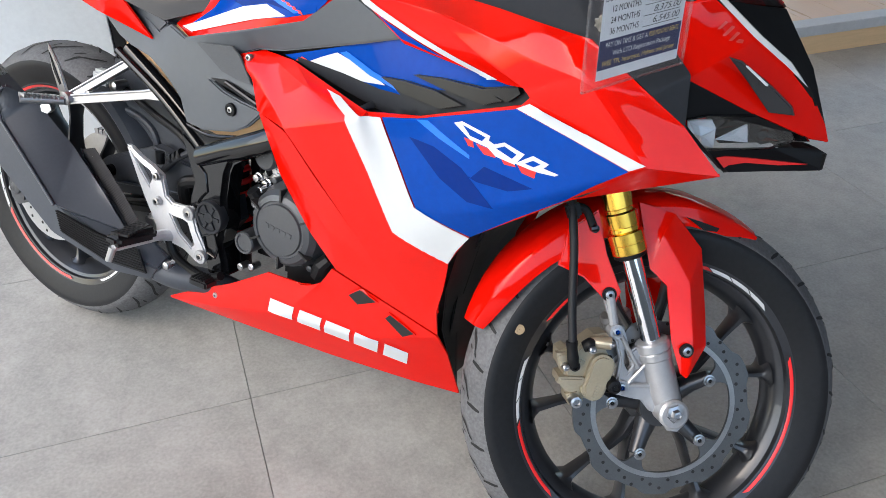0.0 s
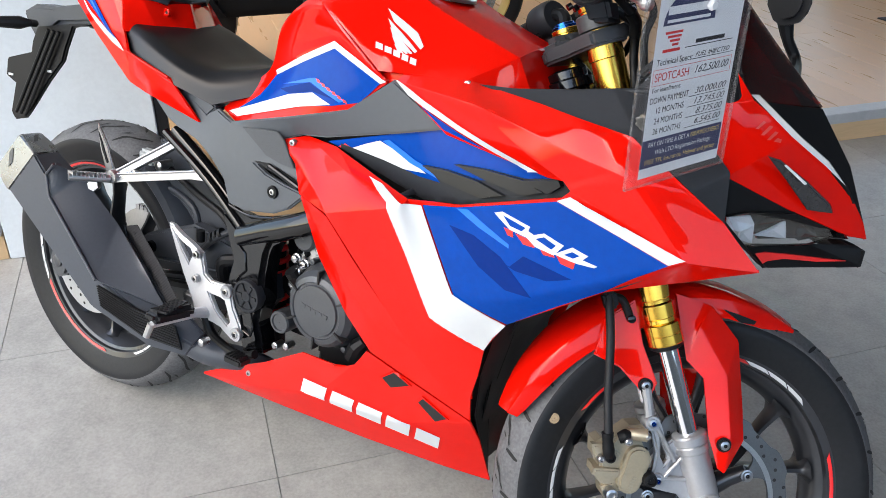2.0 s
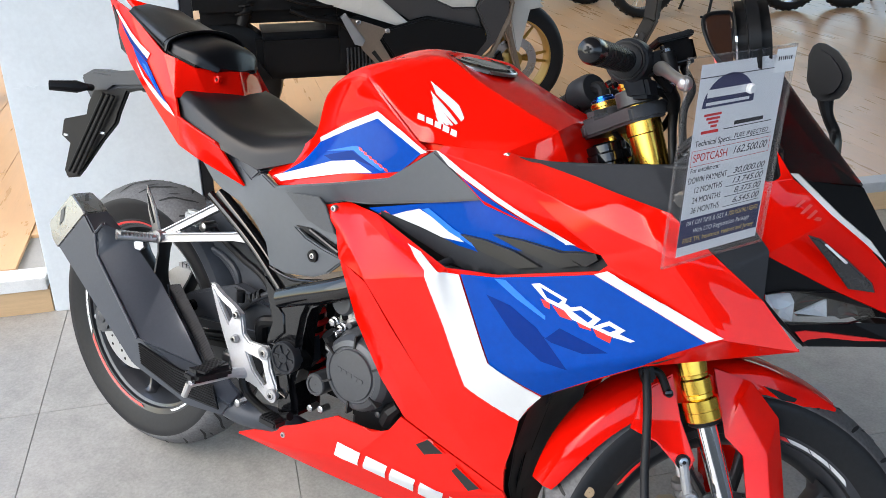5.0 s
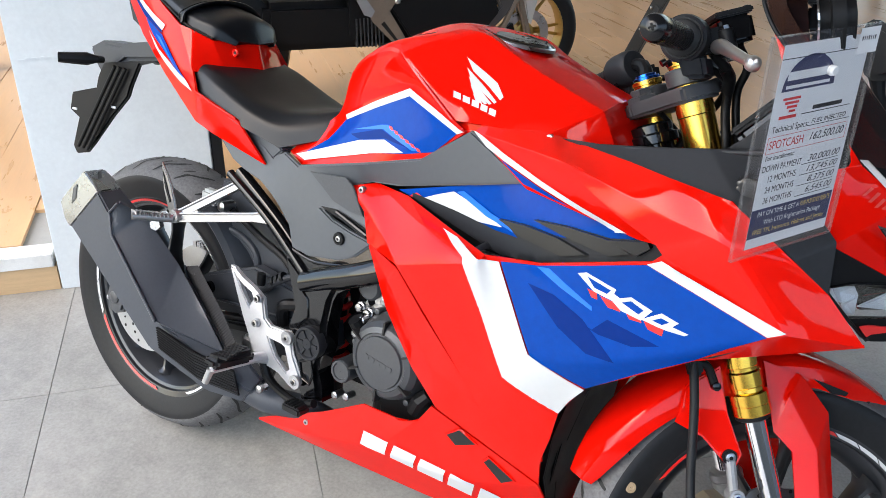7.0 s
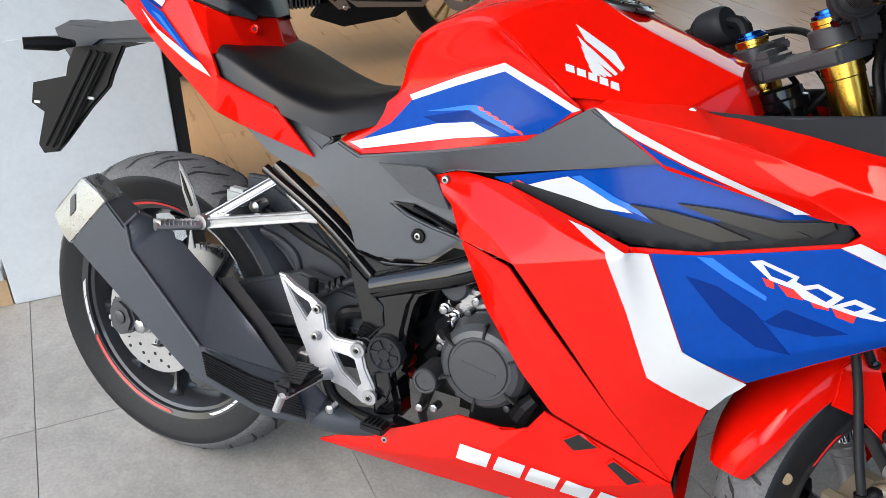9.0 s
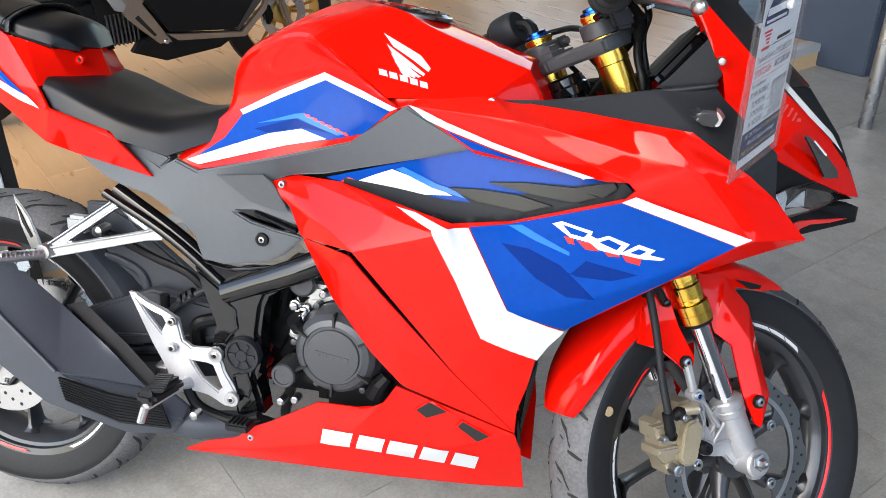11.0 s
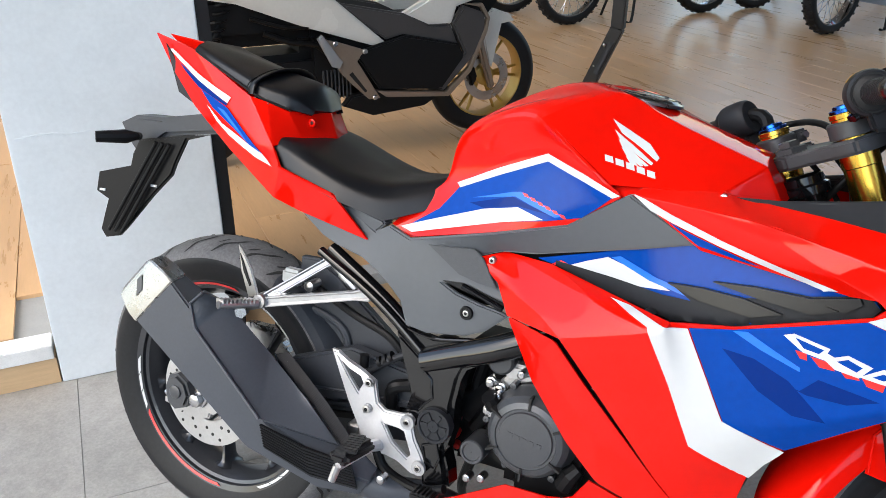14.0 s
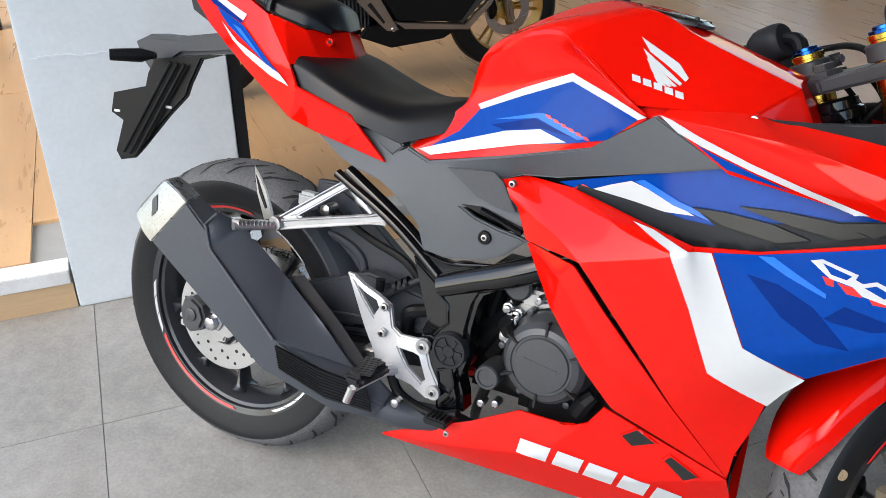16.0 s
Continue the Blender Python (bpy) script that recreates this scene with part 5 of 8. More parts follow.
for i in range(6):
    a = math.tau * i / 6
    bm = bmesh.new()
    cuboid(bm, (0.017, -0.1705, 0), (0.013, 0.003, 0.006), Matrix.Translation((0.53, 0, 0.418)) @ Matrix.Rotation(a, 4, "Y"))
    part("rib", bm, DARKGREY, cap)
for rib in ([(0.502, 0.506), (0.516, 0.494), (0.52, 0.462), (0.507, 0.449), (0.498, 0.437)], [(0.51, 0.375), (0.535, 0.387), (0.543, 0.359), (0.536, 0.339), (0.518, 0.345), (0.51, 0.375)], [(0.545, 0.527), (0.556, 0.536), (0.598, 0.553), (0.636, 0.573)]):
    tube("casting_rib", [(x, -0.1625, z) for x, z in rib], 0.0024, BLACK_G, chassis, sides=8, smooth=False)
tube("frame_rail", [(0.495, -0.146, 0.516), (0.545, -0.148, 0.538), (0.59, -0.15, 0.557), (0.64, -0.148, 0.58), (0.7, -0.135, 0.612)], 0.0215, BLACK_G, BIKE, "gloss black tubular frame rail", sides=24)
tube("frame_post", [(0.277, -0.11, 0.662), (0.405, -0.12, 0.59), (0.514, -0.125, 0.507)], 0.012, BLACK_G, BIKE, sides=14)
tube("frame_post", [(0.261, -0.12, 0.656), (0.391, -0.135, 0.595), (0.497, -0.14, 0.518)], 0.0085, BLACK_G, BIKE, "gloss black subframe tube", sides=14)
slab("frame_gusset", flat([(0.449, 0.561), (0.503, 0.554), (0.578, 0.568), (0.554, 0.556), (0.493, 0.526), (0.486, 0.522)], -0.138), 0.02, BLACK_G, BIKE, 0.003)
tube("gusset_lip", [(0.447, -0.1385, 0.563), (0.503, -0.1385, 0.5555), (0.582, -0.1385, 0.57)], 0.0028, BLACK_G, BIKE, sides=8)
tube("gusset_lip", [(0.447, -0.1385, 0.563), (0.487, -0.1385, 0.521)], 0.0028, BLACK_G, BIKE, sides=8)
slab("seat_post_plate", [(0.433, -0.14, 0.551), (0.483, -0.14, 0.514), (0.493, -0.14, 0.491), (0.481, -0.14, 0.432), (0.476, -0.14, 0.43)], 0.01, BLACK_G, BIKE, 0.003)
tube("wiring_harness", [(0.221, -0.09, 0.583), (0.328, -0.1, 0.546), (0.405, -0.11, 0.526), (0.448, -0.11, 0.485)], 0.007, BLACK, BIKE)
tube("reservoir_hose", [(0.361, -0.12, 0.448), (0.409, -0.13, 0.486), (0.451, -0.12, 0.512)], [0.006, 0.007, 0.006], DARKGREY, BIKE)
turned("hose_banjo", [(0.004, -0.012), (0.008, -0.01), (0.0085, 0.012)], (0.368, -0.128, 0.478), BLACK, BIKE, axis="Z", seg=12)
for k in range(3):
    tube("hose_crimp", [Vector((0.39, -0.13, 0.478)).lerp(Vector((0.43, -0.126, 0.505)), 0.2 + 0.25 * k), Vector((0.39, -0.13, 0.478)).lerp(Vector((0.43, -0.126, 0.505)), 0.34 + 0.25 * k)], 0.0098, BLACK, BIKE, sides=12)
tube("hose_elbow", [(0.422, -0.12, 0.407), (0.43, -0.13, 0.445), (0.457, -0.12, 0.454)], 0.012, BLACK, BIKE)

slab("slot_backing", [(0.674, -0.13, 0.599), (0.746, -0.13, 0.608), (0.894, -0.13, 0.431), (0.846, -0.13, 0.405), (0.765, -0.13, 0.474)], 0.02, BLACK, BIKE, 0.002)
for k in range(3):
    tube("radiator_hose", [(0.778 + 0.05 * k, -0.148, 0.55 - 0.06 * k), (0.796 + 0.05 * k, -0.15, 0.542 - 0.06 * k)], 0.006, STEEL, BIKE, sides=8)

# foot peg plate, pegs, pedals
plate = slab("heel_plate", [(0.324, -0.167, 0.502), (0.337, -0.167, 0.501), (0.358, -0.167, 0.489), (0.388, -0.167, 0.478), (0.413, -0.167, 0.465), (0.421, -0.167, 0.428), (0.437, -0.167, 0.418), (0.468, -0.167, 0.42), (0.485, -0.167, 0.425), (0.494, -0.167, 0.417), (0.491, -0.167, 0.401), (0.497, -0.167, 0.382), (0.516, -0.167, 0.35), (0.52, -0.167, 0.335), (0.511, -0.167, 0.321), (0.494, -0.167, 0.318), (0.465, -0.167, 0.333), (0.441, -0.167, 0.337), (0.417, -0.167, 0.328), (0.399, -0.167, 0.344), (0.384, -0.167, 0.377), (0.363, -0.167, 0.415), (0.344, -0.167, 0.457)], 0.012, SILVER_L, BIKE, 0.003, "silver cast foot peg plate", holes=([(0.347, -0.172, 0.487), (0.364, -0.172, 0.477), (0.387, -0.172, 0.469), (0.393, -0.172, 0.457), (0.384, -0.172, 0.44), (0.364, -0.172, 0.464)], [(0.438, -0.172, 0.396), (0.466, -0.172, 0.396), (0.477, -0.172, 0.393), (0.493, -0.172, 0.354), (0.486, -0.172, 0.347), (0.457, -0.172, 0.367)]))
for px in ((0.406, -0.174, 0.463), (0.405, -0.174, 0.415), (0.484, -0.174, 0.413), (0.511, -0.174, 0.337)):
    big = px[0] > 0.45
    turned("washer", [(0.0125, -0.0015), (0.013, 0.0), (0.013, 0.004)] if big else [(0.008, 0.0015), (0.0085, 0.0025), (0.0085, 0.006)], px, SILVER, plate, seg=24)
    turned("hex_bolt", [(0.003, -0.0015), (0.0036, -0.0035), (0.0066, -0.003), (0.007, 0.002)], px, STEEL, plate, seg=18)
    turned("bolt_socket", [(0.0008, -0.0022), (0.0034, -0.0022)], px, RECESS_SHADE, plate, seg=6)
peg = tube("foot_peg", [(0.43, -0.162, 0.352), (0.428, -0.19, 0.36), (0.426, -0.29, 0.366)], [0.012, 0.01, 0.0065], SILVER_L, BIKE, "silver folding foot peg with a black rubber pad", sides=10, smooth=False)
bm = bmesh.new()
q0, q1 = Vector((0.43, -0.205, 0.374)), Vector((0.427, -0.298, 0.383))
ex = (q1 - q0).normalized()
ez = Vector((0, 0, 1)) - ex * ex.z
ez.normalize()
ey = ez.cross(ex)
pm = Matrix(((ex.x, ey.x, ez.x, 0), (ex.y, ey.y, ez.y, 0), (ex.z, ey.z, ez.z, 0), (0, 0, 0, 1)))
pm.translation = (q0 + q1) / 2
cuboid(bm, (0, 0, 0), (0.092, 0.038, 0.024))
bmesh.ops.bevel(bm, geom=bm.edges[:], offset=0.009, segments=3, affect="EDGES")
part("peg_pad", bm, RUBBER, peg, m=pm)
for k in range(8):
    bm = bmesh.new()
    cuboid(bm, ((k - 3.5) * 0.0095, 0, 0.0118), (0.0065, 0.026, 0.004), Matrix.Rotation(0.35, 4, "Z"))
    part("pad_rib", bm, RUBBER, peg, m=pm)
tube("peg_feeler", [(0.426, -0.291, 0.368), (0.42, -0.297, 0.343)], [0.007, 0.0062], ALLOY, peg)
tube("brake_pedal", [(0.422, -0.165, 0.35), (0.446, -0.165, 0.31), (0.514, -0.17, 0.297), (0.562, -0.175, 0.316)], [0.009, 0.009, 0.008, 0.008], BLACK, BIKE, "black rear brake pedal")
pad = block("pedal_pad", (0.534, -0.19, 0.302), (0.042, 0.03, 0.014), RUBBER, BIKE, 0.003, "ribbed brake pedal toe pad")
for k in range(5):
    block("pad_rib", (0.519 + 0.0075 * k, -0.19, 0.3105), (0.004, 0.028, 0.004), RUBBER, pad, 0.001)
tube("brake_switch", [(0.375, -0.15, 0.366), (0.377, -0.15, 0.318)], 0.008, STEEL, BIKE)
block("master_cylinder", (0.376, -0.15, 0.351), (0.03, 0.03, 0.05), ALLOY, BIKE, 0.006)

rear_peg = turned("peg_hub", [(0.006, -0.1765), (0.0125, -0.1755), (0.0135, -0.172), (0.0135, -0.15)], (0.172, 0, 0.556), ALLOY, BIKE, seg=24, label="bare alloy passenger peg bracket")
turned("hub_pin", [(0.003, -0.178), (0.006, -0.1775), (0.0065, -0.174)], (0.172, 0, 0.556), STEEL, rear_peg, seg=16)


def bracket_arm(q0, q1, w0, w1, deep):
    """A tapered cast arm with a shallow channel along its outer face."""
    q0, q1 = Vector(q0), Vector(q1)
    ex = (q1 - q0).normalized()
    ey = Vector((0, -1, 0))
    ey = (ey - ex * ey.dot(ex)).normalized()
    ez = ex.cross(ey)
    bm = bmesh.new()
    rows = []
    for q, w in ((q0, w0), (q0.lerp(q1, 0.86), w1), (q1, w1 * 1.5)):
        ring = [(-1, 0), (1, 0), (1, 1), (0.62, 1), (0.5, 0.7), (-0.5, 0.7), (-0.62, 1), (-1, 1)]
        rows.append([bm.verts.new(q + ez * (a * w / 2) + ey * ((b - 0.5) * deep)) for a, b in ring])
    for r0, r1 in zip(rows, rows[1:]):
        for i in range(8):
            bm.faces.new((r0[i], r0[(i + 1) % 8], r1[(i + 1) % 8], r1[i]))
    bm.faces.new(rows[0][::-1])
    bm.faces.new(rows[-1])
    bmesh.ops.recalc_face_normals(bm, faces=bm.faces)
    bmesh.ops.bevel(bm, geom=bm.edges[:], offset=0.001, segments=1, affect="EDGES", clamp_overlap=True)
    part("bracket_arm", bm, ALLOY, rear_peg, angle=30)


bracket_arm((0.17, -0.166, 0.555), (0.276, -0.09, 0.641), 0.017, 0.0165, 0.014)
bracket_arm((0.17, -0.166, 0.553), (0.364, -0.118, 0.597), 0.019, 0.0165, 0.014)
slab("bracket_web", [(0.165, -0.162, 0.546), (0.2, -0.158, 0.558), (0.215, -0.152, 0.573), (0.19, -0.158, 0.575)], 0.01, ALLOY, rear_peg, 0.003)
slab("heel_guard", [(0.107, -0.155, 0.645), (0.123, -0.155, 0.627), (0.137, -0.155, 0.606), (0.155, -0.155, 0.557), (0.132, -0.155, 0.551), (0.115, -0.155, 0.596)], 0.006, ALLOY, rear_peg, 0.002)
slab("guard_slot", [(0.113, -0.157, 0.63), (0.12, -0.157, 0.618), (0.14, -0.157, 0.575), (0.136, -0.157, 0.572), (0.122, -0.157, 0.598)], 0.003, RECESS_SHADE, rear_peg, 0.0005)
tube("passenger_peg", [(0.17, -0.176, 0.552), (0.138, -0.242, 0.559)], [0.0085, 0.0075], ALLOY, BIKE, "grooved alloy passenger foot peg", sides=12)
bm = bmesh.new()
q0, q1 = Vector((0.166, -0.186, 0.556)), Vector((0.14, -0.238, 0.563))
for k in range(9):
    cuboid(bm, q0 + (q1 - q0) * (k / 8) + Vector((0, 0, 0.003)), (0.016, 0.0032, 0.008))
part("peg_grip", bm, ALLOY, BIKE)
tube("peg_bolt", [(0.15, -0.19, 0.538), (0.157, -0.205, 0.54)], 0.011, STEEL, BIKE, sides=6)

# swingarm, hugger, sprocket and chain, rear brake
for sy in (-1, 1):
    arm = [(0.02, 0.30), (0.1, 0.325), (0.3, 0.37), (0.46, 0.395), (0.53, 0.44), (0.54, 0.395), (0.5, 0.345), (0.3, 0.31), (0.1, 0.275), (0.02, 0.27), (-0.04, 0.28), (-0.04, 0.31)]
    slab("swingarm", flat(arm, -0.105), 0.035, GUARD, BIKE, 0.008, "dark grey box-section swingarm", flip=sy > 0)
brace = slab("swingarm_brace", flat([(0.1, 0.342), (0.17, 0.415), (0.2, 0.436), (0.33, 0.488), (0.47, 0.47), (0.49, 0.41), (0.34, 0.388), (0.2, 0.362), (0.12, 0.33)], -0.112), 0.03, GUARD, BIKE, 0.005, "dark grey cast swingarm brace")
tube("brace_rib", [(0.19, -0.1135, 0.383), (0.25, -0.1135, 0.394), (0.36, -0.1135, 0.408), (0.46, -0.1135, 0.418)], 0.0026, GUARD, brace, sides=8)
turned("brace_bolt", [(0.005, -0.122), (0.0115, -0.12), (0.0125, -0.11)], (0.215, 0, 0.412), BLACK_G, brace, seg=20)
slab("swingarm_ridge", flat([(0.16, 0.335), (0.46, 0.385), (0.46, 0.372), (0.16, 0.32)], -0.109), 0.01, BLACK, BIKE, 0.002)
tube("swingarm_cross", [(0.4, -0.1, 0.38), (0.4, 0.1, 0.38)], 0.035, DARKGREY, BIKE, sides=16)
bm = bmesh.new()
rows = []
for i in range(14):
    a = radians(95 - 88 * i / 13)
    sec = [(-0.075, 0.285), (-0.076, 0.306), (-0.058, 0.318), (0, 0.325), (0.058, 0.318), (0.076, 0.306), (0.075, 0.285)]
    rows.append([bm.verts.new((r * math.cos(a), y - 0.016, 0.306 + r * math.sin(a))) for y, r in sec])
rows = [r for i, r in enumerate(rows) if i >= 5]
for p, q in zip(rows, rows[1:]):
    for k in range(6):
        bm.faces.new((p[k], p[k + 1], q[k + 1], q[k]))
bmesh.ops.delete(bm, geom=[v for v in bm.verts if not v.link_faces], context="VERTS")
bmesh.ops.solidify(bm, geom=bm.faces[:], thickness=-0.003)
part("hugger", bm, GUARD, BIKE, "black plastic inner rear mudguard", angle=50)
slab("inner_guard", [(0.185, -0.07, 0.621), (0.223, -0.07, 0.623), (0.268, -0.07, 0.6), (0.398, -0.07, 0.502), (0.441, -0.07, 0.459), (0.447, -0.07, 0.396), (0.348, -0.07, 0.373), (0.308, -0.07, 0.445), (0.264, -0.07, 0.492), (0.211, -0.07, 0.524), (0.182, -0.07, 0.565)], 0.02, GUARD, BIKE, 0.004)
tube("guard_moulding", [(0.193, -0.072, 0.529), (0.251, -0.072, 0.52), (0.292, -0.072, 0.497), (0.306, -0.072, 0.446)], 0.008, GUARD, BIKE)
block("fluid_reservoir", (0.192, -0.1, 0.59), (0.04, 0.026, 0.03), material("translucent_reservoir", (0.36, 0.38, 0.38), 0.3, 0, 0, 0.05, 10), BIKE, 0.006, "translucent white brake fluid reservoir")
turned("reservoir_bolt", [(0.006, -0.012), (0.01, -0.01), (0.01, 0.02)], (0.237, -0.108, 0.584), STEEL, BIKE, seg=10)
turned("sprocket", [(0.07, 0.066), (0.098, 0.066), (0.098, 0.071), (0.07, 0.071)], (0, -0.016, 0.306), ALLOY, rear_wheel, seg=76, label="bare alloy rear sprocket")
bm = bmesh.new()
for k in range(46):
    a = math.tau * k / 46
    if math.cos(a) < -0.25:
        continue
    cuboid(bm, (0.102, 0, 0), (0.012, 0.018, 0.011), Matrix.Translation((0, 0.052, 0.306)) @ Matrix.Rotation(-a, 4, "Y"))
for s, z1 in ((1, 0.44), (-1, 0.38)):
    for k in range(34):
        c = Vector((0.02, 0.052, 0.306 + 0.102 * s)) + (Vector((0.5, 0.052, z1)) - Vector((0.02, 0.052, 0.306 + 0.102 * s))) * (k / 33)
        cuboid(bm, c, (0.011, 0.018, 0.012))
tagged(part("drive_chain", bm, STEEL, BIKE, "black and steel drive chain"), kind="")
rdisc = turned("rear_disc", [(0.058, -0.088), (0.11, -0.088), (0.11, -0.084), (0.058, -0.084)], (0, -0.016, 0.306), ALLOY, rear_wheel, seg=64, label="drilled steel rear brake disc", caps=False)
bm = bmesh.new()
for i in range(36):
    a, r = math.tau * i / 36, (0.074, 0.086, 0.098)[i % 3]
    lathe(bm, [(0.0002, -0.1044), (0.0038, -0.1044)], (r * math.cos(a), 0, 0.306 + r * math.sin(a)), 8)
tagged(part("drilling", bm, RECESS_SHADE, rdisc), kind="stuff")
rcal = slab("rear_caliper", flat([(-0.076, 0.315), (-0.066, 0.342), (-0.046, 0.35), (-0.022, 0.336), (-0.012, 0.31), (-0.022, 0.284), (-0.052, 0.272), (-0.07, 0.284)], -0.146), 0.036, CASTING, BIKE, 0.006, "dark grey rear brake caliper")
slab("caliper_bracket", [(-0.101, -0.118, 0.276), (-0.083, -0.118, 0.289), (-0.021, -0.118, 0.325), (-0.003, -0.118, 0.321), (0.021, -0.118, 0.282), (0.015, -0.118, 0.26), (-0.008, -0.118, 0.256), (-0.029, -0.118, 0.27), (-0.071, -0.118, 0.25), (-0.083, -0.118, 0.264), (-0.101, -0.118, 0.266)], 0.012, ALLOY, rcal, 0.003, "bare alloy caliper bracket")
turned("caliper_piston", [(0.011, -0.1505), (0.0135, -0.149), (0.014, -0.14)], (-0.045, 0, 0.313), CASTING, rcal, seg=24)
tube("bleed_nipple", [(-0.054, -0.14, 0.311), (-0.073, -0.14, 0.303)], 0.006, STEEL, rcal)
turned("rear_axle_nut", [(0.01, -0.146), (0.014, -0.144), (0.014, -0.13), (0.019, -0.129), (0.019, -0.125)], (0, 0, 0.304), STEEL, BIKE, seg=6)
slab("axle_plate", flat([(-0.03, 0.325), (0.04, 0.325), (0.05, 0.29), (0.03, 0.275), (-0.02, 0.28)], -0.124), 0.006, ALLOY, BIKE, 0.002)

# ---- exhaust ----
def loft(bm, rings):
    vs = [[bm.verts.new(p) for p in r] for r in rings]
    n = len(vs[0])
    for p, q in zip(vs, vs[1:]):
        for k in range(n):
            bm.faces.new((p[k], p[(k + 1) % n], q[(k + 1) % n], q[k]))
    bm.faces.new(vs[0][::-1])
    bm.faces.new(vs[-1])
    bmesh.ops.recalc_face_normals(bm, faces=bm.faces)


# rings of five corners: lower edge, outer ridge, upper edge, and two at the back
MUF = [
    [(-0.044, -0.251, 0.492), (0.029, -0.239, 0.579), (-0.012, -0.16, 0.566), (-0.045, -0.14, 0.535), (-0.07, -0.165, 0.487)],
    [(0.06, -0.254, 0.424), (0.125, -0.249, 0.507), (0.11, -0.17, 0.513), (0.07, -0.145, 0.48), (0.035, -0.165, 0.42)],
    [(0.218, -0.258, 0.322), (0.261, -0.266, 0.388), (0.30, -0.195, 0.412), (0.26, -0.16, 0.38), (0.2, -0.17, 0.32)],
    [(0.35, -0.232, 0.275), (0.39, -0.236, 0.325), (0.405, -0.19, 0.35), (0.37, -0.16, 0.33), (0.34, -0.165, 0.28)],
    [(0.42, -0.205, 0.27), (0.44, -0.205, 0.3), (0.44, -0.18, 0.315), (0.43, -0.16, 0.3), (0.42, -0.17, 0.275)]]
bm = bmesh.new()
loft(bm, [[Vector(p) for p in r] for r in MUF])
bmesh.ops.bevel(bm, geom=bm.edges[:], offset=0.004, segments=2, affect="EDGES", clamp_overlap=True)
silencer = part("silencer", bm, MUFFLER, BIKE, "matt black angular exhaust silencer", angle=25)
run = Vector((-0.83, 0.03, 0.55))
mid = sum((Vector(p) for p in MUF[0]), Vector()) / 5
CAP = [[mid + (Vector(p) - mid) * k + run * d for p in MUF[0]] for k, d in ((1.03, -0.003), (1.02, 0.022), (0.88, 0.058), (0.62, 0.066), (0.6, 0.05))]
bm = bmesh.new()
loft(bm, CAP)
bmesh.ops.bevel(bm, geom=bm.edges[:], offset=0.0025, segments=2, affect="EDGES", clamp_overlap=True)
endcap = part("end_cap", bm, material("brushed_cap_alloy", (0.3, 0.31, 0.33), 0.27, 1.0, 0, 0.12, 30, 0.1, 500), silencer, "brushed alloy silencer end cap", angle=25)
# flat darker patches on the cap paint the shade of its dents
for a, b, u0, u1 in ((0, 1, 0.32, 0.68), (1, 2, 0.3, 0.72)):
    corner = lambda u, w: (CAP[1][a] * (1 - w) + CAP[2][a] * w) * (1 - u) + (CAP[1][b] * (1 - w) + CAP[2][b] * w) * u
    no = (CAP[2][a] - CAP[1][a]).cross(CAP[1][b] - CAP[1][a]).normalized()
    no = no if no.dot(CAP[1][a] - mid) > 0 else -no
    bm = bmesh.new()
    bm.faces.new([bm.verts.new(corner(u, w) + no * 0.0012) for u, w in ((u0, 0.2), (u0 + 0.16, 0.2), (u1, 0.8), (u1 - 0.16, 0.8))])
    part("cap_recess_shade", bm, CASTING, endcap)
lift = Vector((0, -0.0075, 0.0075))
SHIELD = [tuple(Vector(p) + lift) for p in ((0.088, -0.243, 0.545), (0.118, -0.246, 0.572), (0.13, -0.2, 0.545), (0.215, -0.186, 0.468), (0.31, -0.205, 0.412), (0.383, -0.216, 0.356), (0.261, -0.268, 0.388), (0.105, -0.249, 0.505))]
shield = panel("heat_shield", SHIELD, [(0, 1, 2, 7), (7, 2, 3, 6), (3, 4, 5, 6)], MUFFLER, BIKE, thick=0.006, crease=1.0, label="matt black silencer heat shield")
tube("shield_edge", [Vector(SHIELD[k]) + Vector((-0.001, -0.0035, 0.001)) for k in (1, 0, 7, 6)], 0.003, MUFFLER, shield, sides=8, smooth=False)
panel("carbon_strip", [(0.214, -0.176, 0.468), (0.222, -0.178, 0.452), (0.318, -0.2, 0.4), (0.392, -0.214, 0.352), (0.408, -0.202, 0.356), (0.331, -0.184, 0.412), (0.232, -0.162, 0.472)], [(0, 1, 2, 5, 6), (2, 3, 4, 5)], CARBON, shield, thick=0.005, crease=1.0)
tube("strip_edge", [(0.214, -0.1775, 0.47), (0.222, -0.1795, 0.452), (0.318, -0.2015, 0.4), (0.392, -0.2155, 0.352)], 0.0016, GUARD, shield, sides=6, smooth=False)
CARBON_BAND = [(0.262, -0.2765, 0.385), (0.335, -0.256, 0.358), (0.412, -0.226, 0.337), (0.425, -0.222, 0.292), (0.35, -0.25, 0.305), (0.272, -0.276, 0.345)]
panel("carbon_shield", CARBON_BAND, [(0, 1, 4, 5), (1, 2, 3, 4)], CARBON, BIKE, thick=0.005, crease=1.0, label="ribbed black carbon-look heat shield")
for k in range(9):
    p0, p1 = (Vector(CARBON_BAND[0]).lerp(Vector(CARBON_BAND[5]), k / 9), Vector(CARBON_BAND[2]).lerp(Vector(CARBON_BAND[3]), k / 9))
    mid = Vector(CARBON_BAND[1]).lerp(Vector(CARBON_BAND[4]), k / 9)
    out_y = Vector((0, -0.0012, 0))
    tube("shield_rib", [p0 + out_y, mid + out_y, p1 + out_y], 0.0013, BLACK, BIKE, sides=6, smooth=False)
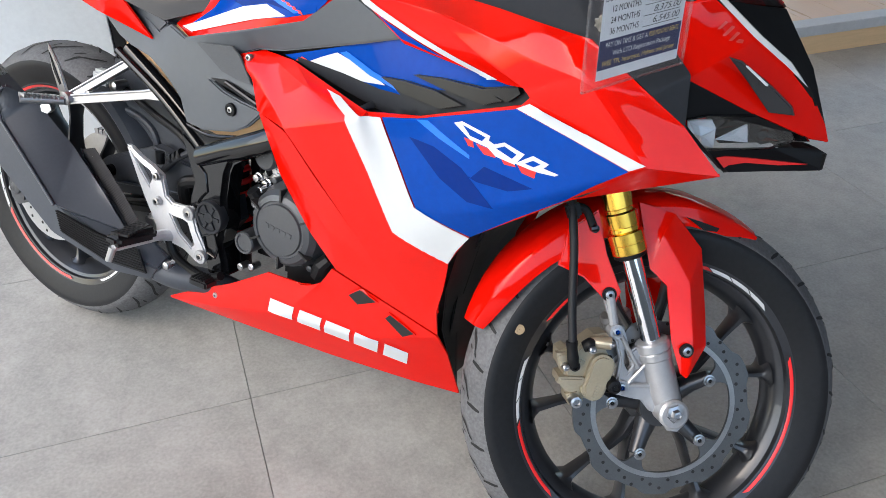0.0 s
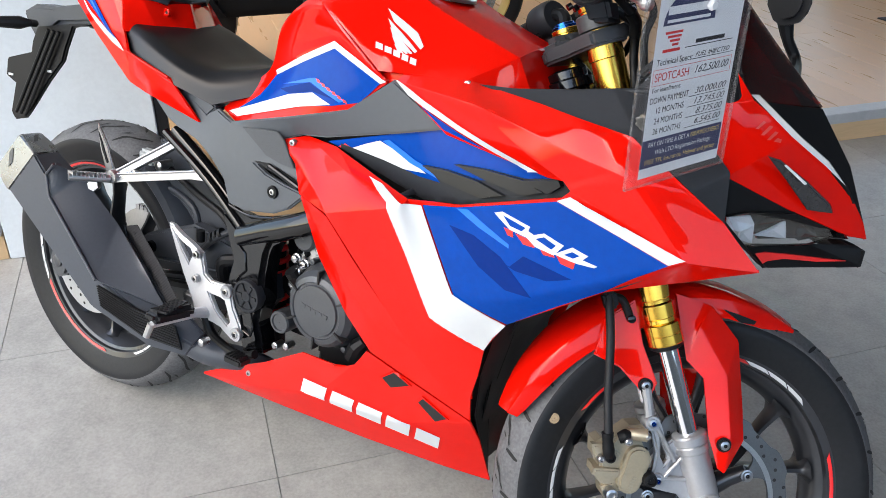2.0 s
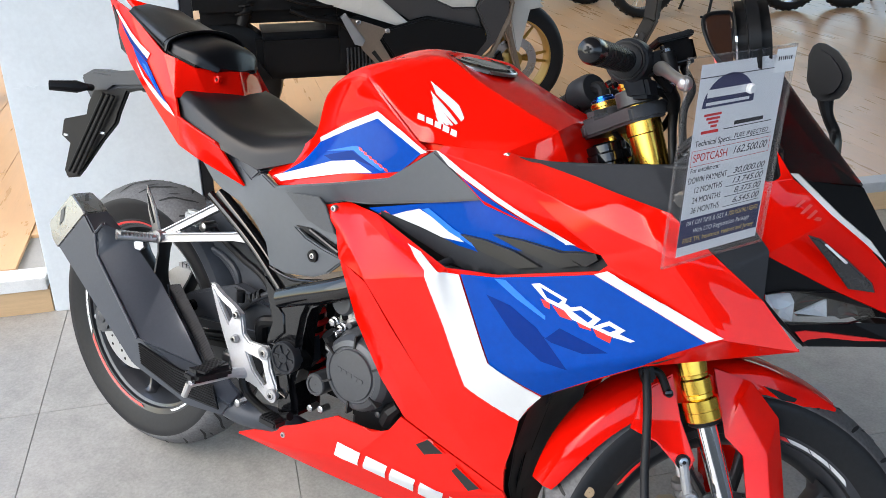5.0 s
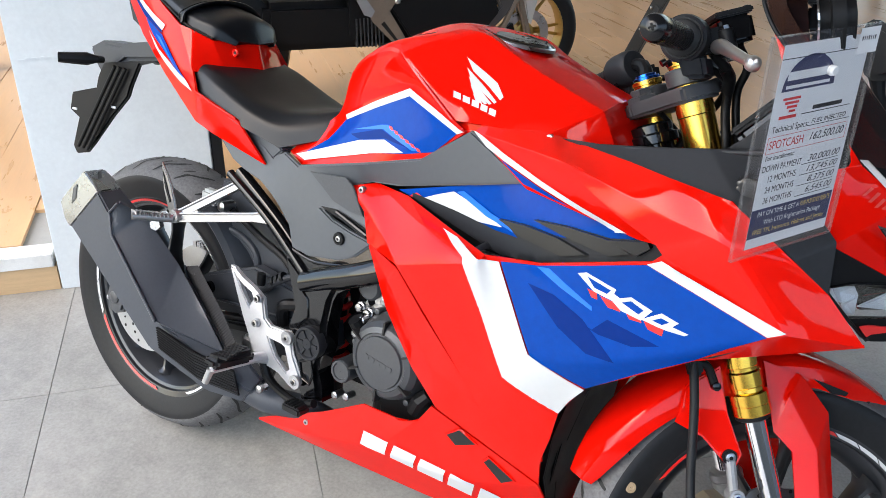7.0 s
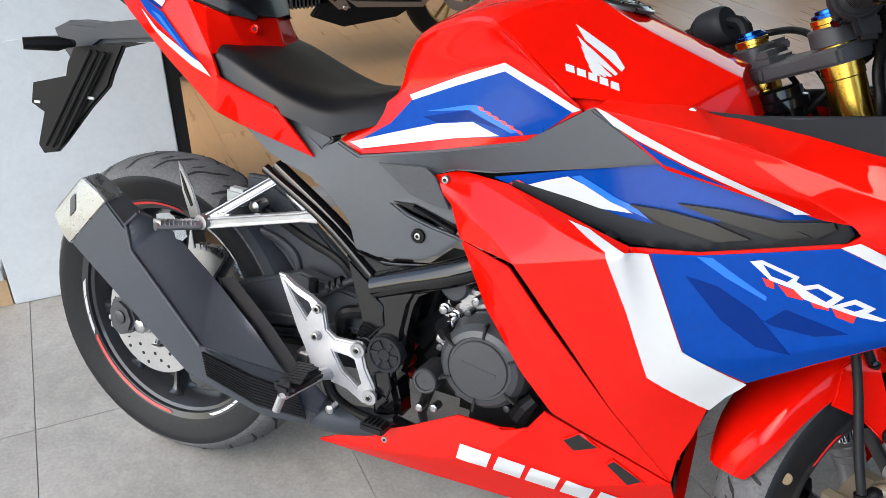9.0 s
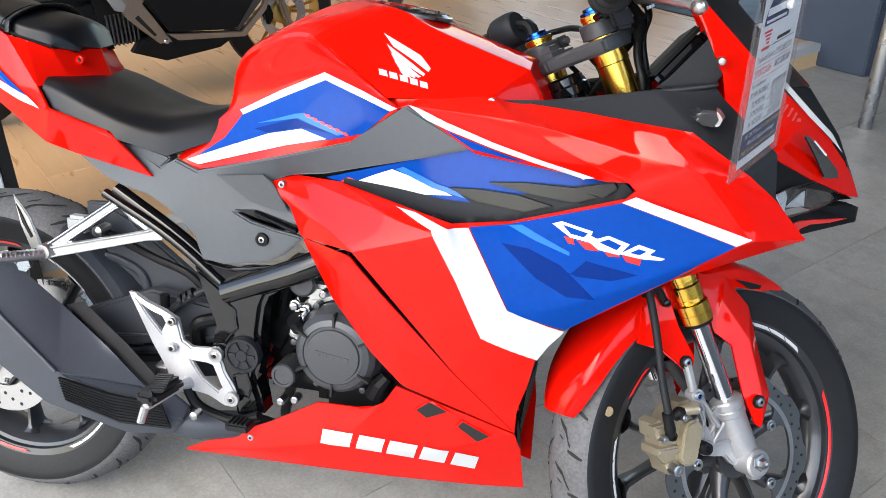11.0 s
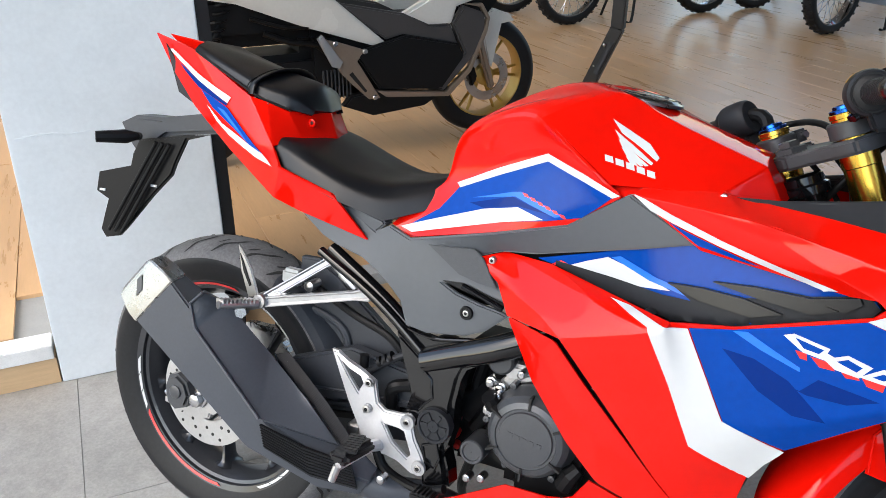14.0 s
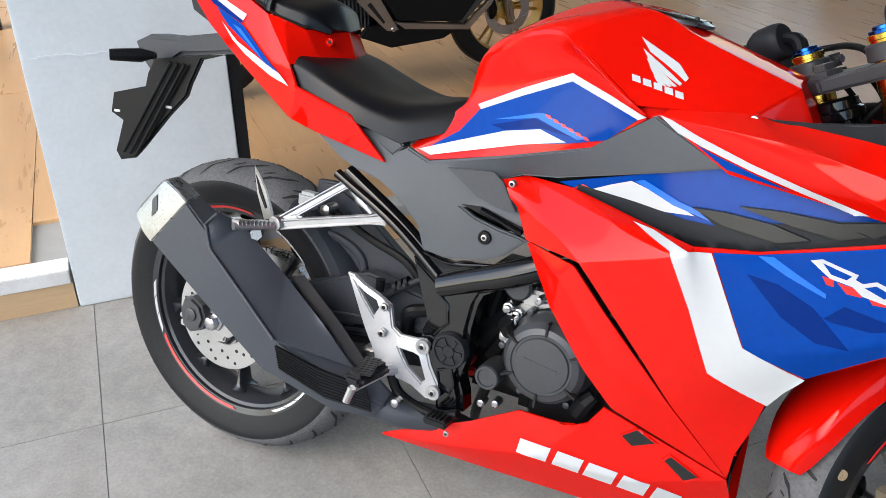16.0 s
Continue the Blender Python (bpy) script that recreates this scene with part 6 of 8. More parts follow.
tube("exhaust_pipe", [(0.4, -0.18, 0.29), (0.456, -0.17, 0.279), (0.525, -0.14, 0.275), (0.6, -0.09, 0.24), (0.8, -0.04, 0.24), (0.93, 0.0, 0.3), (0.95, 0.0, 0.5)], [0.028, 0.026, 0.022, 0.02, 0.02, 0.02, 0.02], MUFFLER, BIKE, "matt black exhaust pipe", sides=16)
turned("clamp_bolt", [(0.004, -0.01), (0.0075, -0.008), (0.0075, 0.01)], (0.459, -0.2, 0.314), STEEL, BIKE, seg=12)

# ---- tail, number plate carrier ----
COWL = [(0.086, -0.107, 0.905), (0.154, -0.129, 0.827), (0.152, -0.083, 0.884), (0.186, 0, 0.889), (0.206, 0, 0.838), (0.184, -0.075, 0.832), (0.118, -0.1, 0.898)]
panel("seat_cowl", COWL, [(0, 1, 6), (1, 5, 2, 6), (2, 5, 4, 3)], RED, BIKE, mirror=True, crease=0.3, fold=16, round_off=0.006, levels=3, label="glossy red hump between the seats")
turned("cowl_hole", [(0.0025, -0.002), (0.0055, -0.004), (0.0075, -0.003), (0.008, 0.003)], (0.182, -0.05, 0.866), RED, BIKE, seg=20)
turned("hole_shade", [(0.0005, -0.0025), (0.0036, -0.0025)], (0.182, -0.05, 0.866), RECESS_SHADE, BIKE, seg=12)
slab("tail_under", [(-0.163, -0.045, 0.962), (-0.123, -0.045, 0.914), (-0.012, -0.045, 0.802), (0.108, -0.045, 0.722), (0.161, -0.045, 0.702), (0.059, -0.045, 0.763), (-0.056, -0.045, 0.851), (-0.136, -0.045, 0.89)], 0.09, DARKGREY, BIKE, 0.003, "grey lower tail moulding")
slab("seat_lug", [(0.273, -0.115, 0.755), (0.347, -0.115, 0.692), (0.384, -0.115, 0.724), (0.377, -0.115, 0.73)], 0.03, GREY, BIKE, 0.003)
carrier = slab("plate_carrier", [(-0.314, -0.03, 0.806), (-0.271, -0.03, 0.826), (-0.201, -0.03, 0.829), (-0.062, -0.03, 0.855), (-0.032, -0.03, 0.817), (-0.185, -0.03, 0.794), (-0.231, -0.03, 0.764), (-0.27, -0.03, 0.749), (-0.294, -0.03, 0.773)], 0.06, GUARD, BIKE, 0.008, "grey and black number plate carrier")
slab("plate_board", [(-0.249, -0.04, 0.78), (-0.124, -0.04, 0.803), (-0.066, -0.04, 0.811), (-0.123, -0.04, 0.794), (-0.151, -0.04, 0.742), (-0.161, -0.04, 0.717), (-0.211, -0.04, 0.668), (-0.282, -0.04, 0.589), (-0.306, -0.04, 0.565), (-0.348, -0.04, 0.554), (-0.362, -0.04, 0.571), (-0.34, -0.04, 0.64), (-0.374, -0.04, 0.653), (-0.366, -0.04, 0.695), (-0.275, -0.04, 0.721), (-0.268, -0.04, 0.748)], 0.012, BLACK, carrier, 0.004)
for k in range(3):
    tube("board_rib", [(-0.184, -0.046, 0.781), (-0.317, -0.046, 0.577)], 0.004, BLACK, carrier, m=Matrix.Translation((0.018 * k - 0.01, -0.002, 0)))
for px in ((-0.352, -0.042, 0.659), (-0.207, -0.042, 0.689)):
    slab("slot", [(px[0] - 0.008, px[1], px[2] - 0.003), (px[0] + 0.008, px[1], px[2] - 0.002), (px[0] + 0.008, px[1], px[2] + 0.003), (px[0] - 0.008, px[1], px[2] + 0.002)], 0.002, WHITE, carrier, 0)
for s in (-1, 1):
    tube("indicator", [(-0.239, -0.05, 0.788), (-0.22, -0.075, 0.792), (-0.232, -0.09, 0.791), (-0.266, -0.135, 0.789)], [0.008, 0.008, 0.014, 0.011], BLACK, BIKE, "black stalk rear indicator", m=Matrix.Diagonal((1, -s, 1, 1)), smooth=False)
tube("side_stand", [(0.5, 0.12, 0.25), (0.46, 0.16, 0.14), (0.43, 0.24, 0.055)], [0.011, 0.011, 0.009], BLACK, BIKE, "black side stand")

# ---- films and graphics laid onto the panels ----
T_SIDE, T_UPPER, T_INTAKE, T_TANK, T_BELLY, T_TAIL, T_INNER = (surface_of(k) for k in (fairing, upper, intake, tank, belly, tail, inner))
film("blue_graphic", [(0.9096, 0.6952), (0.965, 0.7053), (1.0406, 0.7293), (1.1121, 0.7528), (1.1862, 0.7308), (1.2629, 0.7068), (1.2227, 0.677), (1.1854, 0.6444), (1.1213, 0.6001), (1.0518, 0.548), (1.0104, 0.562), (0.9724, 0.5718), (0.9408, 0.6343)], [T_SIDE, T_UPPER], BLUE, fairing, 0.0018, step=0.006)
film("white_graphic", [(0.7954, 0.7075), (0.8267, 0.7045), (0.8837, 0.6926), (0.9086, 0.6946), (0.9382, 0.6375), (0.9695, 0.5756), (1.0107, 0.5617), (1.0515, 0.5465), (1.0306, 0.5183), (1.0145, 0.4889), (0.9727, 0.5073), (0.9327, 0.5244), (0.895, 0.6144), (0.8586, 0.6885)], [T_SIDE], WHITE, fairing, 0.0039, step=0.005, bridge=True)
film("white_graphic", [(1.112, 0.7536), (1.1295, 0.7632), (1.2057, 0.7415), (1.2817, 0.7186), (1.2634, 0.7077), (1.1861, 0.7316)], [T_SIDE, T_UPPER], WHITE, fairing, 0.0023)
film("dark_graphic", [(0.9546, 0.6773), (0.995, 0.6731), (1.0396, 0.6539), (1.0648, 0.6318), (1.0915, 0.6079), (1.0514, 0.6076), (1.0061, 0.6307)], [T_SIDE], BLUE_D, fairing, 0.0022)
film("dark_graphic", [(1.0354, 0.6483), (1.0544, 0.644), (1.0731, 0.6649), (1.1444, 0.6521), (1.1099, 0.6393), (1.064, 0.6402)], [T_SIDE], BLUE_D, fairing, 0.0023)
film("light_graphic", [(0.9635, 0.7035), (0.9823, 0.7067), (1.0131, 0.6919), (1.05, 0.6752), (1.0505, 0.6695), (1.0018, 0.6863)], [T_SIDE], BLUE_L, fairing, 0.0023)
film("white_mark", [(1.0236, 0.7138), (1.0361, 0.7188), (1.079, 0.709), (1.077, 0.7024), (1.0927, 0.6966), (1.0864, 0.6906), (1.0495, 0.6966)], [T_SIDE], WHITE, fairing, 0.0028, step=0.005)
film("mark_inset", [(1.038, 0.714), (1.0725, 0.7056), (1.0675, 0.6994), (1.0497, 0.7021)], [T_SIDE], BLUE, fairing, 0.0033, step=0.005)
film("white_mark", [(1.0736, 0.694), (1.0998, 0.7055), (1.1289, 0.6962), (1.1163, 0.6788), (1.0886, 0.6832)], [T_SIDE], WHITE, fairing, 0.0028, step=0.005)
film("mark_inset", [(1.0887, 0.6947), (1.1004, 0.7003), (1.1179, 0.6933), (1.1121, 0.6861)], [T_SIDE], BLUE, fairing, 0.0033, step=0.005)
film("white_mark", [(1.116, 0.6807), (1.1404, 0.6972), (1.1631, 0.6912), (1.156, 0.6838), (1.1769, 0.6806), (1.1718, 0.6771), (1.1494, 0.6765), (1.1397, 0.6773)], [T_SIDE], WHITE, fairing, 0.0028, step=0.005)
film("mark_inset", [(1.1303, 0.6841), (1.1412, 0.691), (1.1516, 0.6883), (1.1429, 0.6823)], [T_SIDE], BLUE, fairing, 0.0033, step=0.005)
film("red_mark", [(1.0401, 0.6978), (1.0538, 0.6959), (1.056, 0.6871), (1.0474, 0.6878)], [T_SIDE], REDFILM, fairing, 0.0026, step=0.005)
film("red_mark", [(1.0582, 0.6939), (1.0809, 0.6909), (1.0888, 0.6813), (1.0714, 0.6817)], [T_SIDE], REDFILM, fairing, 0.0026, step=0.005)
film("red_mark", [(1.0908, 0.688), (1.1123, 0.6842), (1.1179, 0.676), (1.1017, 0.6754)], [T_SIDE], REDFILM, fairing, 0.0026, step=0.005)
film("red_mark", [(1.1187, 0.681), (1.1462, 0.6768), (1.1449, 0.667), (1.1266, 0.6702)], [T_SIDE], REDFILM, fairing, 0.0026, step=0.005)
film("white_graphic", [(0.7946, 0.8488), (0.8146, 0.8447), (0.8565, 0.8298), (0.9275, 0.8102), (1.0075, 0.7929), (1.0744, 0.7796), (1.058, 0.7757), (1.0024, 0.7858), (0.9296, 0.8003), (0.8587, 0.818), (0.8255, 0.8291)], [T_UPPER], WHITE, upper, 0.0021)
film("blue_graphic", [(0.8506, 0.8194), (0.8768, 0.8111), (0.93, 0.7981), (0.982, 0.7864), (0.9536, 0.788), (0.9164, 0.7924), (0.8974, 0.794)], [T_UPPER], BLUE, upper, 0.0019)
film("white_graphic", [(0.7142, 0.7246), (0.7433, 0.7381), (0.772, 0.7496), (0.8261, 0.7355), (0.8681, 0.721), (0.8281, 0.7171), (0.7728, 0.7163)], [T_INTAKE], WHITE, intake, 0.0021)
film("red_graphic", [(0.6877, 0.7215), (0.7015, 0.7299), (0.718, 0.725), (0.7636, 0.716), (0.7451, 0.7138)], [T_INTAKE], REDFILM, intake, 0.0021)
film("light_graphic", [(0.7774, 0.7503), (0.7898, 0.7549), (0.8442, 0.7354), (0.9227, 0.7204), (0.8991, 0.7172), (0.8359, 0.7287)], [T_INTAKE], BLUE_L, intake, 0.0022)
film("intake_floor", [(0.6932, 0.7282), (0.7793, 0.7216), (0.8575, 0.7135), (0.8982, 0.7146), (0.8633, 0.7335), (0.9114, 0.7378), (0.9677, 0.7379), (0.9951, 0.7429), (0.9231, 0.7499), (0.9777, 0.7567), (1.0449, 0.7601), (1.0992, 0.7743), (1.1135, 0.7735), (1.1244, 0.763), (1.1127, 0.743), (1.0381, 0.7135), (0.9601, 0.69), (0.8735, 0.68), (0.7773, 0.6985), (0.694, 0.7207)], [T_INTAKE], DARKGREY, intake, 0.0024, step=0.006)
film("intake_fin", [(0.8633, 0.7335), (0.9114, 0.7378), (0.9677, 0.7379), (1.0166, 0.7299), (0.9796, 0.7164), (0.9092, 0.7199)], [T_INTAKE], FIN, intake, 0.011, thick=0.009, step=0.006)
film("intake_fin", [(0.9231, 0.7499), (0.9777, 0.7567), (1.0406, 0.7589), (1.0793, 0.7514), (1.0498, 0.739), (0.9886, 0.7424)], [T_INTAKE], FIN, intake, 0.011, thick=0.009, step=0.006)
film("intake_fin", [(1.038, 0.7569), (1.0993, 0.7737), (1.1042, 0.7663), (1.0868, 0.751), (1.0706, 0.7539)], [T_INTAKE], FIN, intake, 0.011, thick=0.009, step=0.006)
film("blue_graphic", [(0.4237, 0.7311), (0.47, 0.7631), (0.4988, 0.802), (0.5776, 0.838), (0.6601, 0.8728), (0.7185, 0.8546), (0.768, 0.8368), (0.7469, 0.817), (0.7255, 0.7993), (0.6708, 0.7841), (0.5767, 0.7653)], [T_TANK], BLUE, tank, 0.002)
film("dark_graphic", [(0.5309, 0.7852), (0.6087, 0.8101), (0.6739, 0.7942), (0.6213, 0.7979), (0.561, 0.7829)], [T_TANK], BLUE_D, tank, 0.0023)
film("light_graphic", [(0.5337, 0.7936), (0.607, 0.8166), (0.6221, 0.8196), (0.6983, 0.7964), (0.6835, 0.7918), (0.6137, 0.8111)], [T_TANK], BLUE_L, tank, 0.0025)
film("white_graphic", [(0.4925, 0.8086), (0.5744, 0.8478), (0.6587, 0.8836), (0.722, 0.8627), (0.7789, 0.8411), (0.7681, 0.836), (0.7187, 0.853), (0.6602, 0.872), (0.5779, 0.8372), (0.5013, 0.8025)], [T_TANK], WHITE, tank, 0.0024)
film("white_graphic", [(0.404, 0.7229), (0.4869, 0.7544), (0.5612, 0.782), (0.6216, 0.7962), (0.666, 0.7849), (0.5968, 0.7686), (0.5149, 0.7438), (0.4283, 0.7173)], [T_TANK], WHITE, tank, 0.0024)
film("red_mark", [(0.6251, 0.8193), (0.634, 0.8184), (0.6388, 0.8132), (0.63, 0.8142)], [T_TANK], REDFILM, tank, 0.0029, step=0.005)
film("red_mark", [(0.6385, 0.8152), (0.6472, 0.8143), (0.6519, 0.8091), (0.6432, 0.8101)], [T_TANK], REDFILM, tank, 0.0029, step=0.005)
film("red_mark", [(0.6515, 0.8111), (0.6602, 0.8101), (0.6648, 0.805), (0.6562, 0.806)], [T_TANK], REDFILM, tank, 0.0029, step=0.005)
film("red_mark", [(0.6644, 0.807), (0.673, 0.8061), (0.6775, 0.801), (0.669, 0.8019)], [T_TANK], REDFILM, tank, 0.0029, step=0.005)
film("red_mark", [(0.6772, 0.8029), (0.6856, 0.802), (0.69, 0.7969), (0.6817, 0.7978)], [T_TANK], REDFILM, tank, 0.0029, step=0.005)
film("red_mark", [(0.6897, 0.7988), (0.6981, 0.7979), (0.7024, 0.7928), (0.6941, 0.7937)], [T_TANK], REDFILM, tank, 0.0029, step=0.005)
film("white_slat", [(0.7452, 0.9445), (0.7675, 0.9331), (0.8022, 0.9157), (0.8197, 0.8989), (0.8172, 0.8939), (0.7913, 0.9097), (0.7614, 0.9265)], [T_TANK], WHITE, tank, 0.0021, step=0.005)
film("white_slat", [(0.7510, 0.9305), (0.7644, 0.9216), (0.7906, 0.9054), (0.8134, 0.8908), (0.8112, 0.8882), (0.7894, 0.8990), (0.7634, 0.9145)], [T_TANK], WHITE, tank, 0.0021, step=0.005)
film("white_slat", [(0.7585, 0.9186), (0.7706, 0.9111), (0.7939, 0.8956), (0.8079, 0.8871), (0.8044, 0.8858), (0.7850, 0.8941), (0.7684, 0.9052)], [T_TANK], WHITE, tank, 0.0021, step=0.005)
film("white_slat", [(0.7662, 0.9070), (0.7778, 0.9009), (0.8013, 0.8863), (0.7980, 0.8849), (0.7772, 0.8944)], [T_TANK], WHITE, tank, 0.0021, step=0.005)
film("white_slat", [(0.7742, 0.8963), (0.7860, 0.8915), (0.7945, 0.8848), (0.7832, 0.8870)], [T_TANK], WHITE, tank, 0.0021, step=0.005)
film("white_mark", [(0.7463, 0.8957), (0.7576, 0.8934), (0.761, 0.8849), (0.749, 0.8871)], [T_TANK], WHITE, tank, 0.0021, step=0.005)
film("white_mark", [(0.7615, 0.8921), (0.7729, 0.8899), (0.7764, 0.8815), (0.7642, 0.8835)], [T_TANK], WHITE, tank, 0.0021, step=0.005)
film("white_mark", [(0.7768, 0.8886), (0.7883, 0.8865), (0.7918, 0.8782), (0.7796, 0.8801)], [T_TANK], WHITE, tank, 0.0021, step=0.005)
film("white_mark", [(0.7922, 0.8853), (0.8035, 0.8832), (0.8071, 0.8749), (0.795, 0.8769)], [T_TANK], WHITE, tank, 0.0021, step=0.005)
film("white_mark", [(0.8074, 0.8819), (0.8187, 0.8799), (0.8222, 0.8717), (0.8102, 0.8736)], [T_TANK], WHITE, tank, 0.0021, step=0.005)
film("white_mark", [(0.6726, 0.3089), (0.7247, 0.3087), (0.7175, 0.2788), (0.6688, 0.2827)], [T_BELLY], WHITE, belly, 0.0021, step=0.005)
film("white_mark", [(0.7357, 0.3073), (0.7771, 0.302), (0.7688, 0.2711), (0.7272, 0.2772)], [T_BELLY], WHITE, belly, 0.0021, step=0.005)
film("white_mark", [(0.7857, 0.3009), (0.8305, 0.2953), (0.8208, 0.263), (0.7761, 0.27)], [T_BELLY], WHITE, belly, 0.0021, step=0.005)
film("white_mark", [(0.84, 0.2941), (0.8803, 0.2873), (0.8703, 0.2544), (0.829, 0.2616)], [T_BELLY], WHITE, belly, 0.0021, step=0.005)
film("white_mark", [(0.8905, 0.2844), (0.9272, 0.2722), (0.9187, 0.2408), (0.88, 0.2522)], [T_BELLY], WHITE, belly, 0.0021, step=0.005)
for ring in ([(0.827, 0.3633), (0.8475, 0.3793), (0.8764, 0.3642), (0.8436, 0.3499)], [(0.8938, 0.3385), (0.9021, 0.3481), (0.945, 0.3247), (0.9262, 0.3129)]):
    cx, cz = sum(p[0] for p in ring) / 4, sum(p[1] for p in ring) / 4
    film("vent_lip", [(cx + (x - cx) * 1.14, cz + (z - cz) * 1.2) for x, z in ring], [T_BELLY, T_SIDE, T_INNER], RED, belly, 0.0032, thick=0.002)
film("belly_vent", [(0.827, 0.3633), (0.8475, 0.3793), (0.8764, 0.3642), (0.8436, 0.3499)], [T_BELLY, T_SIDE, T_INNER], RECESS_SHADE, belly, 0.0037)
film("belly_vent", [(0.8938, 0.3385), (0.9021, 0.3481), (0.945, 0.3247), (0.9262, 0.3129)], [T_BELLY, T_SIDE, T_INNER], RECESS_SHADE, belly, 0.0037)
film("white_graphic", [(-0.1674, 0.9675), (-0.1536, 0.9694), (-0.0605, 0.9294), (0.0385, 0.8973), (0.0315, 0.8861), (-0.0614, 0.9174)], [T_TAIL], WHITE, tail, 0.0021)
film("navy_graphic", [(-0.1316, 0.9467), (-0.0614, 0.9174), (0.0316, 0.8852), (0.0278, 0.8809), (-0.0624, 0.9054), (-0.1054, 0.9287)], [T_TAIL], BLUE_D, tail, 0.0021)
film("blue_graphic", [(-0.0539, 0.9022), (-0.0149, 0.8922), (0.0322, 0.8775), (0.0791, 0.844), (0.1317, 0.8091), (0.112, 0.8122), (0.0454, 0.8446), (-0.0158, 0.8723)], [T_TAIL], BLUE, tail, 0.0021)
film("light_graphic", [(0.0, 0.876), (0.022, 0.872), (0.075, 0.836), (0.09, 0.824), (0.05, 0.846)], [T_TAIL], BLUE_L, tail, 0.0023)
film("white_graphic", [(-0.0346, 0.8773), (0.0118, 0.8474), (0.0677, 0.8297), (0.1317, 0.8091), (0.1556, 0.79), (0.1082, 0.8006), (0.0331, 0.8281), (-0.0042, 0.8486)], [T_TAIL], WHITE, tail, 0.0024)

T_NOSE = surface_of(right_nose)
for ring in ([(1.3066, 0.8739), (1.3097, 0.8741), (1.3156, 0.8828), (1.3122, 0.884)], [(1.3137, 0.8672), (1.3173, 0.8673), (1.3238, 0.8781), (1.3198, 0.8792)], [(1.3213, 0.8623), (1.3249, 0.8624), (1.3303, 0.8718), (1.3268, 0.873)], [(1.3284, 0.8613), (1.3356, 0.8603), (1.3356, 0.8642), (1.331, 0.8653)]):
    film("pale_mark", ring, [T_NOSE], NOSEMARK, right_nose, 0.0015, step=0.004)

# ---- lamps, screen, mirrors and tyre detail ----
def clear(name, tint=(1, 1, 1), gloss=0.08):
    """A clear sheet: mostly let through, with a gloss that grows at grazing angles."""
    m = bpy.data.materials.new(name)
    m.use_nodes = True
    nt = m.node_tree
    out = nt.nodes["Material Output"]
    tr, gl, mx, fr = (nt.nodes.new(k) for k in ("ShaderNodeBsdfTransparent", "ShaderNodeBsdfGlossy", "ShaderNodeMixShader", "ShaderNodeLayerWeight"))
    tr.inputs["Color"].default_value = (*tint, 1)
    gl.inputs["Roughness"].default_value = gloss
    fr.inputs["Blend"].default_value = 0.12
    rg = nt.nodes.new("ShaderNodeMapRange")
    rg.inputs["To Min"].default_value, rg.inputs["To Max"].default_value = 0.035, 0.7
    nt.links.new(fr.outputs["Facing"], rg.inputs["Value"])
    nt.links.new(rg.outputs[0], mx.inputs[0])
    nt.links.new(tr.outputs[0], mx.inputs[1])
    nt.links.new(gl.outputs[0], mx.inputs[2])
    nt.links.new(mx.outputs[0], out.inputs["Surface"])
    return m


LENS = clear("clear_lens", (0.93, 0.95, 0.97), 0.02)
SMOKE = clear("smoked_screen", (0.38, 0.3, 0.3), 0.03)
SMOKE_D = material("dark_clear_plastic", (0.03, 0.03, 0.032), 0.12, 0, 0.6, 0.05, 20)
INDICATOR = material("pale_lens_plastic", (0.5, 0.5, 0.51), 0.15, 0, 0.5, 0.05, 20)
MIRROR = material("mirror_glass", (0.8, 0.8, 0.8), 0.02, 1.0, 0, 0.01, 10)
SLEEVE = clear("clear_plastic_sleeve", (0.97, 0.97, 0.98), 0.12)
# headlight facets: bright and dark reflections are put into two base colours
REFLECTOR = material("lamp_reflector", (0.88, 0.89, 0.9), 0.25, 0.25, 0, 0.04, 20)
CHROME = material("dark_chrome", (0.2, 0.2, 0.21), 0.12, 1.0, 0, 0.04, 20)
HL = [(1.308, -0.182, 0.774), (1.324, -0.16, 0.778), (1.368, -0.1, 0.778), (1.427, -0.012, 0.749), (1.39, -0.052, 0.731), (1.328, -0.15, 0.734)]
CHIN = [(1.308, -0.185, 0.768), (1.327, -0.15, 0.737), (1.39, -0.048, 0.731), (1.438, -0.004, 0.733), (1.455, 0, 0.728), (1.455, 0, 0.706), (1.358, -0.115, 0.705), (1.349, -0.13, 0.713)]
CHIN_F = [(0, 1, 6, 7), (1, 2, 5, 6), (2, 3, 4, 5)]
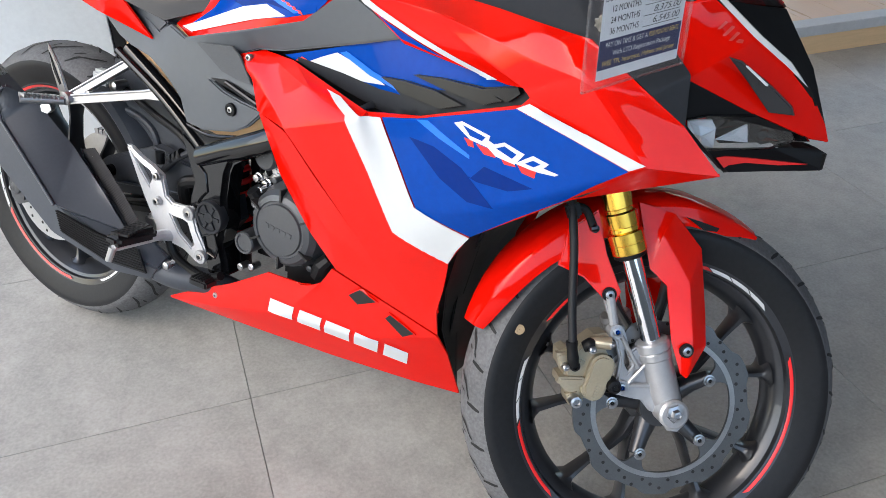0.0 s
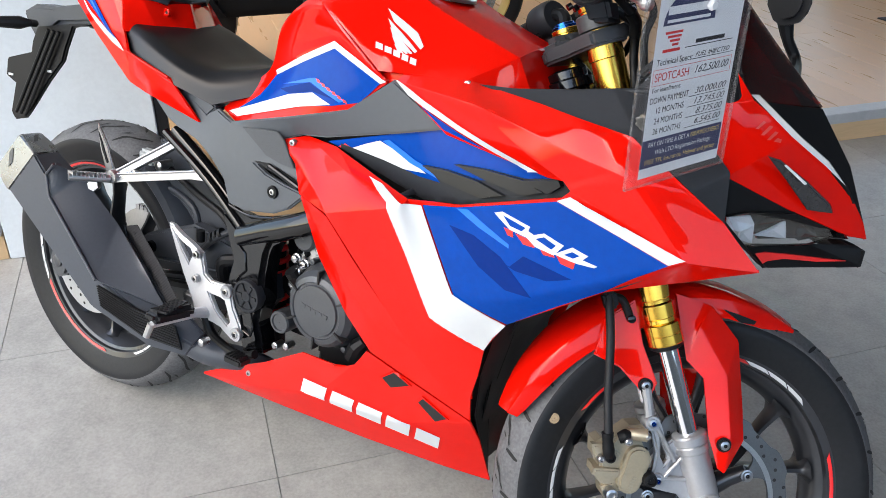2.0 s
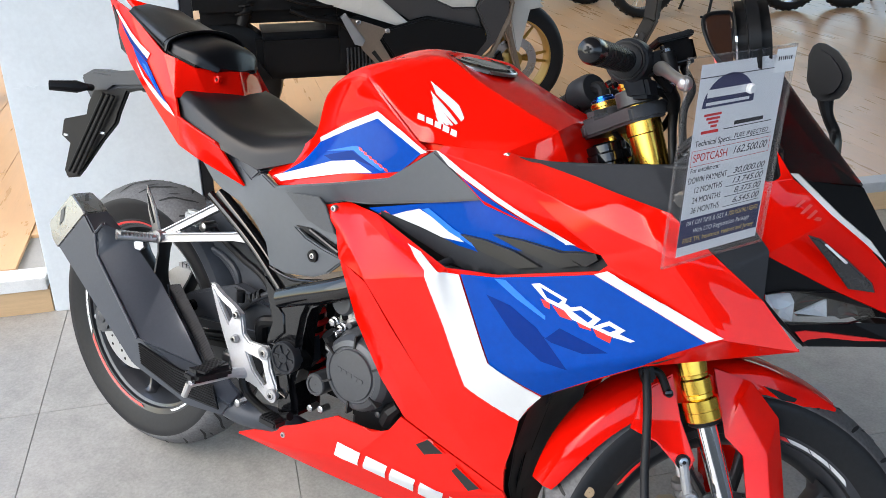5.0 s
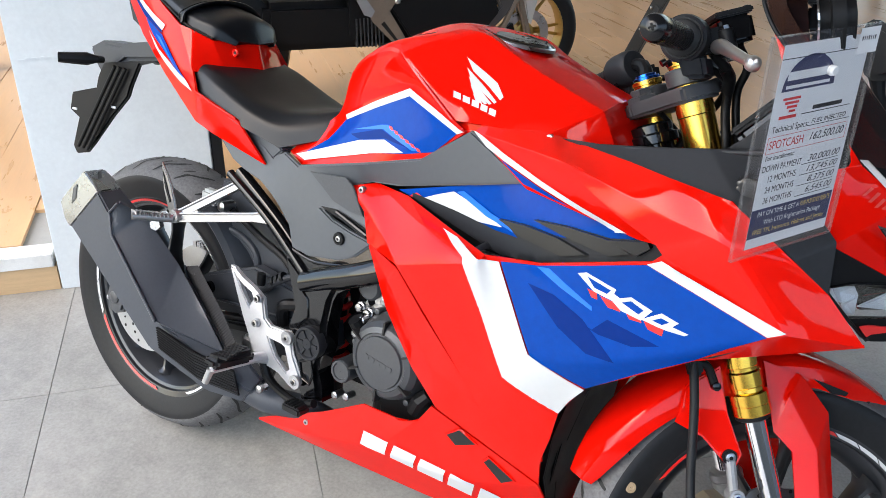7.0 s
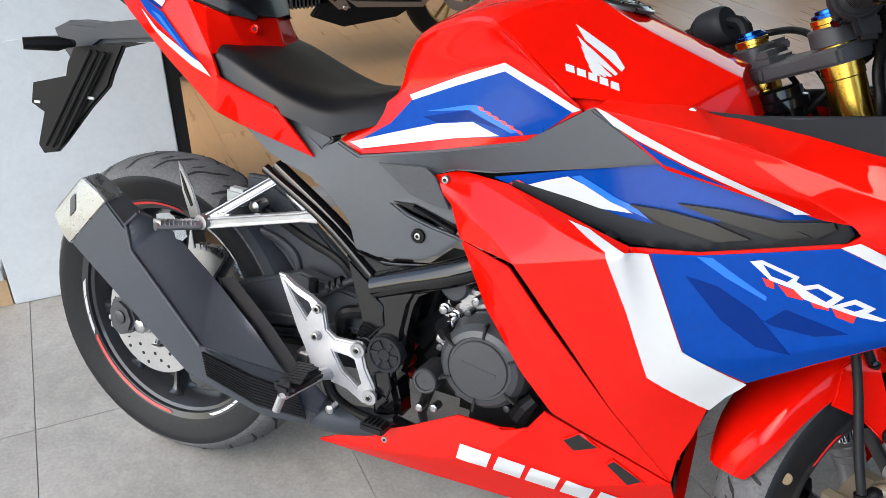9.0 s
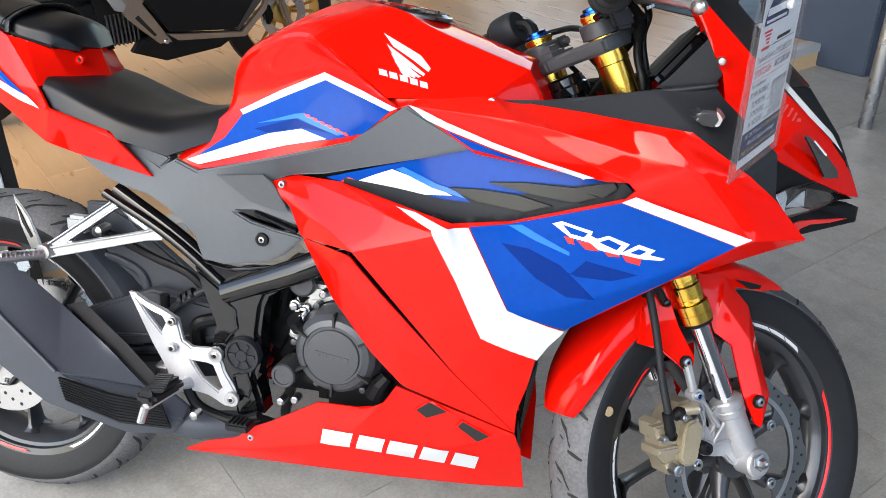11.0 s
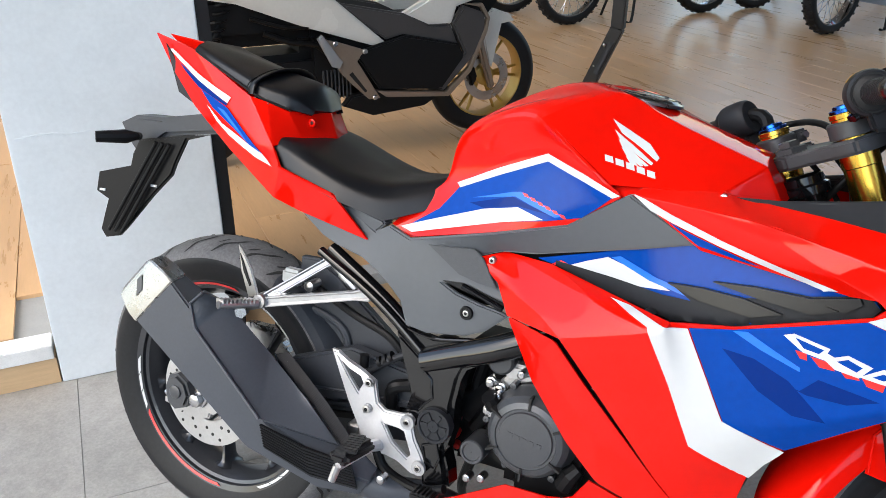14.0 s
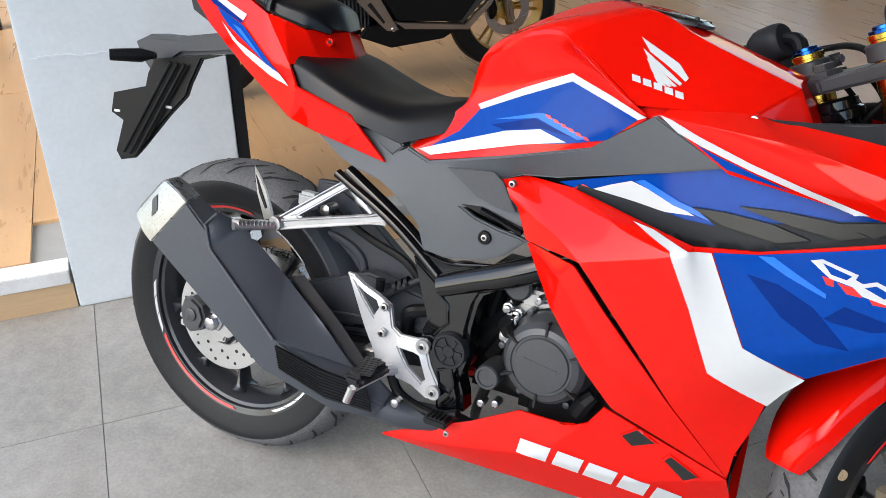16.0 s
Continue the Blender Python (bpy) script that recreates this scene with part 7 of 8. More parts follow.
for sy in (False, True):
    s = -1 if sy else 1
    pts = [(x, y * s, z) for x, y, z in HL]
    lamp = panel("headlight", [(x + 0.004, y + 0.055, z) for x, y, z in HL], [(0, 1, 5), (1, 2, 4, 5), (2, 3, 4)], BLACK_G, BIKE, flip=sy, label="twin-lens headlight with chromed reflectors")
    panel("lens", HL, [(0, 1, 5), (1, 2, 4, 5), (2, 3, 4)], LENS, lamp, thick=0.002, flip=sy, crease=1.0)
    for ring, deep, mt, lb in (
            ([(1.3054, -0.1646, 0.7683), (1.3269, -0.1343, 0.7691), (1.3323, -0.124, 0.7572), (1.3192, -0.1406, 0.7482), (1.3068, -0.1592, 0.753)], 0.006, REFLECTOR, "pale reflector facet with a bright reflection in its colour"),
            ([(1.3198, -0.1397, 0.7482), (1.3319, -0.1243, 0.7559), (1.333, -0.1173, 0.7312), (1.3204, -0.1364, 0.7371)], 0.005, REFLECTOR, "pale reflector facet with a bright reflection in its colour"),
            ([(1.3345, -0.1177, 0.7424), (1.3612, -0.0841, 0.7616), (1.3651, -0.073, 0.737)], 0.006, REFLECTOR, "pale reflector facet with a bright reflection in its colour"),
            ([(1.3409, -0.1142, 0.7682), (1.3614, -0.086, 0.7718), (1.361, -0.0845, 0.7625), (1.3329, -0.1231, 0.7572)], 0.008, CHROME, "dark reflector facet with a dark reflection in its colour"),
            ([(1.3641, -0.0812, 0.7672), (1.39, -0.0412, 0.7528), (1.396, -0.0296, 0.7383), (1.3801, -0.0511, 0.7338), (1.366, -0.074, 0.744)], 0.014, CHROME, "dark reflector facet with a dark reflection in its colour")):
        bm = bmesh.new()
        q = [Vector(k) for k in ring]
        mid = sum(q, Vector()) / len(q) + Vector((-0.8, 0.57, 0.13)) * deep
        vs = [bm.verts.new((k.x, k.y * s, k.z)) for k in q]
        vm = bm.verts.new((mid.x, mid.y * s, mid.z))
        for i in range(len(vs)):
            bm.faces.new((vs[i], vs[(i + 1) % len(vs)], vm))
        bmesh.ops.recalc_face_normals(bm, faces=bm.faces)
        bmesh.ops.solidify(bm, geom=bm.faces[:], thickness=0.002)
        part("reflector", bm, mt, lamp, lb, smooth=False)
    turned("projector", [(0.002, -0.006), (0.006, -0.004), (0.0085, 0.0), (0.0085, 0.01)], (1.376, -0.062 * s, 0.749), BLACK_G, lamp, seg=20)
    for lo_hi in (0, 1):
        edge = [HL[5], HL[4], HL[3]] if lo_hi else [HL[0], HL[1], HL[2], HL[3]]
        tube("lens_rim", [(x, y * s, z) for x, y, z in edge], 0.0016, BLACK_G, lamp, sides=6, smooth=False)
    chin = panel("chin_guard", CHIN, CHIN_F, BLACK, BIKE, flip=sy, label="black chin guard with a red line")
    slab("red_line", [(1.3431, -0.1393, 0.7254), (1.3517, -0.1291, 0.7273), (1.3747, -0.1005, 0.7244), (1.4372, -0.0226, 0.7142), (1.4065, -0.0602, 0.7139), (1.3725, -0.1023, 0.7183), (1.3569, -0.1211, 0.7154), (1.3527, -0.1257, 0.7117)], 0.004, REDFILM, chin, 0, flip=sy)
    slab("running_lamp", [(1.333, -0.158, 0.849), (1.345, -0.142, 0.845), (1.375, -0.1, 0.819), (1.404, -0.062, 0.79), (1.409, -0.055, 0.778), (1.382, -0.088, 0.782), (1.357, -0.126, 0.818)], 0.01, SMOKE_D, BIKE, 0.002, "slim dark running lamp set into the nose", flip=sy)
    slab("lamp_insert", [(1.35, -0.141, 0.84), (1.352, -0.139, 0.841), (1.377, -0.108, 0.818), (1.375, -0.11, 0.816)], 0.004, REFLECTOR, BIKE, 0.001, flip=sy)
    slab("white_line", [(1.295, -0.14, 0.914), (1.303, -0.138, 0.915), (1.354, -0.093, 0.87), (1.389, -0.055, 0.841), (1.413, -0.028, 0.811), (1.387, -0.056, 0.835), (1.345, -0.098, 0.869)], 0.004, WHITE, BIKE, 0, flip=sy)
    # front indicator
    def pod(ring0, y0, ring1, y1):
        bm = bmesh.new()
        loft(bm, [[(x, y0 * s, z) for x, z in ring0], [(x, y1 * s, z) for x, z in ring1]])
        bmesh.ops.bevel(bm, geom=bm.edges[:], offset=0.0035, segments=2, affect="EDGES", clamp_overlap=True)
        return bm

    POD = [(1.183, 0.871), (1.187, 0.881), (1.204, 0.884), (1.216, 0.882), (1.222, 0.871), (1.217, 0.86), (1.204, 0.859), (1.189, 0.863)]
    POD_IN = [(1.19 + (x - 1.183) * 0.82, 0.87 + (z - 0.871) * 0.85) for x, z in POD]
    wk = part("front_indicator", pod(POD, -0.2, POD_IN, -0.236), SMOKE_D, BIKE, "smoked clear front indicator on the cockpit panel", angle=40)
    part("indicator_lens", pod([(1.216, 0.882), (1.222, 0.879), (1.229, 0.87), (1.224, 0.859), (1.217, 0.86), (1.221, 0.871)], -0.2, [(1.214, 0.88), (1.217, 0.878), (1.223, 0.87), (1.219, 0.861), (1.214, 0.861), (1.217, 0.871)], -0.234), INDICATOR, wk, "pale clear lens tip")
    # mirror on a stalk
    up = Vector((0, 0, 0)) if sy else Vector((0.0, 0.018, 0.03))
    ring = [(1.206, 0.3, 1.015), (1.2, 0.3, 1.055), (1.2035, 0.3, 1.07), (1.211, 0.3, 1.076), (1.221, 0.3, 1.076), (1.241, 0.3, 1.067), (1.257, 0.3, 1.052), (1.267, 0.3, 1.038), (1.2705, 0.3, 1.026), (1.268, 0.3, 1.01), (1.26, 0.3, 0.995), (1.246, 0.3, 0.988), (1.233, 0.3, 0.986), (1.22, 0.3, 0.993)]
    pivot = Vector((1.235, -0.283, 1.062))
    turn_m = Matrix.Identity(4) if sy else Matrix.Translation(pivot) @ Matrix.Rotation(radians(-70), 4, "Z") @ Matrix.Rotation(radians(15), 4, "X") @ Matrix.Translation(-pivot)
    mir = slab("mirror", [tuple(Vector((x, -y, z)) + up) for x, y, z in ring], 0.034, BLACK, BIKE, 0.011, "black faceted mirror on a slim stalk", flip=sy, m=turn_m)
    if not sy:
        slab("mirror_glass", [(1.235 + (x - 1.235) * 0.86, -0.2835, 1.062 + (z - 1.032) * 0.86) for x, y, z in ring], 0.002, MIRROR, mir, 0.0005, "clear mirror glass", m=turn_m)
    if sy:
        tube("mirror_stalk", [Vector(p) for p in [(1.234, 0.3, 0.998), (1.246, 0.3, 0.965), (1.266, 0.3, 0.932)]] + [(1.285, 0.2, 0.9)], [0.014, 0.009, 0.009, 0.012], BLACK, mir)
    else:
        tube("mirror_stalk", [(1.245, -0.265, 1.045), (1.262, -0.22, 0.99), (1.28, -0.17, 0.91)], [0.012, 0.009, 0.011], BLACK, mir)

SCREEN = [(1.152, -0.085, 1.048), (1.227, -0.1, 0.976), (1.298, -0.128, 0.906), (1.36, 0, 0.9), (1.255, 0, 1.0), (1.16, 0, 1.098), (1.13, -0.06, 1.085)]
screen = panel("windscreen", SCREEN, [(0, 1, 4, 5, 6), (1, 2, 3, 4)], SMOKE, BIKE, thick=0.003, mirror=True, crease=0.2, label="smoked clear windscreen")
for k in (-1, 1):
    tube("screen_rim", [(x, y * k, z) for x, y, z in ((1.16, 0.0, 1.098), (1.13, -0.06, 1.085), (1.152, -0.086, 1.048), (1.19, -0.094, 1.012))], 0.0028, BLACK, screen, sides=8)
tube("red_edge", [(1.292, -0.03, 0.93), (1.317, 0.0, 0.922), (1.354, 0.0, 0.903)], 0.0022, RED, screen, sides=8, smooth=False)
dx = Vector((0.6, 0.2, 0.72)).normalized()
dy = Vector((0, 1, 0)) - dx * dx.y
dy.normalize()
dz = dx.cross(dy)
DASH = Matrix(((dx.x, dy.x, dz.x, 1.168), (dx.y, dy.y, dz.y, 0.005), (dx.z, dy.z, dz.z, 0.918), (0, 0, 0, 1)))
dash = block("dashboard", (0, 0, 0), (0.092, 0.13, 0.044), BLACK_G, BIKE, 0.01, "black dashboard housing", m=DASH, seg=3)
block("dash_rim", (0, 0, 0.02), (0.097, 0.136, 0.01), BLACK, dash, 0.004, m=DASH)
tube("inner_beam", [(1.0, -0.1, 0.80), (1.2, -0.1, 0.84)], 0.02, BLACK, BIKE)
block("nose_inner", (1.2, 0.0, 0.82), (0.16, 0.26, 0.07), BLACK, BIKE, 0.02)

# dark inner panels behind the fairing
slab("inner_liner", [(0.9, -0.11, 0.72), (1.15, -0.12, 0.7), (1.16, -0.1, 0.64), (1.04, -0.1, 0.54), (1.0, -0.1, 0.45), (0.985, -0.09, 0.3), (0.97, -0.05, 0.2), (0.9, -0.08, 0.3)], 0.2, BLACK, BIKE, 0.004, "black inner fairing liner and radiator")
slab("liner_wall", [(1.03, -0.175, 0.54), (1.13, -0.12, 0.66), (1.03, -0.09, 0.55), (0.985, -0.07, 0.35), (0.99, -0.05, 0.2), (0.985, -0.12, 0.34), (1.0, -0.15, 0.43)], 0.006, BLACK, BIKE, 0.001)
slab("fairing_slit", [(1.188, -0.207, 0.647), (1.227, -0.21, 0.675), (1.265, -0.216, 0.704), (1.263, -0.212, 0.697), (1.205, -0.206, 0.654)], 0.002, RECESS_SHADE, fairing, 0)
slab("tank_corner", [(0.754, -0.146, 0.848), (0.804, -0.146, 0.863), (0.91, -0.146, 0.869), (0.919, -0.146, 0.859), (0.8, -0.146, 0.84), (0.788, -0.146, 0.841), (0.773, -0.146, 0.832)], 0.02, RED, BIKE, 0.002)
slab("under_tank", [(0.45, -0.09, 0.6), (0.95, -0.1, 0.66), (0.98, -0.1, 0.84), (0.8, -0.12, 0.83), (0.45, -0.09, 0.7)], 0.19, BLACK, BIKE, 0.01, "black airbox under the fuel tank")
cap = turned("fuel_cap", [(0.062, -0.004), (0.062, 0.003), (0.056, 0.006), (0.05, 0.004), (0.03, 0.005)], (0, 0, 0), BLACK_G, BIKE, axis="Z", seg=40, label="gloss black fuel filler cap", m=pose(0.755, 0, 0.9735, 0, 8, 0))
turned("cap_rim", [(0.0605, -0.002), (0.0645, -0.003), (0.0645, 0.0015), (0.062, 0.0032)], (0, 0, 0), STEEL, cap, axis="Z", seg=40, label="thin bright rim", m=pose(0.755, 0, 0.9735, 0, 8, 0))
for i in range(6):
    turned("cap_screw", [(0.0035, 0.003), (0.0035, 0.0068)], (0.055 * math.cos(math.tau * i / 6), 0.055 * math.sin(math.tau * i / 6), 0), BLACK_G, cap, axis="Z", seg=10, m=pose(0.755, 0, 0.9735, 0, 8, 0))
for nm, p in (("fairing_screw", (0.591, -0.141, 0.707)), ("cover_screw", (0.559, -0.149, 0.615)), ("tank_screw", (0.917, -0.156, 0.861)), ("belly_screw", (0.541, -0.167, 0.267))):
    if nm == "cover_screw":
        turned("screw_cup", [(0.0068, 0.002), (0.0072, -0.0012), (0.0105, -0.001), (0.0115, 0.003)], p, BLACK, cover, seg=24)
    sc = turned(nm, [(0.0022, -0.0004), (0.0028, -0.002), (0.005, -0.0016), (0.0057, 0.0004), (0.0058, 0.006)], p, ALLOY, BIKE, seg=20)
    turned("socket", [(0.001, -0.0018), (0.0026, -0.0018)], p, RECESS_SHADE, sc, seg=6)
slab("cover_vent", [(0.512, -0.145, 0.659), (0.547, -0.145, 0.662), (0.622, -0.145, 0.642), (0.613, -0.145, 0.635), (0.568, -0.145, 0.645)], 0.003, RECESS_SHADE, cover, 0)
tube("vent_tube", [(0.548, -0.146, 0.658), (0.621, -0.152, 0.637)], 0.005, BLACK_G, BIKE)


def rim_tape(m, w, parent, arcs, r=0.2195):
    """Coloured tape on the rim flange: (from, to, material) in degrees; the ends are cut on a slant."""
    for a0, a1, mat in arcs:
        for s in (-1, 1):
            bm = bmesh.new()
            n = max(6, int(abs(a1 - a0) / 2))
            prev = None
            for i in range(n + 1):
                row = []
                for q, h, cut in ((r - 0.003, w + 0.003, -1.3), (r - 0.0005, w + 0.0046, 0.0), (r + 0.002, w + 0.0049, 1.3)):
                    a = radians(a0 + (a1 - a0) * i / n + cut)
                    row.append(bm.verts.new((q * math.cos(a), s * h, q * math.sin(a))))
                if prev:
                    for k in range(2):
                        bm.faces.new((prev[k], row[k], row[k + 1], prev[k + 1]))
                prev = row
            bmesh.ops.recalc_face_normals(bm, faces=bm.faces)
            part("rim_tape", bm, mat, parent, m=m)


def slashes(a0, a1, n=3):
    d = (a1 - a0) / n
    return [(a0 + d * i, a0 + d * (i + 0.93), WHITE) for i in range(n)]


rim_tape(FORK @ Matrix.Translation((0, 0.011, 0)), 0.038, front_wheel, [(-62, 0, REDFILM), (171, 205, REDFILM), (54, 68, REDFILM), (112, 126, REDFILM)] + slashes(25, 54) + slashes(144, 170) + slashes(-95, -66))
rim_tape(REAR, 0.049, rear_wheel, [(-151, -89, REDFILM), (-28, 20, REDFILM), (80, 140, REDFILM)] + slashes(-61, -33) + slashes(-183, -153) + slashes(40, 70))


def tread(R, width, m, parent, n, pattern):
    """Shade-coloured strips for the grooves across the tread, laid round the tyre."""
    h = width / 2
    prof = [(-1.0, R - 0.04), (-0.86, R - 0.022), (-0.55, R - 0.007), (-0.22, R - 0.001), (0, R), (0.22, R - 0.001), (0.55, R - 0.007), (0.86, R - 0.022), (1.0, R - 0.04)]
    def rad(k):
        for (k0, r0), (k1, r1) in zip(prof, prof[1:]):
            if k <= k1:
                return r0 + (r1 - r0) * (k - k0) / (k1 - k0)
        return R - 0.03
    for i in range(n):
        for line, wd in pattern:
            for s in (-1, 1):
                bm = bmesh.new()
                base = math.tau * (i + (0.5 if s > 0 else 0)) / n
                pts = []
                for j in range(len(line) - 1):
                    for q in range(4):
                        t = q / 4
                        pts.append([line[j][c] + (line[j + 1][c] - line[j][c]) * t for c in (0, 1)])
                pts.append(list(line[-1]))
                prev = None
                for j, (da, k) in enumerate(pts):
                    w = wd * (0.35 + 0.65 * math.sin(math.pi * min(1, (j + 0.6) / len(pts))))
                    row = []
                    for e in (-1, 1):
                        a = base + da + e * w / R
                        r = rad(k * s) + 0.0012
                        row.append(bm.verts.new((r * math.cos(a), k * s * h, r * math.sin(a))))
                    if prev:
                        bm.faces.new((prev[0], prev[1], row[1], row[0]))
                    prev = row
                bmesh.ops.recalc_face_normals(bm, faces=bm.faces)
                part("groove", bm, RECESS_SHADE, parent, m=m)


tread(0.307, 0.132, REAR, next(c for c in rear_wheel.children if c.name.startswith("tyre")), 26, [([(0.0, 0.08), (0.06, 0.35), (0.16, 0.62), (0.21, 0.86)], 0.005), ([(0.15, 0.3), (0.2, 0.55)], 0.003)])
tread(0.301, 0.106, FORK @ Matrix.Translation((0, 0.011, 0)), next(c for c in front_wheel.children if c.name.startswith("tyre")), 28, [([(0.0, 0.1), (0.05, 0.4), (0.13, 0.6)], 0.004), ([(0.15, 0.55), (0.19, 0.88)], 0.0034), ([(0.08, 0.2), (0.1, 0.36)], 0.0016)])

# ---- price sheet in a clear sleeve, hung on the fairing ----
def tag_place():
    bl, br, tr, tl = (BIKE.matrix_world @ Vector(k) for k in ((1.232, -0.336, 0.814), (1.292, -0.208, 0.842), (1.294, -0.254, 1.059), (1.225, -0.394, 1.031)))
    ex = ((br - bl) + (tr - tl)).normalized()
    ey = (tl - bl) + (tr - br)
    ey = (ey - ex * ey.dot(ex)).normalized()
    ez = ex.cross(ey)
    c = (bl + br + tr + tl) / 4
    return Matrix(((ex.x, ey.x, ez.x, c.x), (ex.y, ey.y, ez.y, c.y), (ex.z, ey.z, ez.z, c.z), (0, 0, 0, 1)))


bpy.context.view_layer.update()
TAG = thing("price_tag", "white printed price sheet in a clear plastic sleeve on the fairing", "price tag", tag_place())
PAPER = material("white_paper", (0.72, 0.725, 0.74), 0.7, 0, 0, 0.02, 10)
NAVY = material("navy_print", (0.03, 0.035, 0.1), 0.6)
INK = material("black_ink", (0.015, 0.015, 0.02), 0.6)
REDINK = material("red_ink", (0.7, 0.03, 0.03), 0.6)
GOLDINK = material("gold_ink", (0.7, 0.5, 0.15), 0.6)
SW, SH = 0.152, 0.226
PW, PH = 0.122, 0.208


def sheet(name, x0, x1, y0, y1, z, mat, bend=0.0, n=1):
    bm = bmesh.new()
    rows = [[bm.verts.new((x, y0 + (y1 - y0) * i / n, z + bend * math.sin(math.pi * i / n))) for x in (x0, x1)] for i in range(n + 1)]
    for a, b in zip(rows, rows[1:]):
        bm.faces.new((a[0], a[1], b[1], b[0]))
    return part(name, bm, mat, TAG)


for z in (-0.0015, 0.0015):
    sl = sheet("sleeve", -SW / 2, SW / 2, -SH / 2, SH / 2, z, SLEEVE)
    sl.visible_shadow = False
bm = bmesh.new()
for x0, x1, y0, y1 in ((-SW / 2, SW / 2, -SH / 2, -SH / 2 + 0.0012), (-SW / 2, SW / 2, SH / 2 - 0.0012, SH / 2), (-SW / 2, -SW / 2 + 0.0012, -SH / 2, SH / 2), (SW / 2 - 0.0012, SW / 2, -SH / 2, SH / 2)):
    cuboid(bm, ((x0 + x1) / 2, (y0 + y1) / 2, 0), (x1 - x0, y1 - y0, 0.0036))
part("sleeve_seam", bm, clear("seam_plastic", (0.95, 0.95, 0.96), 0.3), TAG)
OX, OY = 0.004, 0.0
sheet("paper", OX - PW / 2, OX + PW / 2, OY - PH / 2, OY + PH / 2, 0.0, PAPER)


def at_sheet(u, v):
    """A place on the paper, from its top left corner, in parts of its width and height."""
    return OX - PW / 2 + u * PW, OY + PH / 2 - v * PH


def writing(text, u, v, height, mat, slant=0.0, width=None):
    cu = bpy.data.curves.new("writing", "FONT")
    cu.body, cu.size, cu.shear = text, height, slant
    tmp = new("tmp", cu)
    dg = bpy.context.evaluated_depsgraph_get()
    me = bpy.data.meshes.new_from_object(tmp.evaluated_get(dg))
    bpy.data.objects.remove(tmp)
    me.materials.clear()
    me.materials.append(mat)
    if width:
        k = width * PW / max(v.co.x for v in me.vertices)
        me.transform(Matrix.Diagonal((k, 1, 1, 1)))
    ob = new("writing", me)
    ob.parent = TAG
    x, y = at_sheet(u, v)
    ob.location = (x, y, 0.0004)
    return ob


def bar(name, u0, u1, v0, v1, mat, z=0.0003):
    (x0, y0), (x1, y1) = at_sheet(u0, v0), at_sheet(u1, v1)
    return sheet(name, x0, x1, y1, y0, z, mat)


bm = bmesh.new()
x0, y0 = at_sheet(0.06, 0.215)
bm.faces.new([bm.verts.new((x0 + (0.3 - 0.3 * math.cos(a)) * PW * 1.0, y0 + math.sin(a) * 0.16 * PH if 0 < a < math.pi else y0, 0.0003)) for a in [math.pi * k / 16 for k in range(17)]])
bmesh.ops.recalc_face_normals(bm, faces=bm.faces)
part("navy_emblem", bm, NAVY, TAG)
bar("emblem_bar", 0.1, 0.6, 0.125, 0.165, PAPER, 0.0006)
bar("emblem_bar", 0.1, 0.6, 0.188, 0.203, PAPER, 0.0006)
for k in range(4):
    bar("red_slat", 0.1 + 0.03 * k, 0.3 - 0.012 * k, 0.245 + 0.02 * k, 0.257 + 0.02 * k, REDINK)
bar("red_bar", 0.09, 0.29, 0.33, 0.345, REDINK)
bar("rule", 0.0, 0.9, 0.062, 0.066, INK)
bar("model_bar", 0.47, 0.82, 0.305, 0.325, INK)
bar("rule", 0.35, 0.93, 0.335, 0.339, INK)
writing("Technical Specs:", 0.04, 0.405, 0.0092, INK, width=0.42)
writing("FUEL INJECTED", 0.49, 0.395, 0.007, INK, 0.3, width=0.42)
bar("rule", 0.46, 0.96, 0.403, 0.406, INK)
for a, b, c, d in ((0.02, 0.96, 0.425, 0.427), (0.02, 0.96, 0.505, 0.507), (0.02, 0.024, 0.425, 0.507), (0.956, 0.96, 0.425, 0.507)):
    bar("box_rule", a, b, c, d, REDINK)
writing("SPOTCASH", 0.04, 0.485, 0.0125, REDINK, width=0.4)
writing("162,500.00", 0.5, 0.48, 0.0115, INK, 0.3, width=0.43)
writing("For installment:", 0.03, 0.54, 0.0072, INK, width=0.34)
for k, (a, b) in enumerate((("DOWN PAYMENT", "30,000.00"), ("12 MONTHS", "13,745.00"), ("24 MONTHS", "8,375.00"), ("36 MONTHS", "6,545.00"))):
    v = 0.597 + 0.056 * k
    writing(a, 0.02 if k == 0 else 0.1, v, 0.0096, INK, width=0.46 if k == 0 else 0.34)
    writing(b, 0.55 if k < 2 else 0.6, v - 0.006, 0.0098, INK, 0.3, width=0.4 if k < 2 else 0.34)
    bar("rule", 0.49, 0.94, v + 0.004, v + 0.007, INK)
bar("navy_block", 0.0, 0.985, 0.79, 0.945, NAVY)
for t, u, v, w, mt in (("PAY ON TIME & GET A", 0.07, 0.83, 0.5, PAPER), ("P200 MONTHLY REBATE", 0.585, 0.83, 0.37, GOLDINK), ("With LTO Registration Package", 0.16, 0.878, 0.7, PAPER), ("FREE TPL Insurance, Helmet and Jersey", 0.05, 0.925, 0.88, GOLDINK)):
    ob = writing(t, u, v, 0.0078, mt, width=w)
    ob.location.z = 0.0008
turned("white_pin", [(0.001, -0.001), (0.005, 0.001), (0.0055, 0.004), (0.004, 0.007)], (0.012, 0.074, 0.001), PAPER, TAG, axis="Z", seg=20)
stk = sheet("barcode_sticker", 0.045, 0.074, 0.085, 0.11, 0.0022, PAPER)
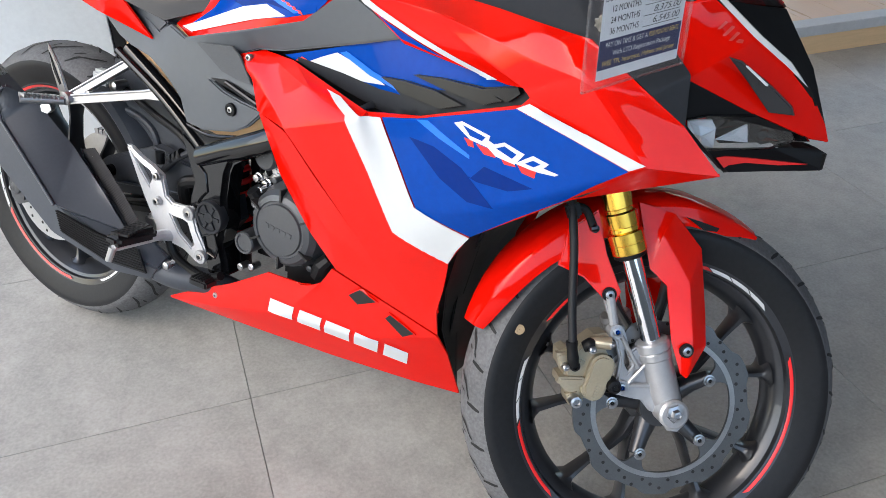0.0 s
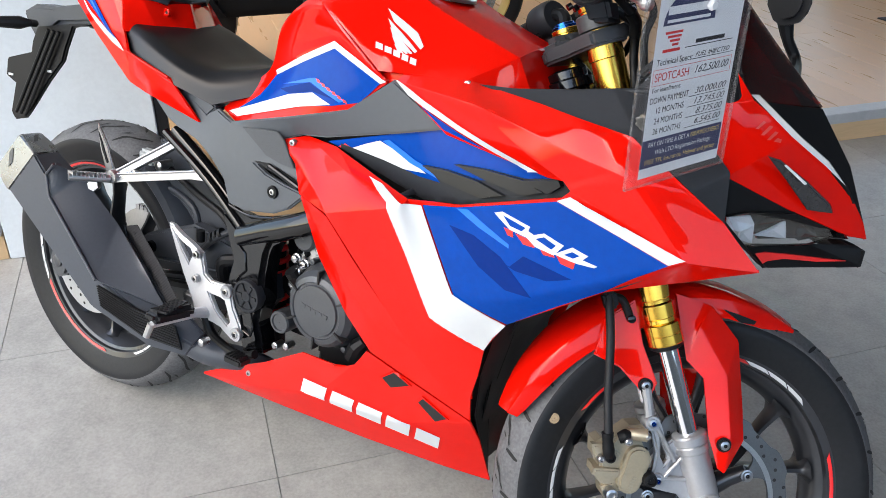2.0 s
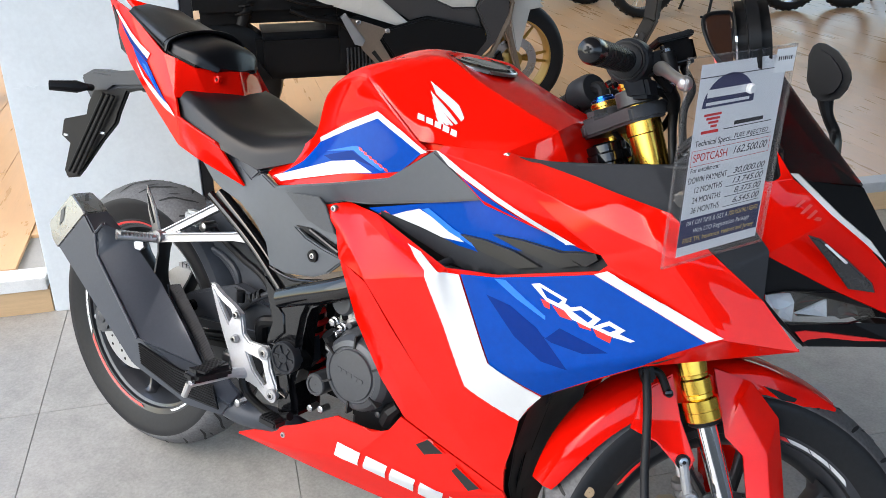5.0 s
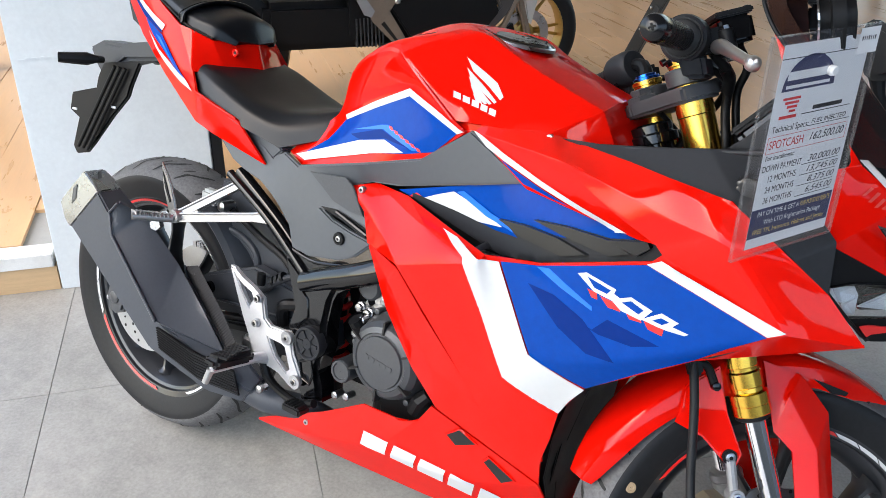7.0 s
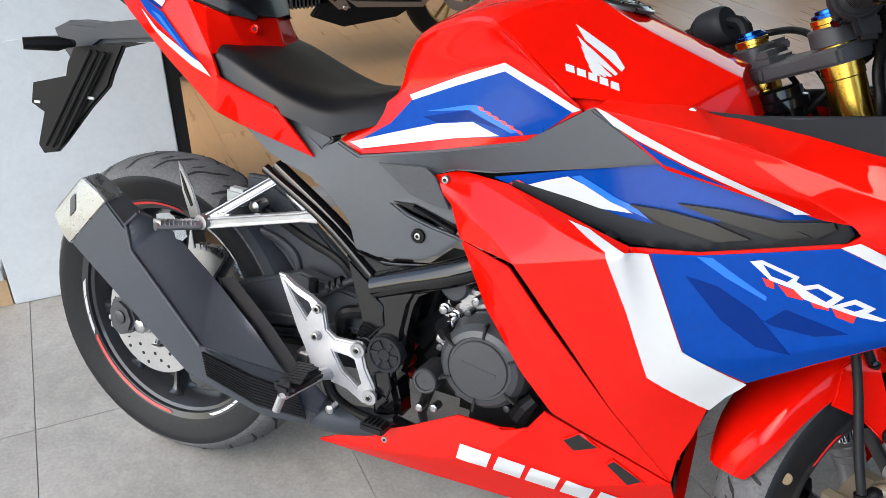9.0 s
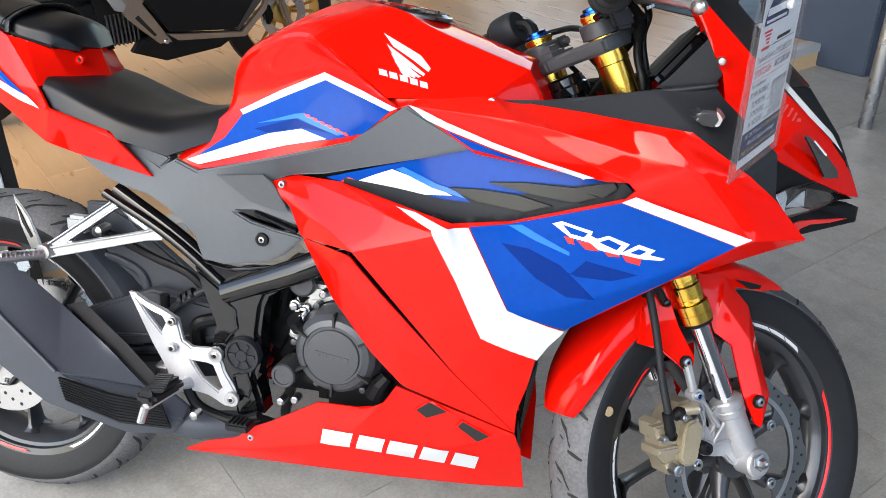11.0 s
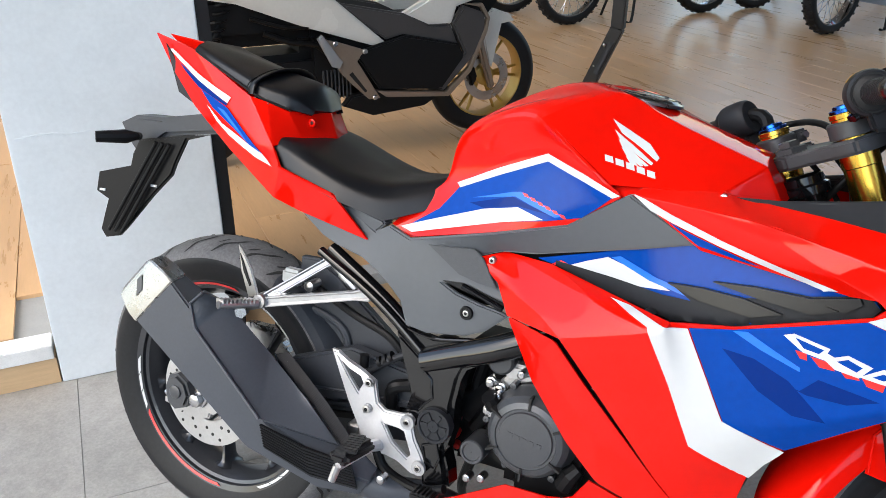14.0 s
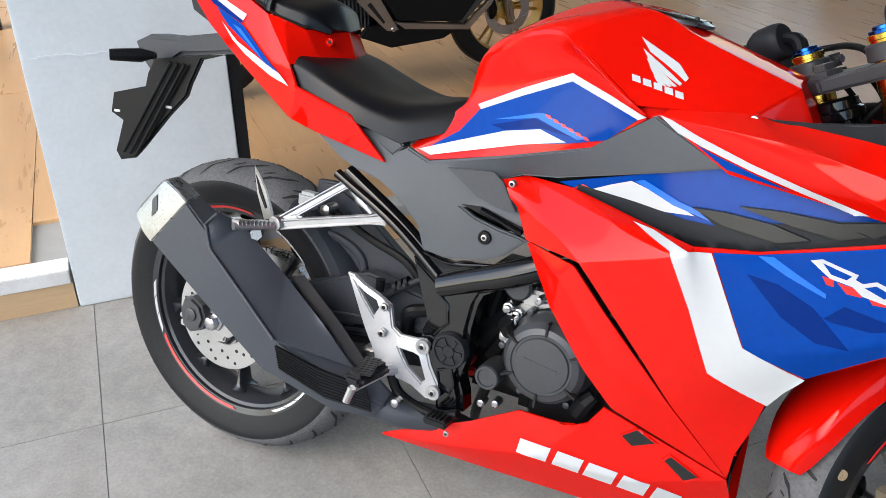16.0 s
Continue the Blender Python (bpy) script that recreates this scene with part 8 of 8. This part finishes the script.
for k in range(7):
    bm = bmesh.new()
    cuboid(bm, (0.0495 + 0.0031 * k, 0.1, 0.0025), (0.0008 + 0.0007 * (k % 3 == 0), 0.004, 0.0002))
    part("print_bar", bm, INK, stk)

# ---- white and black scooter on the showroom floor ----
SW_WHITE = material("pearl_white_paint", (0.66, 0.66, 0.63), 0.25, 0, 0.8, 0.03, 6)
SW_GOLD = material("gold_rim_paint", (0.5, 0.34, 0.1), 0.35, 0.8, 0, 0.06, 14)
SW_TRIM = material("bronze_trim_paint", (0.3, 0.24, 0.19), 0.35, 0.7, 0, 0.06, 10)
SW_GREY = material("charcoal_paint", (0.06, 0.055, 0.055), 0.35, 0.2, 0.2, 0.06, 10)
SC = thing("scooter", "white, black and bronze adventure scooter with gold wheels", "scooter", FRONT @ pose(0.57, 1.3, STEP))


def spoked(parent, x, z, r, tyre_r, w, rim_mat, spoke_mat, n, wire=False, knobs=0):
    """A wheel with its tyre: cast spokes, or thin wires."""
    rim = bmesh.new()
    lathe(rim, [(r + 0.006, -w / 2), (r - 0.006, -w / 2), (r - 0.012, 0), (r - 0.006, w / 2), (r + 0.006, w / 2), (r - 0.002, 0), (r + 0.006, -w / 2)], (x, 0, z), 56)
    bmesh.ops.recalc_face_normals(rim, faces=rim.faces)
    wh = part("wheel", rim, rim_mat, parent)
    t = bmesh.new()
    h = w * 0.62
    lathe(t, [(r, -w / 2), (r + (tyre_r - r) * 0.5, -h), (tyre_r - 0.012, -h * 0.75), (tyre_r, 0), (tyre_r - 0.012, h * 0.75), (r + (tyre_r - r) * 0.5, h), (r, w / 2)], (x, 0, z), 56)
    for k in range(knobs):
        for s in (-1, 0, 1):
            a = math.tau * (k + 0.5 * (s == 0)) / knobs
            cuboid(t, (tyre_r - 0.002 - 0.008 * abs(s), s * h * 0.62, 0), (0.012, h * 0.5, 0.014), Matrix.Translation((x, 0, z)) @ Matrix.Rotation(-a, 4, "Y"))
    part("tyre", t, RUBBER, wh, angle=50)
    turned("hub", [(0.03, -0.05), (0.045, -0.045), (0.045, 0.045), (0.03, 0.05)], (x, 0, z), spoke_mat, wh, seg=20)
    sp = bmesh.new()
    for k in range(n):
        a = math.tau * k / n
        if wire:
            s = 1 if k % 2 else -1
            b = a + (0.35 if (k // 2) % 2 else -0.35)
            sweep(sp, [(x + 0.042 * math.cos(b), 0.035 * s, z + 0.042 * math.sin(b)), (x + (r - 0.006) * math.cos(a), 0.006 * s, z + (r - 0.006) * math.sin(a))], 0.0022, 5)
        else:
            for d in (-0.13, 0.13):
                sweep(sp, [(x + 0.035 * math.cos(a), 0.0, z + 0.035 * math.sin(a)), (x + (r - 0.008) * math.cos(a + d), 0, z + (r - 0.008) * math.sin(a + d))], [0.011, 0.007], 6)
    tagged(part("spokes" if wire else "spoke_star", sp, spoke_mat, wh), kind="stuff" if wire else "")
    return wh


spoked(SC, 1.324, 0.27, 0.19, 0.268, 0.085, SW_GOLD, SW_GOLD, 6)
spoked(SC, 0.0, 0.26, 0.17, 0.262, 0.1, SW_GOLD, SW_GOLD, 6)
for f in (False, True):
    slab("footwell_panel", flat([(0.654, 0.46), (0.876, 0.513), (1.121, 0.46), (1.149, 0.397), (1.044, 0.271), (0.759, 0.299)], -0.2), 0.03, BLACK, SC, 0.008, flip=f)
    slab("sill_trim", flat([(0.741, 0.298), (0.784, 0.289), (1.06, 0.258), (1.165, 0.352), (1.24, 0.51), (1.252, 0.557), (1.22, 0.606), (1.145, 0.622), (1.23, 0.62), (1.266, 0.56), (1.254, 0.5), (1.177, 0.335), (1.071, 0.238), (0.784, 0.265)], -0.206), 0.03, SW_TRIM, SC, 0.003, flip=f)
    slab("sill_lower", flat([(0.634, 0.28), (0.741, 0.293), (1.06, 0.255), (0.964, 0.205), (0.73, 0.187), (0.6, 0.24)], -0.19), 0.05, BLACK, SC, 0.008, flip=f)
    slab("tail_fairing", flat([(-0.35, 0.86), (0.1, 0.8), (0.379, 0.76), (0.558, 0.7), (0.801, 0.484), (0.739, 0.481), (0.46, 0.575), (0.2, 0.68), (-0.1, 0.74)], -0.19), 0.04, SW_WHITE, SC, 0.01, flip=f)
    slab("front_fairing", flat([(0.878, 0.6), (1.041, 0.68), (1.15, 0.86), (1.36, 0.95), (1.42, 0.82), (1.3, 0.66), (1.223, 0.64), (1.119, 0.612), (1.094, 0.544), (0.99, 0.547)], -0.19), 0.05, SW_WHITE, SC, 0.012, flip=f)
    slab("tank_side", flat([(0.6, 0.66), (0.878, 0.6), (0.99, 0.545), (1.09, 0.54), (1.12, 0.46), (0.876, 0.515), (0.8, 0.5), (0.7, 0.57)], -0.185), 0.03, SW_GREY, SC, 0.008, flip=f)
    slab("leg_shield", flat([(1.094, 0.544), (1.145, 0.616), (1.24, 0.58), (1.25, 0.52), (1.225, 0.43), (1.05, 0.262), (1.017, 0.275), (1.149, 0.421)], -0.198), 0.04, SW_GREY, SC, 0.008, flip=f)
    slab("fork_leg", flat([(1.255, 0.45), (1.285, 0.45), (1.352, 0.225), (1.325, 0.215)], -0.1), 0.035, SW_TRIM, SC, 0.008, flip=f)
    slab("fender_side", flat([(1.27, 0.55), (1.34, 0.57), (1.418, 0.55), (1.45, 0.515), (1.385, 0.505), (1.36, 0.4), (1.34, 0.315), (1.32, 0.33), (1.285, 0.5)], -0.085), 0.02, SW_WHITE, SC, 0.006, flip=f)
    slab("side_bracket", flat([(0.526, 0.527), (0.6, 0.505), (0.702, 0.468), (0.664, 0.425), (0.758, 0.263), (0.708, 0.263), (0.64, 0.33), (0.59, 0.385)], -0.203), 0.012, SW_TRIM, SC, 0.004, flip=f)
    slab("bracket_slot", flat([(0.625, 0.375), (0.64, 0.385), (0.7, 0.3), (0.69, 0.295)], -0.2045), 0.003, RECESS_SHADE, SC, 0.0005, flip=f)
    slab("passenger_peg", flat([(0.5, 0.53), (0.52, 0.545), (0.6, 0.43), (0.585, 0.405), (0.555, 0.415)], -0.215), 0.025, SILVER, SC, 0.005, flip=f)
    s = 1 if f else -1
    for bx, bz in ((0.733, 0.27), (0.697, 0.464), (0.574, 0.505)):
        turned("bolt", [(0.008, s * 0.212), (0.011, s * 0.209), (0.011, s * 0.2)], (bx, 0, bz), STEEL, SC, seg=14)
    tube("damper", [(0.1, s * 0.13, 0.5), (0.2, s * 0.12, 0.8)], 0.025, BLACK, SC, sides=14)
    coil = bmesh.new()
    sweep(coil, [(0.105 + 0.085 * k / 80 + 0.033 * math.cos(k * 0.6), s * 0.13 + 0.033 * math.sin(k * 0.6), 0.53 + 0.24 * k / 80) for k in range(81)], 0.006, 6)
    part("coil", coil, BLACK, SC)
    turned("damper_reservoir", [(0.022, -0.06), (0.024, -0.055), (0.024, 0.055), (0.022, 0.06)], (0.04, s * 0.15, 0.72), GOLD, SC, axis="Z", seg=18)
turned("front_disc", [(0.07, -0.06), (0.11, -0.06), (0.11, -0.056), (0.07, -0.056)], (1.324, 0, 0.27), STEEL, SC, seg=40, caps=False)
slab("front_caliper", flat([(1.22, 0.3), (1.25, 0.33), (1.27, 0.27), (1.24, 0.23)], -0.085), 0.04, BLACK, SC, 0.008)
block("engine_unit", (0.4, 0.0, 0.36), (0.5, 0.26, 0.2), BLACK, SC, 0.03)
for k in range(8):
    block("cooling_fin", (0.53 + 0.016 * k, -0.13, 0.33), (0.006, 0.06, 0.12), CASTING, SC, 0.001)
block("swing_case", (0.12, 0.1, 0.28), (0.36, 0.09, 0.14), BLACK, SC, 0.03)
block("frame_core", (0.75, 0.0, 0.42), (0.6, 0.3, 0.3), BLACK, SC, 0.05)
block("tail_core", (0.25, 0.0, 0.62), (0.75, 0.3, 0.24), BLACK, SC, 0.06)
tube("hose", [(0.3, -0.16, 0.56), (0.4, -0.17, 0.52), (0.5, -0.16, 0.5), (0.56, -0.14, 0.45)], 0.012, BLACK, SC)
tube("cable", [(0.25, -0.17, 0.62), (0.38, -0.18, 0.58), (0.5, -0.17, 0.57)], 0.008, BLACK, SC)
slab("silencer", flat([(-0.25, 0.5), (0.15, 0.36), (0.2, 0.28), (0.1, 0.26), (-0.28, 0.4)], -0.2), 0.1, BLACK, SC, 0.03)
slab("scooter_seat", [(-0.25, -0.13, 0.93), (0.1, -0.14, 0.85), (0.5, -0.13, 0.78), (0.6, -0.1, 0.72), (0.3, -0.15, 0.74), (-0.2, -0.14, 0.84)], 0.27, VINYL, SC, 0.03)
slab("front_core", flat([(1.1, 0.6), (1.2, 0.95), (1.4, 0.9), (1.36, 0.62), (1.25, 0.5)], -0.13), 0.26, BLACK, SC, 0.03)
slab("fender_top", flat([(1.17, 0.49), (1.27, 0.555), (1.36, 0.57), (1.47, 0.53), (1.36, 0.54), (1.27, 0.53)], -0.06), 0.12, SW_WHITE, SC, 0.006)

# ---- bent black steel bar of a display stand ----
stand = thing("display_stand", "bent black steel bar of a display stand", "stand", Matrix.Translation((-0.18, 3.12, STEP)))
foot = Vector((-0.18, 3.12, STEP))
lower, bend_at, upper_end = Vector((-0.195, 2.85, STEP + 0.006)), Vector((0.0, 2.85, 0.572)), Vector((0.02, 2.85, 1.3))
for q0, q1, nm in ((lower, bend_at, "bar"), (bend_at, upper_end, "upright")):
    ex = (q1 - q0).normalized()
    ez = Vector((0, -1, 0))
    ey = ez.cross(ex)
    at_bar = Matrix(((ex.x, ey.x, ez.x, 0), (ex.y, ey.y, ez.y, 0), (ex.z, ey.z, ez.z, 0), (0, 0, 0, 1)))
    at_bar.translation = q0 - foot
    run_l = (q1 - q0).length
    bar_part = block(nm, (run_l / 2, 0, 0), (run_l + 0.012, 0.062, 0.05), BLACKPOST, stand, 0.006, m=at_bar)
    if nm == "bar":
        block("inset_plate", (run_l * 0.69, -0.008, 0.026), (0.17, 0.026, 0.006), GUARD, bar_part, 0.004, "dull grey plate let into the bar", m=at_bar)
        for k, r in ((0.81, 0.0085), (0.58, 0.005)):
            turned("bolt", [(r * 0.4, 0.032), (r * 0.8, 0.031), (r, 0.027), (r, 0.02)], (run_l * k, 0.016, 0), STEEL, bar_part, axis="Z", seg=16, m=at_bar)
block("stand_foot", tuple(lower - foot + Vector((0, 0, -0.002))), (0.16, 0.12, 0.008), BLACKPOST, stand, 0.002)

# ---- spoke-wheeled trail motorcycles further in ----
def trail_bike(u, v, turn, paint, label):
    """A trail motorcycle; its rear wheel stands at u, v."""
    ob = thing("trail_motorcycle", label, "motorcycle", FRONT @ pose(u, -v, STEP, 0, 0, turn), "trail motorcycles in the showroom")
    spoked(ob, 0.0, 0.3, 0.235, 0.3, 0.075, CHROME, STEEL, 32, True, 30)
    spoked(ob, 1.3, 0.33, 0.265, 0.33, 0.06, CHROME, STEEL, 32, True, 32)
    for s in (-1, 1):
        tube("fork_leg", [(1.3, 0.08 * s, 0.33), (1.08, 0.08 * s, 0.98)], 0.022, BLACK, ob)
        tube("swingarm", [(0.0, 0.07 * s, 0.3), (0.48, 0.07 * s, 0.42)], 0.018, BLACK, ob)
        tube("frame_tube", [(1.05, 0.03 * s, 0.92), (0.95, 0.09 * s, 0.4), (0.5, 0.1 * s, 0.34), (0.42, 0.1 * s, 0.7)], 0.017, BLACK, ob)
        tube("subframe", [(0.45, 0.09 * s, 0.68), (0.0, 0.09 * s, 0.8)], 0.014, BLACK, ob)
        slab("tank_shroud", flat([(0.62, 0.9), (0.98, 0.95), (1.12, 0.8), (0.95, 0.62), (0.8, 0.68)], -0.14), 0.03, paint, ob, 0.008, flip=s > 0)
        tube("handlebar", [(1.03, 0.04 * s, 1.02), (0.98, 0.18 * s, 1.1), (0.92, 0.36 * s, 1.12)], 0.012, BLACK, ob)
    block("engine", (0.68, 0, 0.45), (0.34, 0.22, 0.3), CASTING, ob, 0.03)
    block("tank", (0.78, 0, 0.86), (0.4, 0.2, 0.14), paint, ob, 0.05)
    slab("seat", [(-0.1, -0.1, 0.9), (0.5, -0.12, 0.86), (0.66, -0.1, 0.86), (0.6, -0.1, 0.78), (-0.1, -0.1, 0.82)], 0.2, VINYL, ob, 0.02)
    slab("rear_fender", [(-0.45, -0.07, 0.84), (-0.1, -0.09, 0.84), (0.3, -0.09, 0.78), (-0.1, -0.09, 0.79), (-0.44, -0.07, 0.8)], 0.16, paint, ob, 0.008)
    slab("front_fender", [(1.05, -0.06, 0.78), (1.3, -0.07, 0.79), (1.62, -0.05, 0.7), (1.3, -0.07, 0.76), (1.06, -0.06, 0.74)], 0.13, paint, ob, 0.006)
    tube("exhaust", [(0.86, -0.1, 0.5), (0.8, -0.15, 0.3), (0.45, -0.15, 0.42), (0.1, -0.14, 0.62), (-0.25, -0.14, 0.7)], [0.02, 0.022, 0.03, 0.045, 0.045], BLACK, ob)
    tube("side_stand", [(0.55, 0.12, 0.33), (0.5, 0.2, 0.15), (0.48, 0.26, 0.0)], 0.011, BLACK, ob)
    tube("centre_stand", [(0.55, -0.1, 0.33), (0.5, -0.14, 0.02), (0.44, -0.14, 0.006)], 0.011, BLACK, ob)
    turned("disc", [(0.06, -0.06), (0.12, -0.06), (0.12, -0.056), (0.06, -0.056)], (1.3, 0, 0.33), STEEL, ob, seg=32, caps=False)
    return ob


trail_bike(3.75, -3.55, 0, BLACK_G, "black trail motorcycle with wire-spoked wheels on the wooden floor")
trail_bike(5.6, -3.55, 0, RED, "red trail motorcycle with wire-spoked wheels on the wooden floor")
trail_bike(5.25, -2.4, 8, SW_WHITE, "white trail motorcycle with wire-spoked wheels on a dark mat")
trail_bike(2.3, -4.25, 0, WHITE, "white trail motorcycle with wire-spoked wheels on the wooden floor")
tagged(shop_box("floor_mat", 4.26, 6.0, -1.25, -0.5, STEP, STEP + 0.006, DARKGREY, None, "dark grey rubber floor mat under a motorcycle", 0.002), category="mat", kind="")

# ---- tiles of the forecourt and planks of the showroom floor ----
def shared(name, mesh, m, parent):
    ob = new(name, mesh)
    ob.parent = parent
    ob.matrix_parent_inverse = parent.matrix_world.inverted()
    ob.matrix_world = m
    return ob


bpy.context.view_layer.update()
bm = bmesh.new()
cuboid(bm, (0, 0, -0.004), (0.5984, 0.5984, 0.008))
bmesh.ops.bevel(bm, geom=[e for e in bm.edges if all(v.co.z > -0.001 for v in e.verts)], offset=0.0005, segments=1, affect="EDGES")
tile_mesh = bpy.data.meshes.new("tile")
bm.to_mesh(tile_mesh)
bm.free()
tile_mesh.materials.append(TILE)
for i in range(-5, 9):
    for j in range(-1, 9):
        u0, v0 = 0.035 + 0.6 * i, -0.065 + 0.6 * j
        shared("tile", tile_mesh, FRONT @ pose(u0 + 0.3, -(v0 + 0.3), 0.0, 0, 0, 90 * ((i * 3 + j * 5) % 4)), ground)

PLANK_W, PLANK_L = 0.195, 1.22
bm = bmesh.new()
cuboid(bm, (0, 0, -0.006), (PLANK_W - 0.0008, PLANK_L - 0.0008, 0.012))
bmesh.ops.bevel(bm, geom=[e for e in bm.edges if all(v.co.z > -0.001 for v in e.verts)], offset=0.0006, segments=1, affect="EDGES")
plank_mesh = bpy.data.meshes.new("plank")
bm.to_mesh(plank_mesh)
bm.free()
plank_mesh.materials.append(WOOD)
rp = random.Random(7)
for i in range(-12, 34):
    u0 = 0.19 + PLANK_W * i
    v1 = -0.076 if u0 < -0.1 else -0.342 if u0 < 0.46 else -0.121
    for j in range(6):
        length = 0.25 + ((i * 0.41) % 0.95) if j == 0 else PLANK_L
        lift = rp.uniform(0.0, 0.005) if i < -1 else 0.0
        shared("plank", plank_mesh, FRONT @ pose(u0, -(v1 - length / 2), STEP + lift) @ Matrix.Diagonal((1, length / PLANK_L, 1, 1)), platform)
        v1 -= length
